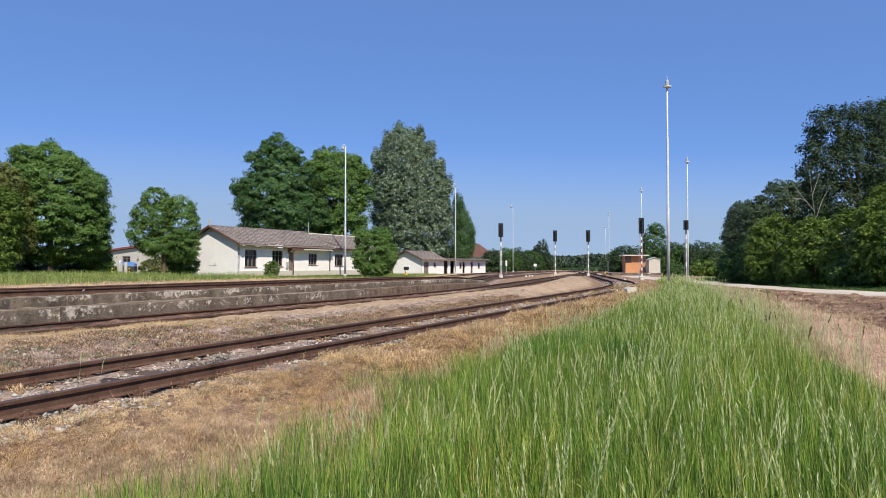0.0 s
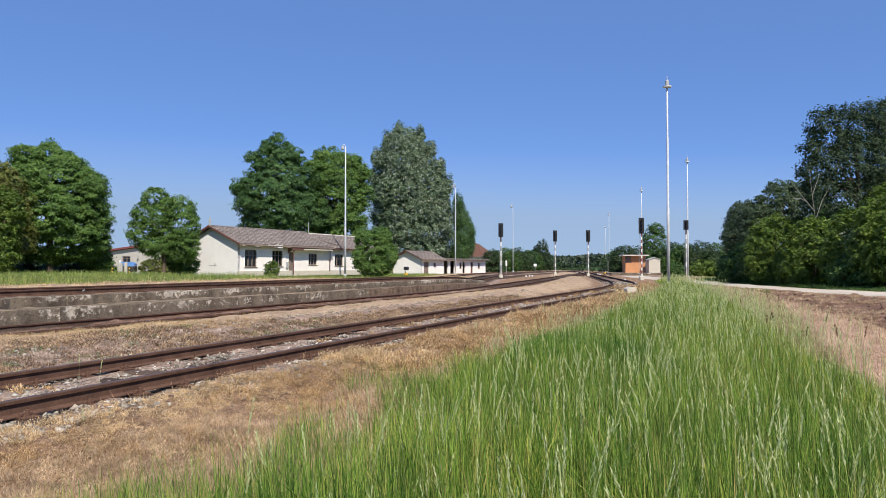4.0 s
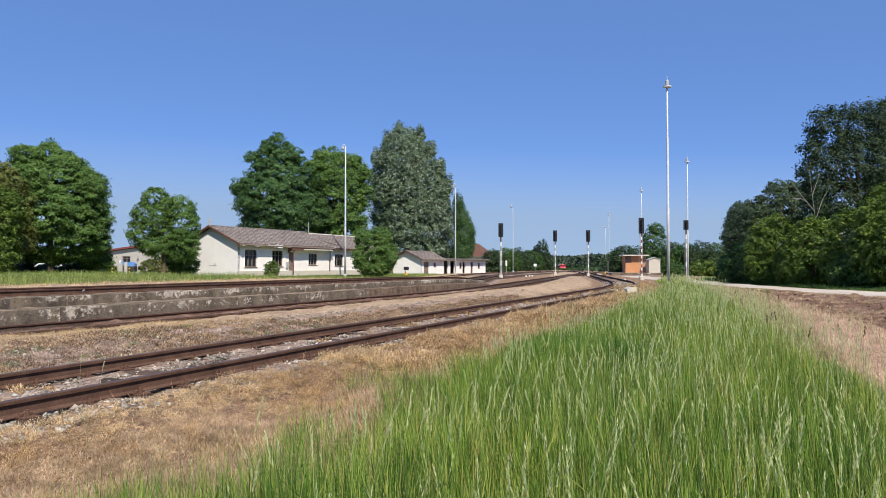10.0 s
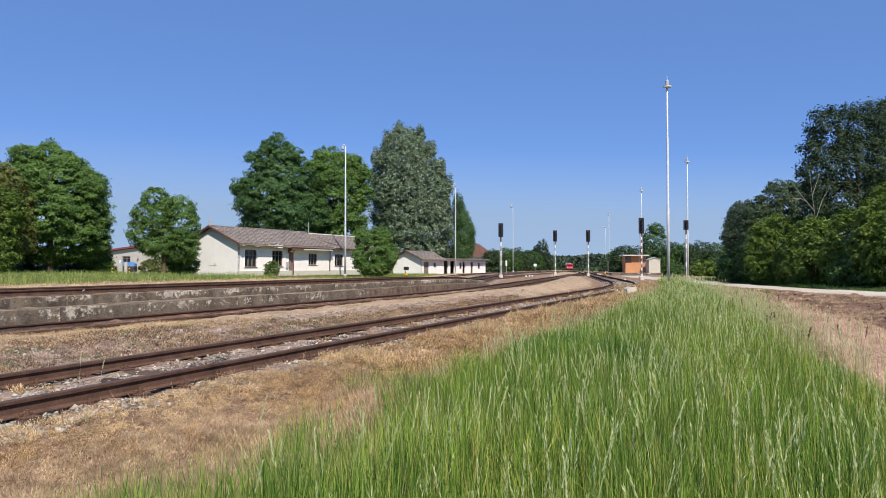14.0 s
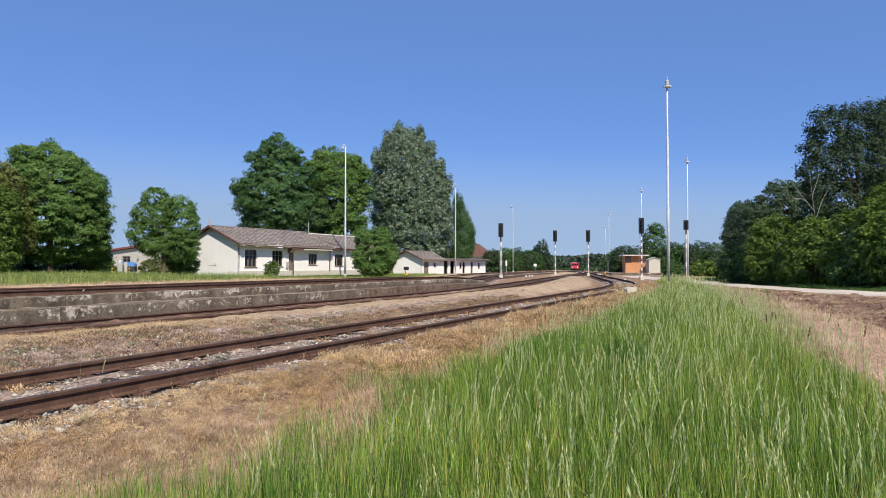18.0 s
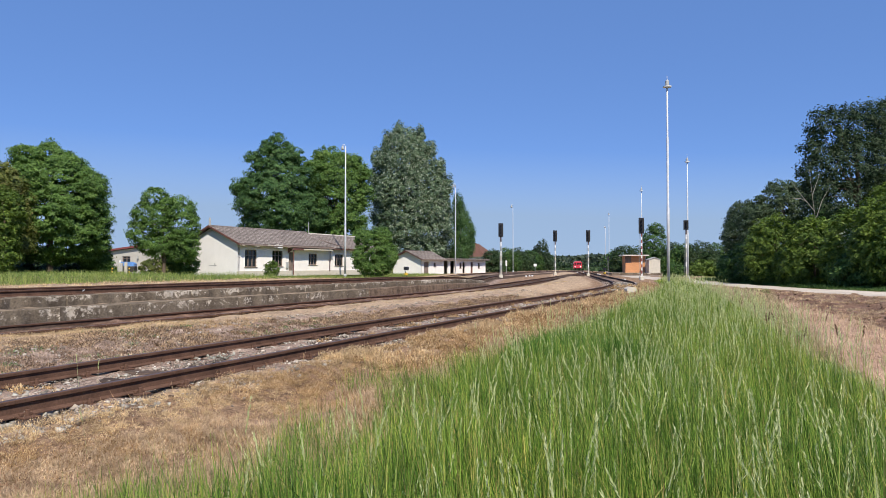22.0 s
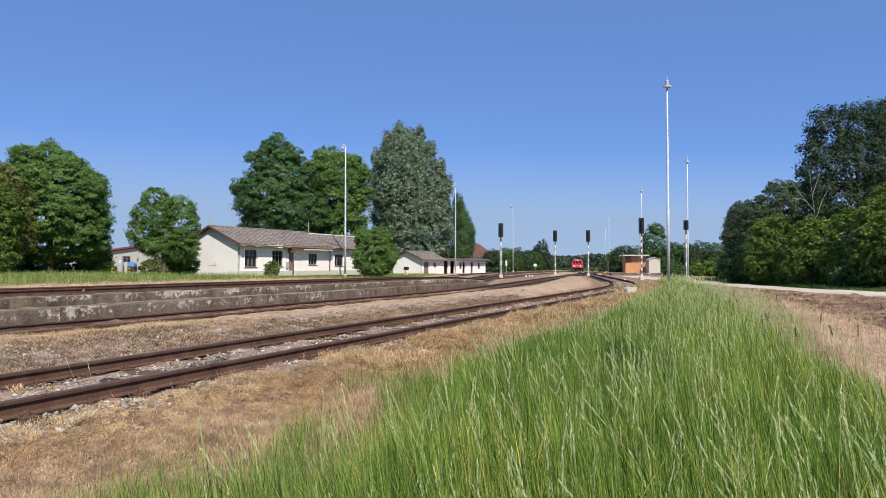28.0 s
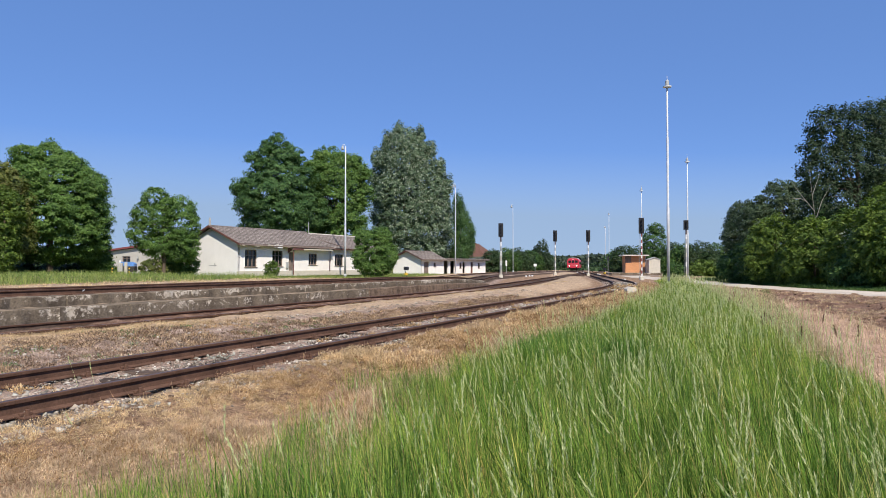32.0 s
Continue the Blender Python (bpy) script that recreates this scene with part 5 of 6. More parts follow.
for bx, bw in ((-40, 4.2), (20, 3.6), (70, 4.0), (120, 3.6), (160, 2.6)):
    tree("lane_hedge", (bx - 784) / 1250 * 94, 94.0, 3.8, 0.06, [(0, 0, 1.7, bw, 1.4, 1.7), (bw * 0.5, 0.2, 2.3, bw * 0.5, 1.2, 1.4), (-bw * 0.5, 0, 1.2, bw * 0.6, 1.3, 1.3)], 3200, 0.34, "grove", "dark overgrown hedge behind the lane", "hedge", clump=0.7, start=0.05, group="hedge behind the lane")

# the overgrown belt beyond the dirt road
tree("tall_poplar", 32.97, 56.0, 14.6, 0.26, [(-3.1, 0, 12.5, 0.75, 1.0, 1.5), (-3.6, 0, 10.6, 0.9, 1.1, 1.0), (-3.5, 0, 8.6, 1.2, 1.3, 1.4), (-2.2, 0, 12.0, 0.9, 1.3, 2.0), (-0.8, 0, 12.3, 0.95, 1.3, 2.1), (0.6, 0, 12.6, 1.0, 1.4, 2.3), (2.0, 0, 12.5, 1.2, 1.6, 2.3), (0.2, 0, 9.2, 2.8, 2.6, 2.6), (-2.4, 0, 9.4, 1.3, 1.5, 1.6), (-2.2, 0, 6.6, 2.2, 2.0, 2.2), (2.5, 0, 9.0, 2.3, 2.4, 3.6), (0, 0, 6.2, 3.0, 2.6, 2.4)], 19000, 0.25, "dark", "tall dark poplar rising from the thicket", clump=0.95, spread=0.27, inner=0.03, limbs=22, start=0.4, squash=1.0)
tree("tall_poplar", 38.09, 58.0, 15.4, 0.3, [(0, 0, 9.0, 3.0, 3.0, 4.6), (-1.8, 0, 13.0, 1.2, 1.5, 2.0), (0.4, 0, 13.4, 1.4, 1.6, 2.0)], 20000, 0.21, "dark", "tall dark poplar rising from the thicket", clump=0.75, spread=0.36, inner=0.1, squash=1.0)
tree("willow", 31.89, 66.0, 9.9, 0.2, [(0, 0, 6.6, 2.6, 2.6, 3.1), (-2.0, 0, 5.4, 2.2, 2.2, 2.8), (2.0, 0, 6.4, 2.4, 2.4, 3.4), (0, 0, 3.4, 3.2, 3, 2.6)], 22000, 0.25, "willow", "grey-green willow at the edge of the thicket", clump=0.7)
tree("willow", 31.61, 74.0, 8.8, 0.18, [(0, 0, 5.6, 1.9, 2.0, 2.9), (0.8, 0, 3.0, 2.2, 2.2, 2.6), (-0.9, 0, 4.6, 1.4, 1.4, 1.9), (1.6, 0, 6.2, 1.8, 1.8, 2.2)], 17000, 0.25, "willow", "grey-green willow at the end of the thicket", clump=0.7)
for bx, bd, bh, bw, mat, n, what in ((1372, 57, 5.9, 2.3, "shrub", 9000, "yellow-green"), (1440, 52, 5.3, 2.1, "shrub", 9000, "yellow-green"), (1512, 47, 5.4, 1.9, "shrub", 9000, "yellow-green"), (1475, 55, 6.4, 2.3, "shrub2", 8000, "dark green"), (1578, 44, 6.3, 2.3, "shrub", 11000, "yellow-green"), (1408, 54, 3.6, 1.5, "shrub", 5000, "yellow-green"), (1345, 60, 4.6, 1.6, "shrub2", 5000, "dark green"), (1330, 64, 4.0, 2.2, "shrub2", 7000, "dark green"), (1540, 45, 2.9, 2.0, "shrub2", 8000, "dark green"), (1640, 42, 5.5, 2.8, "shrub", 7000, "yellow-green"), (1410, 56.5, 3.0, 2.6, "shrub2", 7000, "dark green"), (1306, 69, 3.2, 1.9, "shrub2", 5000, "dark green"), (1585, 50, 7.6, 2.6, "shrub", 10000, "yellow-green")):
    X0, Y0 = (bx - 784) / 1250 * bd, bd
    tree("thicket_bush", X0, Y0, bh, 0.09, [(0, 0, bh * 0.50, bw, bw * 0.85, bh * 0.48), (-bw * 0.5, 0, bh * 0.34, bw * 0.65, bw * 0.6, bh * 0.34), (bw * 0.5, -0.3, bh * 0.36, bw * 0.65, bw * 0.6, bh * 0.36), (0, -bw * 0.3, bh * 0.22, bw, bw * 0.6, bh * 0.22)], n, 0.25, mat, what + " unkempt bush beside the dirt road", "bush", clump=0.55, start=0.05, group="bushes of the thicket")
tree("blossoming_elder", 26.79, 46.0, 4.6, 0.08, [(0, 0, 3.2, 1.0, 0.9, 0.9), (0.6, 0, 2.4, 0.9, 0.8, 0.8)], 260, 0.22, "blossom", "pale elder blossom among the bushes", "bush", clump=0.4, start=0.3)

g = Geo()
random.seed(12)
ob = thing("dead_tree", pose(27.8, 52.3, 0.2), "bare dead branches standing out of the thicket", "tree")
for a, b in (((0, 0, 3), (-0.6, 0, 8.2)), ((-0.2, 0, 5), (-1.9, 0, 7.2)), ((-0.1, 0, 4.6), (1.0, 0, 7.0)), ((-0.4, 0, 6.2), (0.2, 0, 7.9)), ((0, 0, -0.2), (0, 0, 3.2)), ((-0.9, 0, 5.8), (-1.9, 0.2, 6.0))):
    g.tube([a, tuple((p + q) / 2 + random.uniform(-0.15, 0.15) for p, q in zip(a, b)), b], [0.022, 0.016, 0.006], 6)
part("branches", g, M["palebark"], ob)

# trees round the far end of the yard
for bx, bd, bh, bw, mat, n in ((1105, 165, 6.6, 3.6, "grove", 3500), (1090, 180, 6.0, 3.2, "shrub2", 2450), (1128, 160, 6.2, 3.4, "grove", 3150), (1185, 148, 6.8, 3.4, "grove", 3500), (1210, 142, 6.2, 3.6, "shrub2", 3500), (1240, 140, 6.6, 3.6, "grove", 3849), (1268, 150, 6.6, 3.8, "shrub2", 3500), (1295, 150, 6.8, 3.6, "grove", 3150), (1180, 135, 3.2, 2.0, "shrub2", 2100), (872, 142, 4.8, 2.4, "grove", 3150), (895, 160, 5.6, 3.4, "shrub2", 3150), (918, 175, 6.0, 3.6, "grove", 2800), (938, 190, 5.8, 3.6, "shrub2", 2660), (964, 210, 5.6, 3.2, "grove", 2380), (966, 235, 6.4, 3.4, "shrub2", 2100), (1245, 105, 2.6, 2.2, "shrub", 2100), (1195, 100, 2.0, 1.6, "shrub2", 1120)):
    tree("yard_tree", (bx - 784) / 1250 * bd, bd, bh, 0.12, [(0, 0, bh * 0.55, bw * 0.8, bw * 0.8, bh * 0.45), (-bw * 0.5, 0, bh * 0.4, bw * 0.6, bw * 0.6, bh * 0.38), (bw * 0.5, 0, bh * 0.42, bw * 0.6, bw * 0.6, bh * 0.38), (0, 0, bh * 0.2, bw, bw * 0.7, bh * 0.2)], n, 0.42, mat, "leafy green tree at the far end of the yard", clump=0.9, start=0.1, group="trees beyond the yard")
tree("tall_birch", 41.18, 138.0, 10.3, 0.14, [(0, 0, 6.4, 2.2, 2, 3.4), (0.6, 0, 8.4, 1.4, 1.3, 1.8), (-0.7, 0, 4.0, 1.9, 1.8, 2.4)], 4500, 0.36, "oak", "thin airy tree behind the brick hut", clump=0.8, inner=0.2, bark="palebark")


tree("pine", 27.68, 200.0, 9.0, 0.2, [(0, 0, 4.4, 2.6, 2.4, 3.0), (0.5, 0, 7.2, 1.5, 1.4, 1.9), (-0.7, 0, 6.0, 1.5, 1.4, 1.6), (0.2, 0, 2.2, 3.0, 2.6, 1.8)], 4200, 0.36, "spruce", "dark rough-crowned pine beyond the tracks", clump=0.7, inner=0.1)
tree("pine", 28.04, 215.0, 6.8, 0.18, [(0, 0, 3.4, 2.4, 2.2, 2.8), (0.3, 0, 5.4, 1.2, 1.2, 1.4)], 2600, 0.36, "spruce", "dark rough-crowned pine beyond the tracks", clump=0.7, inner=0.1)


def far_forest():
    """Wooded skyline all along the far side."""
    n = 30000
    a = rng.uniform(-1.0, 1.0, n)
    depth = rng.uniform(0, 1, n)
    d = 820 + 130 * depth
    top = 13.5 + 2.2 * np.sin(a * 23) + 1.5 * np.sin(a * 61 + 1) + 2.5 * rng.random(n)
    z = top * (1 - rng.random(n) ** 1.8 * 0.98)
    p = np.stack([np.sin(a) * d, np.cos(a) * d, z], 1)
    nn = rng.normal(size=(n, 3)) + np.array([0.3, -0.6, 0.5])
    P, Q = leaf_cards(p, rng.uniform(3.2, 6.2, n), nn / np.linalg.norm(nn, axis=1, keepdims=True))
    m = 9000
    a2 = rng.uniform(0.04, 0.5, m)
    d2 = 520 + 40 * rng.random(m)
    p2 = np.stack([np.sin(a2) * d2, np.cos(a2) * d2, -1.2 + (4.6 + 1.2 * np.sin(a2 * 90)) * rng.random(m) ** 0.8], 1)
    n2 = rng.normal(size=(m, 3)) + np.array([0.3, -0.6, 0.5])
    H, _ = leaf_cards(p2, rng.uniform(1.0, 2.2, m), n2 / np.linalg.norm(n2, axis=1, keepdims=True))
    m = 9000
    s3 = rng.uniform(215, 500, m)
    off = rng.choice([-1, 1], m) * rng.uniform(4.5, 45, m)
    p3 = p_main(s3) + off
    X3, Y3 = s3 * SN - p3 * CS, s3 * CS + p3 * SN
    c3 = np.stack([X3, Y3, ground_z(X3, Y3) + (0.15 + 0.035 * np.abs(off)) * rng.random(m)], 1)
    n3 = rng.normal(size=(m, 3)) + np.array([0.2, -0.6, 0.6])
    C, _ = leaf_cards(c3, rng.uniform(0.7, 1.7, m), n3 / np.linalg.norm(n3, axis=1, keepdims=True))
    tagged(new("line_scrub", sheet("line_scrub", C, Q, [M["grove"]])), "low dark scrub along the through line", "scrub", kind="stuff")
    tagged(new("far_hedge", sheet("far_hedge", H, Q, [M["spruce"]])), "dark hedge along the far end of the line", "hedge", kind="stuff")
    tagged(new("far_forest", sheet("far_forest", P, Q, [M["forest"]])), "dark wooded ridge on the skyline", "forest", kind="stuff")


far_forest()


# ---- ballast stones ----
def stones(name, s, p, size, mat, label, lift=0.0):
    """Broken stones: eight jittered corners each."""
    n = len(s)
    X, Y = s * SN - p * CS, s * CS + p * SN
    Z = ground_z(X, Y) + size * 0.15 + lift
    cube = np.array([(x, y, z) for z in (-1, 1) for y in (-1, 1) for x in (-1, 1)], float) * 0.62
    k = cube[None] + rng.normal(size=(n, 8, 3)) * 0.22
    k[:, 4:, :2] *= rng.uniform(0.45, 1.0, (n, 1, 2))
    k *= rng.uniform(0.7, 1.3, (n, 1, 3))
    a, tilt = rng.uniform(0, 6.28, n), rng.normal(0, 0.4, n)
    c, q = np.cos(tilt)[:, None], np.sin(tilt)[:, None]
    k = np.stack([k[:, :, 0] * c - k[:, :, 2] * q, k[:, :, 1], k[:, :, 0] * q + k[:, :, 2] * c], 2)
    c, q = np.cos(a)[:, None], np.sin(a)[:, None]
    k = np.stack([k[:, :, 0] * c - k[:, :, 1] * q, k[:, :, 0] * q + k[:, :, 1] * c, k[:, :, 2] * 0.7], 2)
    P = k * size[:, None, None] + np.stack([X, Y, Z], 1)[:, None, :]
    Q = [(0, 2, 3, 1), (4, 5, 7, 6), (0, 1, 5, 4), (2, 6, 7, 3), (0, 4, 6, 2), (1, 3, 7, 5)]
    tagged(new(name, sheet(name, P, Q, [M[mat]])), label, "ballast", kind="stuff")


def along(n, s0, s1, power=1.6):
    return s0 + (s1 - s0) * rng.random(n) ** power


s = along(13000, 2, 60)
stones("ballast", s, p_siding(s) + rng.normal(0, 0.62, len(s)), rng.uniform(0.009, 0.024, len(s)) * rng.choice([1, 1, 1, 1.5], len(s)) * (1 + s / 60), "rubble", "grey crushed ballast between the siding's rails")
s = along(8500, 3, 34)
stones("yard_gravel", s, p_siding(s) + rng.uniform(1.2, 3.6, len(s)), rng.uniform(0.008, 0.022, len(s)) * rng.choice([1, 1, 1, 1.7], len(s)), "rubble", "scattered gravel between the tracks")
s = along(2600, 3, 40)
stones("loose_stones", s, p_siding(s) - 0.8 - 0.65 * rng.random(len(s)) ** 1.5, rng.uniform(0.008, 0.026, len(s)) * rng.choice([1, 1, 1.6], len(s)), "chips", "larger loose stones along the rail")


s = along(3000, 8, 62, 1.2)
p = right_edge(s) - 2.3 - 9.0 * rng.random(len(s))
keep = s * SN - p * CS < road_x(s * CS + p * SN) - 1.6
stones("soil_clods", s[keep], p[keep], rng.uniform(0.02, 0.08, keep.sum()), "soil", "dry brown clods on the bare soil")


# ---- grasses ----
def scatter(n, s0, s1, p_lo, p_hi, power=1.5):
    s = along(n, s0, s1, power)
    return s, p_lo(s) + (p_hi(s) - p_lo(s)) * rng.random(n)


def plant(name, s, p, h, w, lean, mat, label, segs=3, wind=2.6, cat="grass", sink=0.02, curl=0.6):
    X, Y = s * SN - p * CS, s * CS + p * SN
    base = np.stack([X, Y, ground_z(X, Y) - sink], 1)
    turn = wind + rng.normal(0, 1.5, len(s))
    P, Q = blades(base, h, w, lean, turn, curl, segs)
    return tagged(new(name, sheet(name, P, Q, [M[mat]], True)), label, cat, kind="stuff")


def patchy(s, p, f, seed):
    return 0.5 + 0.5 * np.sin(s * f + seed + 1.7 * np.sin(p * f * 1.3 + seed)) * np.cos(p * f * 1.1 - seed)


def spread_over(n, s0, s1, lo=left_edge, hi=right_edge, power=1.0):
    return scatter(n, s0, s1, lo, hi, power)


SWAY = []


def tussocks(n, s0, s1, clumps, radius, power=1.0):
    """Places of blades: most stand in tussocks, the rest between them."""
    cs, cp = spread_over(clumps, s0, s1, power=power)
    s, p = spread_over(n, s0, s1, power=power)
    k = rng.integers(0, clumps, n)
    inn = rng.random(n) < 0.68
    s = np.where(inn, cs[k] + rng.normal(0, radius, n), s)
    p = np.where(inn, cp[k] + rng.normal(0, radius, n), p)
    return s, p


def blade_height(s, p, lo, hi):
    inside = np.minimum(np.abs(p - left_edge(s)), np.abs(p - right_edge(s)))
    return (lo + (hi - lo) * rng.random(len(s)) ** 1.4 + 0.10 * patchy(s, p, 0.9, 2)) * (0.46 + 0.54 * ramp(inside, 0, 0.85))


def meadow():
    # the nearest part in square-metre patches, so that the wind can move them
    s, p = tussocks(128000, 1.3, 10, 2200, 0.06)
    keep = rng.random(len(s)) < 0.3 + 0.7 * ramp(left_edge(s) - p, -0.1, 0.7) * (0.6 + 0.4 * patchy(s, p, 2.1, 3))
    s, p = s[keep], p[keep]
    hh = blade_height(s, p, 0.14, 0.64)
    X, Y = s * SN - p * CS, s * CS + p * SN
    cell = np.floor(X / 0.9).astype(int) * 1000 + np.floor(Y / 0.9).astype(int)
    for c in np.unique(cell):
        k = np.nonzero(cell == c)[0]
        if len(k) < 25:
            continue
        cx, cy = float(X[k].mean()), float(Y[k].mean())
        base = np.stack([X[k] - cx, Y[k] - cy, ground_z(X[k], Y[k]) - 0.03 - gz(cx, cy)], 1)
        stray = rng.random(len(k)) < 0.24
        P, Q = blades(base, hh[k], 0.0055 * rng.uniform(0.45, 1.3, len(k)) * np.where(rng.random(len(k)) < 0.10, 1.8, 1.0), np.where(stray, rng.uniform(0.3, 0.85, len(k)), rng.uniform(0.02, 0.3, len(k))), 2.6 + rng.normal(0, 1.6, len(k)), 0.8, 2)
        ob = tagged(new("meadow_patch", sheet("meadow_patch", P, Q, [M["meadow"]], True)), "patch of green meadow grass stirred by the wind", "grass", kind="stuff")
        ob.matrix_basis = pose(cx, cy, gz(cx, cy))
        SWAY.append((ob, cx, cy, 0.55))
    for n, s0, s1, k, segs, wd in ((80000, 10, 27, 1.1, 1, 0.0085), (36000, 27, 74, 1.15, 1, 0.021)):
        s, p = tussocks(n, s0, s1, int(n / 26), 0.12, k)
        plant("meadow_grass", s, p, blade_height(s, p, 0.18, 0.6), wd * rng.uniform(0.5, 1.3, n), rng.uniform(0.03, 0.4, n), "meadow", "tall green meadow grass by the siding", segs)
    n = 5000
    s, p = spread_over(n, 8, 22, lo=lambda q: left_edge(q) - 0.7, hi=lambda q: left_edge(q) - 2.4)
    keep = patchy(s, p, 0.75, 5) > 0.5
    s, p = s[keep], p[keep]
    plant("lush_grass", s, p, rng.uniform(0.25, 0.55, len(s)), rng.uniform(0.008, 0.018, len(s)), rng.uniform(0.15, 0.7, len(s)), "lush", "deep green broad-bladed grass", 3)


meadow()


def meadow_weeds():
    """Broad-leaved weeds and dead thatch low among the blades."""
    n = 34000
    s, p = spread_over(n, 1.5, 18, power=1.2)
    keep = (patchy(s, p, 1.15, 6) > 0.7) & (p > right_edge(s) + 0.35) & (p < left_edge(s) - 0.6)
    s, p = s[keep], p[keep]
    X, Y = s * SN - p * CS, s * CS + p * SN
    c = np.stack([X, Y, ground_z(X, Y) + 0.04 + 0.34 * rng.random(len(s))], 1)
    nn = rng.normal(size=c.shape) + np.array([0, 0, 0.9])
    P, Q = leaf_cards(c, rng.uniform(0.012, 0.03, len(s)) * (0.7 + s / 12), nn / np.linalg.norm(nn, axis=1, keepdims=True), 0.22)
    tagged(new("meadow_weeds", sheet("meadow_weeds", P, Q, [M["weed"]])), "broad-leaved weeds among the grass", "weeds", kind="stuff")
    n = 14000
    s, p = spread_over(n, 1.3, 14, power=1.1)
    plant("thatch", s, p, rng.uniform(0.08, 0.34, n), rng.uniform(0.004, 0.008, n), rng.uniform(0.2, 1.1, n), "straw", "dry dead blades low in the grass", 1)


meadow_weeds()


def lush_clumps():
    """Dark rich clumps of broad-bladed grass."""
    for x, y, r, n in ((1.08, 8.3, 0.26, 1100), (1.5, 9.2, 0.3, 500), (2.2, 8.7, 0.17, 650), (1.75, 10.4, 0.4, 600)):
        s, p = SP(x + rng.normal(0, r * 0.6, n), y + rng.normal(0, r, n))
        plant("lush_grass", s, p, rng.uniform(0.40, 0.70, n), rng.uniform(0.007, 0.015, n), rng.uniform(0.1, 0.8, n), "lush", "dark rich clump of broad-bladed grass", 3)
    n = 20000
    s, p = spread_over(n, -9, 1.4)
    plant("meadow_grass", s, p, rng.uniform(0.2, 0.5, n), rng.uniform(0.007, 0.013, n), rng.uniform(0.05, 0.4, n), "meadow", "green meadow grass behind the viewpoint", 2)


lush_clumps()


def seed_stalks():
    """Pale seeding stalks standing above the blades."""
    for n, s0, s1, k in ((900, 2.0, 12, 1.0), (1000, 12, 30, 1.1), (800, 30, 66, 1.0)):
        s, p = spread_over(n, s0, s1, lo=lambda q: left_edge(q) - 0.25 - 0.5 * (1 - ramp(q, 4, 9)), hi=lambda q: right_edge(q) - 0.35, power=k)
        X, Y = s * SN - p * CS, s * CS + p * SN
        base = np.stack([X, Y, ground_z(X, Y) - 0.03], 1)
        wide = 0.0034 * (1 + s / 18)
        h = rng.uniform(0.42, 0.9, n) * np.where(patchy(s, p, 0.6, 9) > 0.25, 1.0, 0.8) * np.where(p > right_edge(s) + 2.4, 0.8, 1.0)
        P, Q = blades(base, h, wide, rng.uniform(0.02, 0.24, n), 2.0 + rng.normal(0, 1.8, n), 0.8, 4)
        tagged(new("seed_stalks", sheet("seed_stalks", P, Q, [M["stalk"]], True)), "thin pale stalks of seeding grass", "grass", kind="stuff")
        tip, below = P[:, 8], (P[:, 6] + P[:, 7]) / 2
        H, HQ = head_cards(tip, below, rng, 18, 0.85 + s / 20)
        tagged(new("seed_plumes", sheet("seed_plumes", H, HQ, [M["seed"]])), "pale plumes of seeding grass", "grass", kind="stuff")


def head_cards(tip, below, r, k=24, size=1.0):
    """Loose narrow seed heads: small spikelets up the last of each stalk."""
    n = len(tip)
    size = np.repeat(np.broadcast_to(size, (n,)), k)[:, None]
    u = np.linspace(0.2, 1.05, k)
    c = (below[:, None] + (tip - below)[:, None] * u[None, :, None]).reshape(-1, 3)
    d = np.repeat(tip - below, k, 0)
    d /= np.linalg.norm(d, axis=1, keepdims=True)
    side = np.cross(d, r.normal(size=d.shape))
    side /= np.linalg.norm(side, axis=1, keepdims=True) + 1e-9
    L = r.uniform(0.012, 0.024, len(c))[:, None] * np.sqrt(size)
    a = d * 0.93 + side * 0.32
    w = np.cross(a, side)
    w /= np.linalg.norm(w, axis=1, keepdims=True)
    c = c + side * r.uniform(0.0, 0.005, len(c))[:, None] * size
    P = np.stack([c - a * L * 0.4, c + w * 0.0023 * size, c + a * L, c - w * 0.0023 * size + side * 0.001], 1)
    return P, [(0, 1, 2, 3)]


seed_stalks()


def terrace_grass():
    n = 80000
    s = rng.uniform(8, 95, n)
    p = p_third(s) + 8.0 + 33 * rng.random(n)
    plant("verge_grass", s, p, rng.uniform(0.12, 0.5, n) * (0.55 + 0.6 * patchy(s, p, 0.5, 3)), rng.uniform(0.012, 0.03, n), rng.uniform(0.1, 0.8, n), "verge", "long soft grass on the verge before the building", 1)
    n = 26000
    y = rng.uniform(28, 78, n)
    s, p = SP(road_x(y) + 2.7 + 2.6 * rng.random(n), y)
    # dark shrub colour puts the bushes' shade into this grass
    plant("roadside_grass", s, p, rng.uniform(0.12, 0.5, n) * (0.35 + 0.75 * patchy(s, p, 0.7, 1)), rng.uniform(0.015, 0.035, n), rng.uniform(0.2, 0.9, n), "shrub2", "rough grass coloured dark for the shade along the foot of the bushes", 1)


terrace_grass()


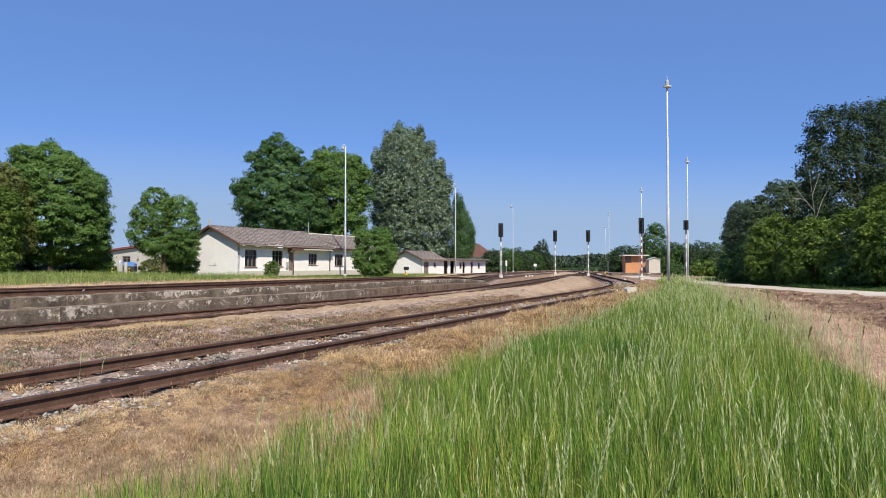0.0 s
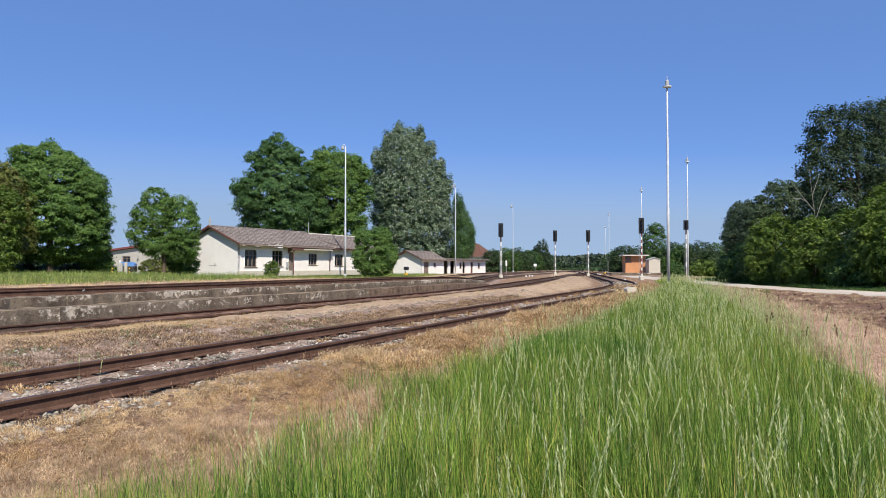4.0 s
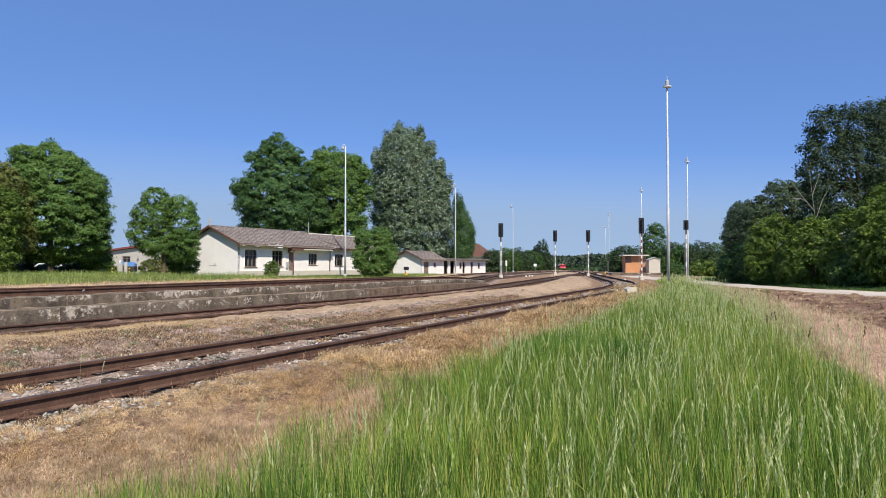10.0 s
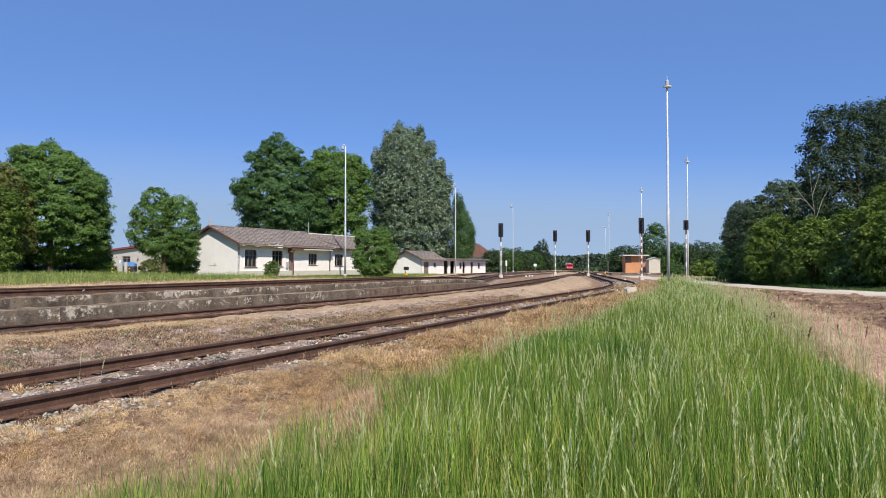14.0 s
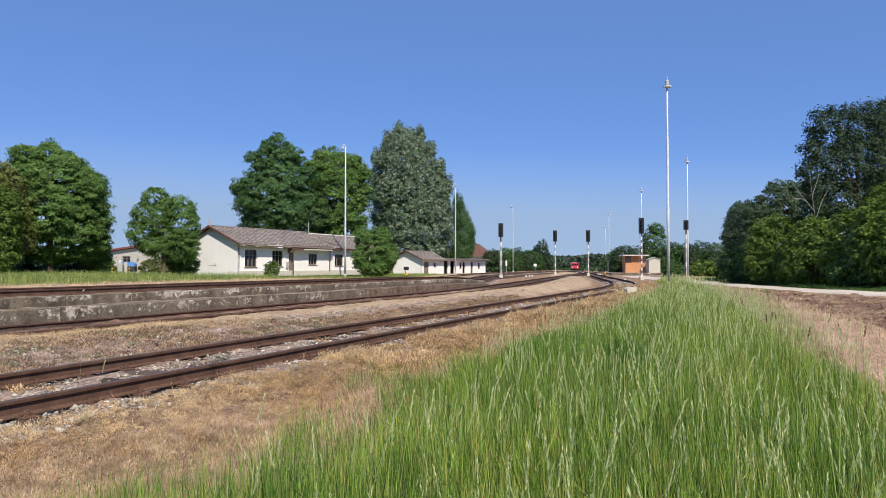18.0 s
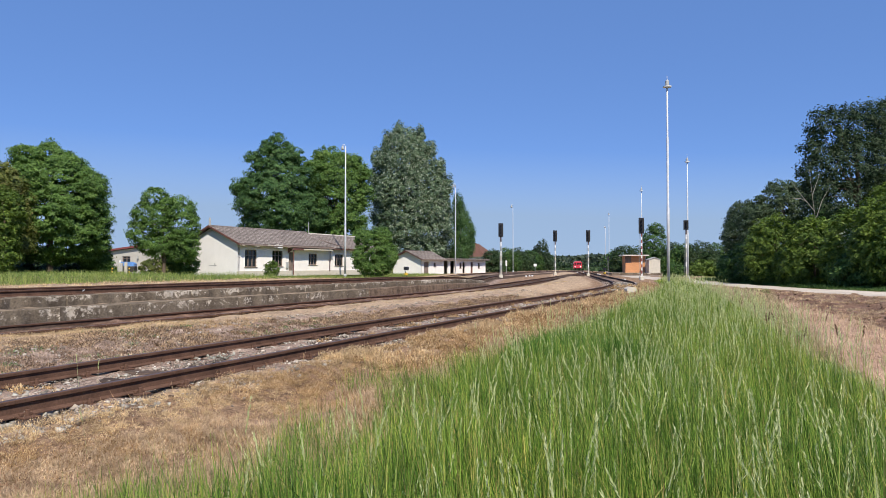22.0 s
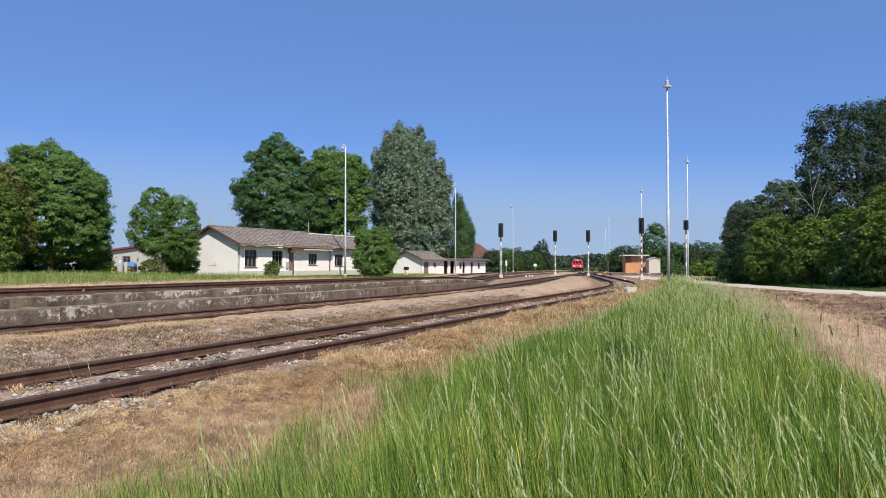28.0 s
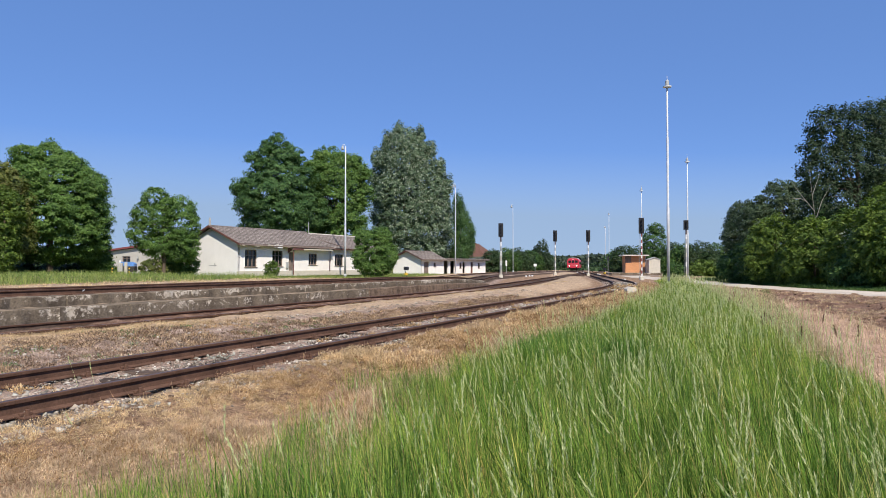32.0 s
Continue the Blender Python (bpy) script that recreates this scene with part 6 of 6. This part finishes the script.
def cushions(name, s, p, r, h, k, wide, mat, label, cat="weeds", long=6.0):
    """Low dead weeds: cushions of many short sprigs that point up and outwards."""
    n = len(s)
    X, Y = s * SN - p * CS, s * CS + p * SN
    c = np.repeat(np.stack([X, Y, ground_z(X, Y) - 0.01], 1), k, 0)
    r, h, wide = (np.repeat(np.broadcast_to(v, (n,)), k)[:, None] for v in (r, h, wide))
    d = rng.normal(size=(n * k, 3))
    d[:, 2] = np.abs(d[:, 2])
    d /= np.linalg.norm(d, axis=1, keepdims=True)
    b = c + d * np.concatenate([r, r, h], 1) * rng.random((n * k, 1)) ** 0.45 * 0.85
    q = d * 0.7 + rng.normal(size=d.shape) * 0.5 + np.array([0, 0, 0.45])
    q /= np.linalg.norm(q, axis=1, keepdims=True)
    side = np.cross(q, rng.normal(size=d.shape))
    side *= wide * rng.uniform(0.3, 0.65, wide.shape) / (np.linalg.norm(side, axis=1, keepdims=True) + 1e-9)
    P = np.stack([b + side, b - side, b + q * wide * rng.uniform(0.43, 1.0, wide.shape) * long], 1)
    return tagged(new(name, sheet(name, P, [(0, 1, 2)], [M[mat]])), label, cat, kind="stuff")


def dry_weeds():
    # beside the siding: golden along the rail, brown in the middle, pinkish towards the meadow
    for n, s0, s1, r0, k, w0 in ((3900, 2, 9, 0.07, 78, 0.0047), (2100, 8.5, 18, 0.10, 50, 0.0102), (1500, 17, 34, 0.15, 38, 0.018), (500, 33, 52, 0.2, 36, 0.03)):
        s, p = scatter(n, s0, s1, lambda q: p_siding(q) - 1.0, lambda q: left_edge(q) - 0.35, 1.15)
        across = (p_siding(s) - 1.0 - p) / (p_siding(s) - 0.6 - left_edge(s)) + 0.22 * np.sin(s * 1.3 + p) + 0.38 * (1 - ramp(s, 3.0, 4.6)) + rng.normal(0, 0.14, n)
        tone = patchy(s, p, 2.3, 1) * 0.55 + patchy(s, p, 5.1, 4) * 0.45
        r = r0 * rng.uniform(0.6, 1.5, n)
        h = r * (0.55 + 1.0 * tone) * np.where(tone < 0.3, 0.5, 1.0)
        for mat, lo, hi, what in (("goldstraw", -9, 0.30 if s0 < 8 else 0.12, "golden dead weeds along the rail"), ("brownstraw", 0.30 if s0 < 8 else 0.12, 0.76, "brown dead weeds beside the siding"), ("pinkstraw", 0.76, 9, "fluffy pinkish dead grass beside the meadow")):
            m = (across >= lo) & (across < hi) & ((tone > 0.3) | (rng.random(n) < 0.25))
            cushions("dry_weeds", s[m], p[m], r[m], h[m], k, w0, mat, what)
    n = 1100
    s, p = scatter(n, 2.4, 5.2, lambda q: 4.6 + 0 * q, lambda q: left_edge(q) - 0.2, 1.0)
    r = rng.uniform(0.05, 0.11, n)
    cushions("dry_weeds", s, p, r, r * 1.1, 60, 0.0055, "pinkstraw", "fluffy pinkish dead grass beside the meadow", long=8.0)
    n = 4500
    s, p = scatter(n, 2, 40, lambda q: p_siding(q) - 1.0, lambda q: left_edge(q) - 0.5, 1.6)
    plant("dry_stems", s, p, rng.uniform(0.06, 0.24, n), rng.uniform(0.003, 0.007, n) * (1 + s / 20), rng.uniform(0.3, 1.0, n), "straw", "dead tan stems beside the siding", 1)
    n = 9000
    s, p = scatter(n, 2, 10, lambda q: left_edge(q) - 0.3, lambda q: left_edge(q) + 0.75, 1.2)
    keep = rng.random(n) < ramp(patchy(s, p, 3.3, 2) - 0.45 * ramp(p - left_edge(s), -0.1, 0.75), 0.1, 0.5)
    s, p = s[keep], p[keep]
    plant("edge_grass", s, p, rng.uniform(0.1, 0.42, len(s)), rng.uniform(0.003, 0.006, len(s)), rng.uniform(0.05, 0.5, len(s)), "meadow", "thin yellow-green grass straggling into the dead weeds", 2)
    n = 15000
    s, p = scatter(n, 2, 16, lambda q: left_edge(q) + 0.7, lambda q: left_edge(q) - 0.4, 1.2)
    plant("dead_grass", s, p, rng.uniform(0.06, 0.26, n), rng.uniform(0.004, 0.008, n), rng.uniform(0.3, 1.0, n), "pinkstraw", "pinkish dead grass at the edge of the meadow", 1)
    # over the disused track
    for n, s0, s1, k, w0 in ((1500, 4, 12, 46, 0.007), (260, 11, 24, 34, 0.007), (200, 22, 52, 30, 0.012)):
        s, p = scatter(n, s0, s1, lambda q: p_siding(q) + 3.5, lambda q: np.minimum(p_siding(q) + 5.5, p_second(q) + 0.45), 1.2)
        r = rng.uniform(0.08, 0.2, n)
        cushions("yellow_weeds", s, p, r, r * rng.uniform(0.35, 0.75, n) * (1 - 0.5 * ramp(s, 28, 50)), k, w0, "goldstraw", "low pale yellow weeds over the disused track", long=3.2)
    # thin growth between the tracks
    for n, mat, seed, what in ((1500, "drab", 3, "drab dead weeds between the tracks"), (330, "brownstraw", 4, "dead brown weeds between the tracks"), (650, "pinkstraw", 5, "pale dead weeds between the tracks"), (130, "weed", 8, "sparse green weeds between the tracks")):
        s, p = scatter(n * 2, 4, 29, lambda q: p_siding(q) + 1.1, lambda q: p_siding(q) + np.where(q > 13, 2.8, 3.9), 1.3)
        m = (patchy(s, p, 1.1, seed) > 0.38) & ((s < 15) | (seed < 8))
        s, p = s[m], p[m]
        r = rng.uniform(0.08, 0.34, len(s))
        cushions("track_weeds", s, p, r, 0.015 + r * 0.2, 38, 0.0092 * (1 + s / 18), mat, what, long=4.0)
    s, p = scatter(330, 3, 50, lambda q: p_siding(q) - 0.62, lambda q: p_siding(q) + 0.62, 1.4)
    m = patchy(s, p, 1.9, 7) > 0.5
    s, p = s[m], p[m]
    r = rng.uniform(0.05, 0.13, len(s))
    cushions("track_weeds", s, p, r, r * 0.6, 50, 0.009 * (1 + s / 16), "brownstraw", "dead weeds between the rails")
    n = 26000
    s, p = scatter(n, 4, 55, lambda q: right_edge(q) + 0.2, lambda q: right_edge(q) - 2.6, 1.3)
    plant("dead_grass", s, p, rng.uniform(0.05, 0.30, n) * (1 - 0.6 * ramp(-p, 2.2, 5)), rng.uniform(0.005, 0.012, n), rng.uniform(0.2, 0.9, n), "pinkstraw", "pinkish dead grass towards the dirt road", 1)
    n = 1500
    s = rng.uniform(8, 80, n)
    p = p_third(s) + rng.uniform(1.6, 9.5, n)
    cushions("dry_verge", s, p, rng.uniform(0.1, 0.4, n), 0.05, 22, 0.018, "goldstraw", "dry yellow verge behind the upper track")
    n = 1100
    s = along(n, 6, 55, 1.2)
    p = right_edge(s) - 2.2 - 7.0 * rng.random(n)
    X, Y = s * SN - p * CS, s * CS + p * SN
    m = (X < road_x(Y) - 1.6) & (patchy(s, p, 0.8, 2) > 0.35)
    cushions("soil_litter", s[m], p[m], rng.uniform(0.06, 0.25, m.sum()), 0.06, 40, 0.022, "pinkstraw", "dead stalks in tufts on the bare soil")


dry_weeds()


# ---- seeding stalks that sway in the wind, in tufts ----
def stalk_tuft(seed, n, h0, h1, spread, segs=4):
    r = np.random.default_rng(seed)
    base = np.stack([r.normal(0, spread, n), r.normal(0, spread, n), np.full(n, -0.05)], 1)
    h, lean, turn = r.uniform(h0, h1, n), r.uniform(0.02, 0.24, n), 1.8 + r.normal(0, 1.8, n)
    P, Q = blades(base, h, np.full(n, 0.0042), lean, turn, 0.75, segs)
    tip, below = P[:, 2 * segs], (P[:, 2 * segs - 2] + P[:, 2 * segs - 1]) / 2
    return (P, Q), (tip, below)


def tufts():
    kinds = []
    for k in range(6):
        (P, Q), (tip, below) = stalk_tuft(50 + k, 5, 0.62, 0.95, 0.13)
        st = sheet("stalks", P, Q, [M["stalk"]], True)
        H, HQ = head_cards(tip, below, np.random.default_rng(90 + k), 30, 1.0 + 0.07 * k)
        kinds.append((st, sheet("seed_heads", H, HQ, [M["seed"]])))
    n = 165
    s, p = scatter(n, 2.2, 24, lambda q: left_edge(q) - 0.4 - 0.55 * (1 - ramp(q, 4, 9)), right_edge, 1.25)
    for k in range(n):
        x, y = float(s[k] * SN - p[k] * CS), float(s[k] * CS + p[k] * SN)
        if math.hypot(x, y) < 1.9:
            continue
        ob = thing("grass_tuft", pose(x, y, gz(x, y), 0, 0, random.uniform(-40, 40)), "tuft of tall seeding grass bending in the wind", "grass tuft", "seeding grass tufts")
        st, hd = random.choice(kinds)
        tagged(part("foliage", st, None, ob), kind="stuff")
        tagged(part("plume", hd, None, ob, "pale feathery seed heads"), kind="stuff")
        SWAY.append((ob, x, y, random.uniform(0.9, 1.3)))


tufts()


def dry_stalks():
    """Single pale stalks by the siding, each nodding in the wind."""
    (P, Q), (tip, below) = stalk_tuft(77, 1, 0.40, 0.46, 0.0)
    st = sheet("stalk", P, Q, [M["seed"]], True)
    H, HQ = head_cards(tip, below, np.random.default_rng(5), 24)
    hd = sheet("seed_head", H, HQ, [M["seed"]])
    for x, y, rz in ((-3.45, 7.1, -120), (-3.9, 7.6, -60), (1.6, 13.5, 30), (3.2, 25.0, 10), (4.8, 27.0, -30), (-0.9, 8.5, 80), (-2.6, 5.2, 20), (1.9, 16.5, -80)):
        ob = thing("dry_stalk", pose(x, y, gz(x, y), 0, 0, rz), "single pale seeding stalk beside the siding", "grass stalk", "stalks by the siding")
        part("stalk", st, None, ob)
        tagged(part("seed_head", hd, None, ob), kind="stuff")
        SWAY.append((ob, x, y, 1.6))


dry_stalks()


def arching_blade():
    """A broad dark leaf that bows over the meadow and nods in the gusts."""
    x, y = 2.85, 10.9
    ob = thing("arching_blade", pose(x, y, gz(x, y)), "dark broad grass leaf bowed over the meadow", "grass leaf")
    V, F = [], []
    for j in range(9):
        u = j / 8
        c = Vector((0.42 * u ** 1.6, 0.02 * u, 0.80 * math.sin(u * 2.0) - 0.05 * u ** 3))
        w = 0.018 * (1 - u ** 3) + 0.001
        V += [c + Vector((0, -w, 0.003)), c + Vector((0.004, 0, -0.002)), c + Vector((0, w, 0.003))]
        if j:
            F += [(3 * j - 3, 3 * j - 2, 3 * j + 1, 3 * j), (3 * j - 2, 3 * j - 1, 3 * j + 2, 3 * j + 1)]
    part("leaf", mesh_of("leaf", V, F, [M["shrub2"]], smooth=True), None, ob)
    SWAY.append((ob, x, y, 1.4))


arching_blade()


def dock_stalks():
    """Dark seeding stalks along the meadow's edge towards the dirt road."""
    (P, Q), (tip, below) = stalk_tuft(88, 1, 0.62, 0.7, 0.0)
    st = sheet("stalk", P, Q, [M["dock"]], True)
    H, HQ = head_cards(tip, below, np.random.default_rng(8), 34, 2.6)
    hd = sheet("seed_head", H, HQ, [M["dock"]])
    r = random.Random(14)
    for k in range(15):
        q = r.uniform(9, 27)
        m = float(right_edge(q)) + r.uniform(-0.9, 0.7)
        x, y = q * SN - m * CS, q * CS + m * SN
        ob = thing("dock_stalk", pose(x, y, gz(x, y), 0, 0, r.uniform(0, 360)), "dark brown seeding stalk at the edge of the meadow", "weed stalk", "stalks along the meadow")
        part("stalk", st, None, ob)
        tagged(part("seed_head", hd, None, ob), kind="stuff")
        SWAY.append((ob, x, y, r.uniform(0.5, 0.9)))


dock_stalks()


# ---- train: a red single-car railbus ----
def railbus():
    ob = thing("railbus", Matrix(), "red railbus with lit headlights coming along the track", "train")
    L, w = 14.0, 1.5
    prof = [(-1.42, 0.75), (1.42, 0.75), (1.52, 1.0), (1.52, 2.55), (1.40, 2.95), (1.0, 3.3), (-1.0, 3.3), (-1.40, 2.95), (-1.52, 2.55), (-1.52, 1.0)]
    body = part("body", Geo().prism(prof, -L, 0, "x"), M["trainred"], ob, "red painted car body")
    part("roof", Geo().prism([(-1.25, 3.14), (1.25, 3.14), (0.9, 3.42), (0, 3.5), (-0.9, 3.42)], -L + 0.15, -0.12, "x"), M["grey"], ob)
    part("buffer_beam", Geo().box(-0.05, 0.12, -1.3, 1.3, 0.78, 1.08, 0.03), M["trainred"], ob)
    part("front_band", Geo().box(0.0, 0.012, -1.45, 1.45, 1.5, 1.58), M["pale"], ob)
    ws = part("windscreen", Geo().box(-0.02, 0.02, -1.2, 1.2, 2.1, 2.75, 0.01), M["glass"], ob, "dark front window")
    for q in (-0.45, 0.45):
        part("window_pillar", Geo().box(0.0, 0.04, q - 0.09, q + 0.09, 2.1, 2.75), M["trainred"], ws)
    for q in (-1, 1):
        part("headlight", Geo().tube([(0.0, q * 0.95, 1.30), (0.06, q * 0.95, 1.30)], [0.13, 0.12], 12), M["headlight"], ob, "bright headlight")
        part("buffer", Geo().tube([(0.1, q * 0.88, 0.95), (0.5, q * 0.88, 0.95), (0.52, q * 0.88, 0.95)], [0.09, 0.09, 0.22], 12), M["underframe"], ob)
        for k in range(7):
            x1 = -1.9 - k * 1.65
            part("side_window", Geo().box(x1 - 1.2, x1, q * 1.525 - 0.012, q * 1.525 + 0.012, 1.75, 2.5), M["glass"], body)
        for dx in (-0.9, -13.1):
            part("door", Geo().box(dx - 0.4, dx + 0.4, q * 1.53 - 0.012, q * 1.53 + 0.012, 0.8, 2.55), M["trainred"], body)
    part("top_light", Geo().tube([(0.0, 0, 3.05), (0.05, 0, 3.05)], [0.07, 0.06], 12), M["headlight"], ob)
    part("underframe", Geo().box(-13.5, -0.4, -1.15, 1.15, 0.45, 0.76, 0.03), M["underframe"], ob)
    for dx in (-2.8, -11.2):
        wh = part("axle", Geo().tube([(dx, -0.78, 0.42), (dx, 0.78, 0.42)], [0.07, 0.07], 8), M["underframe"], ob)
        for q in (-1, 1):
            part("wheel", Geo().tube([(dx, q * 0.70, 0.42), (dx, q * 0.83, 0.42)], [0.46, 0.42], 18), M["underframe"], wh)
    return ob


TRAIN = railbus()


# ---- cars on the lane behind the trees ----
def car(label, paint, length=4.2, h=1.5, van=False):
    ob = thing("van" if van else "car", Matrix(), label, "van" if van else "car")
    w = 0.88
    if van:
        side = [(-length / 2, 0.35), (length / 2, 0.35), (length / 2, 0.95), (length / 2 - 0.7, 1.2), (length / 2 - 1.2, h), (-length / 2 + 0.05, h), (-length / 2, h - 0.1)]
    else:
        side = [(-length / 2, 0.35), (length / 2, 0.35), (length / 2 - 0.03, 0.72), (length / 2 - 1.0, 0.92), (length / 2 - 1.75, h), (-length / 2 + 0.9, h), (-length / 2 + 0.12, 0.98), (-length / 2, 0.85)]
    body = part("body", Geo().prism(side, -w, w, "y"), M[paint], ob)
    x1, x0, zt = length / 2 - (1.3 if van else 1.85), -length / 2 + (2.2 if van else 0.95), h - 0.12
    for q in (-1, 1):
        part("side_window", Geo().prism([(x0 - 0.35, 0.98), (x1 + 0.45, 0.98), (x1, zt), (x0, zt)], q * w - 0.012, q * w + 0.012, "y"), M["glass"], body)
        for dx in (-length / 2 + 0.8, length / 2 - 0.85):
            wh = part("wheel", Geo().tube([(dx, q * (w - 0.16), 0.32), (dx, q * (w + 0.02), 0.32)], [0.32, 0.32], 16), M["tyre"], ob)
            part("rim", Geo().tube([(dx, q * (w + 0.021), 0.32), (dx, q * (w + 0.03), 0.32)], [0.2, 0.18], 12), M["grey"], wh)
        part("headlamp", Geo().box(length / 2 - 0.06, length / 2 + 0.01, q * 0.62 - 0.16, q * 0.62 + 0.16, 0.62, 0.78, 0.02), M["glass"], body)
    return ob


CAR = car("small white hatchback on the lane", "white")
VAN = car("tall white delivery van on the lane", "white", 5.4, 2.3, True)


def motions():
    # the railbus: distance of its front along the line
    runs = [(0.0, 470.0), (3.5, 440.0), (8.0, 400.0), (9.0, 388.0), (10.0, 376.0), (13.0, 344.0), (15.5, 318.0), (18.0, 294.0), (20.5, 271.0), (23.0, 250.0), (25.5, 231.0), (28.0, 212.0), (30.0, 197.0), (32.0, 183.0)]
    rows = []
    for t, s in runs:
        a, b = W(s, float(p_main(s)), -0.02 + float(dip(s))), W(s + 12, float(p_main(s + 12)), -0.02 + float(dip(s + 12)))
        rows.append((t, Matrix.Translation(a) @ pose(0, 0, 0, 0, 0, math.degrees(math.atan2(a.y - b.y, a.x - b.x)))))
    walk(TRAIN, rows)
    # vehicles: up the lane to the gate beside the maple, and back again
    def drive(ob, legs):
        walk(ob, [(t, pose(x, y, gz(x, y) + 0.04, 0, 0, 0)) for t, x, y in legs])
    drive(CAR, [(0.0, -88.0, 83.2), (5.0, -50.0, 82.6), (6.0, -45.0, 82.2), (7.0, -41.6, 82.2), (7.6, -40.4, 82.2), (8.6, -40.2, 82.2), (9.2, -42.0, 82.2), (10.0, -45.4, 82.2), (11.0, -48.6, 82.4), (12.0, -54.0, 82.6), (14.0, -75.0, 83.2), (32.0, -300.0, 84.5)])
    drive(VAN, [(0.0, -330.0, 84.5), (16.0, -130.0, 84.0), (22.5, -53.5, 82.6), (23.5, -49.0, 82.4), (24.5, -45.5, 82.2), (25.5, -43.0, 82.2), (27.4, -41.0, 82.2), (28.4, -40.8, 82.2), (28.9, -41.6, 82.2), (29.6, -43.4, 82.2), (30.0, -45.0, 82.2), (30.5, -47.6, 82.4), (31.0, -51.2, 82.4), (32.0, -58.0, 82.6)])
    # grass: calm, with light airs at first; strong gusts bow it over from the 22nd second on
    calm = [0.0, 3.0, 5.5, 7.0, 9.0, 12.0, 16.0, 19.0, 21.0, 22.2, 23.2, 24.5, 26.0, 28.0, 29.0, 30.0, 31.0, 32.0]
    blow = [0.16, 0.14, 0.40, 0.30, 0.10, 0.08, 0.06, 0.08, 0.25, 0.38, 0.80, 1.0, 0.85, 1.0, 0.75, 0.50, 0.75, 0.85]
    for k, (ob, x, y, size) in enumerate(SWAY):
        rz = math.degrees(ob.matrix_basis.to_euler().z)
        rows, t, ph = [], 0.0, x * 0.8 - y * 0.55
        while t <= 32.01:
            gust = float(np.interp(t + 0.12 * ph, calm, blow))
            a = -(19.0 * gust - 3.0) * size - 3.0 * math.sin(2.4 * t + ph * 1.7 + k) * (0.45 + 0.7 * gust)
            b = 2.0 * math.sin(1.9 * t + ph + 1.3 * k) * (0.6 + gust)
            rows.append((t, Matrix.Translation((x, y, gz(x, y))) @ Euler((radians(b), radians(a), 0)).to_matrix().to_4x4() @ pose(0, 0, 0, 0, 0, rz)))
            t += 0.8
        walk(ob, rows)


motions()
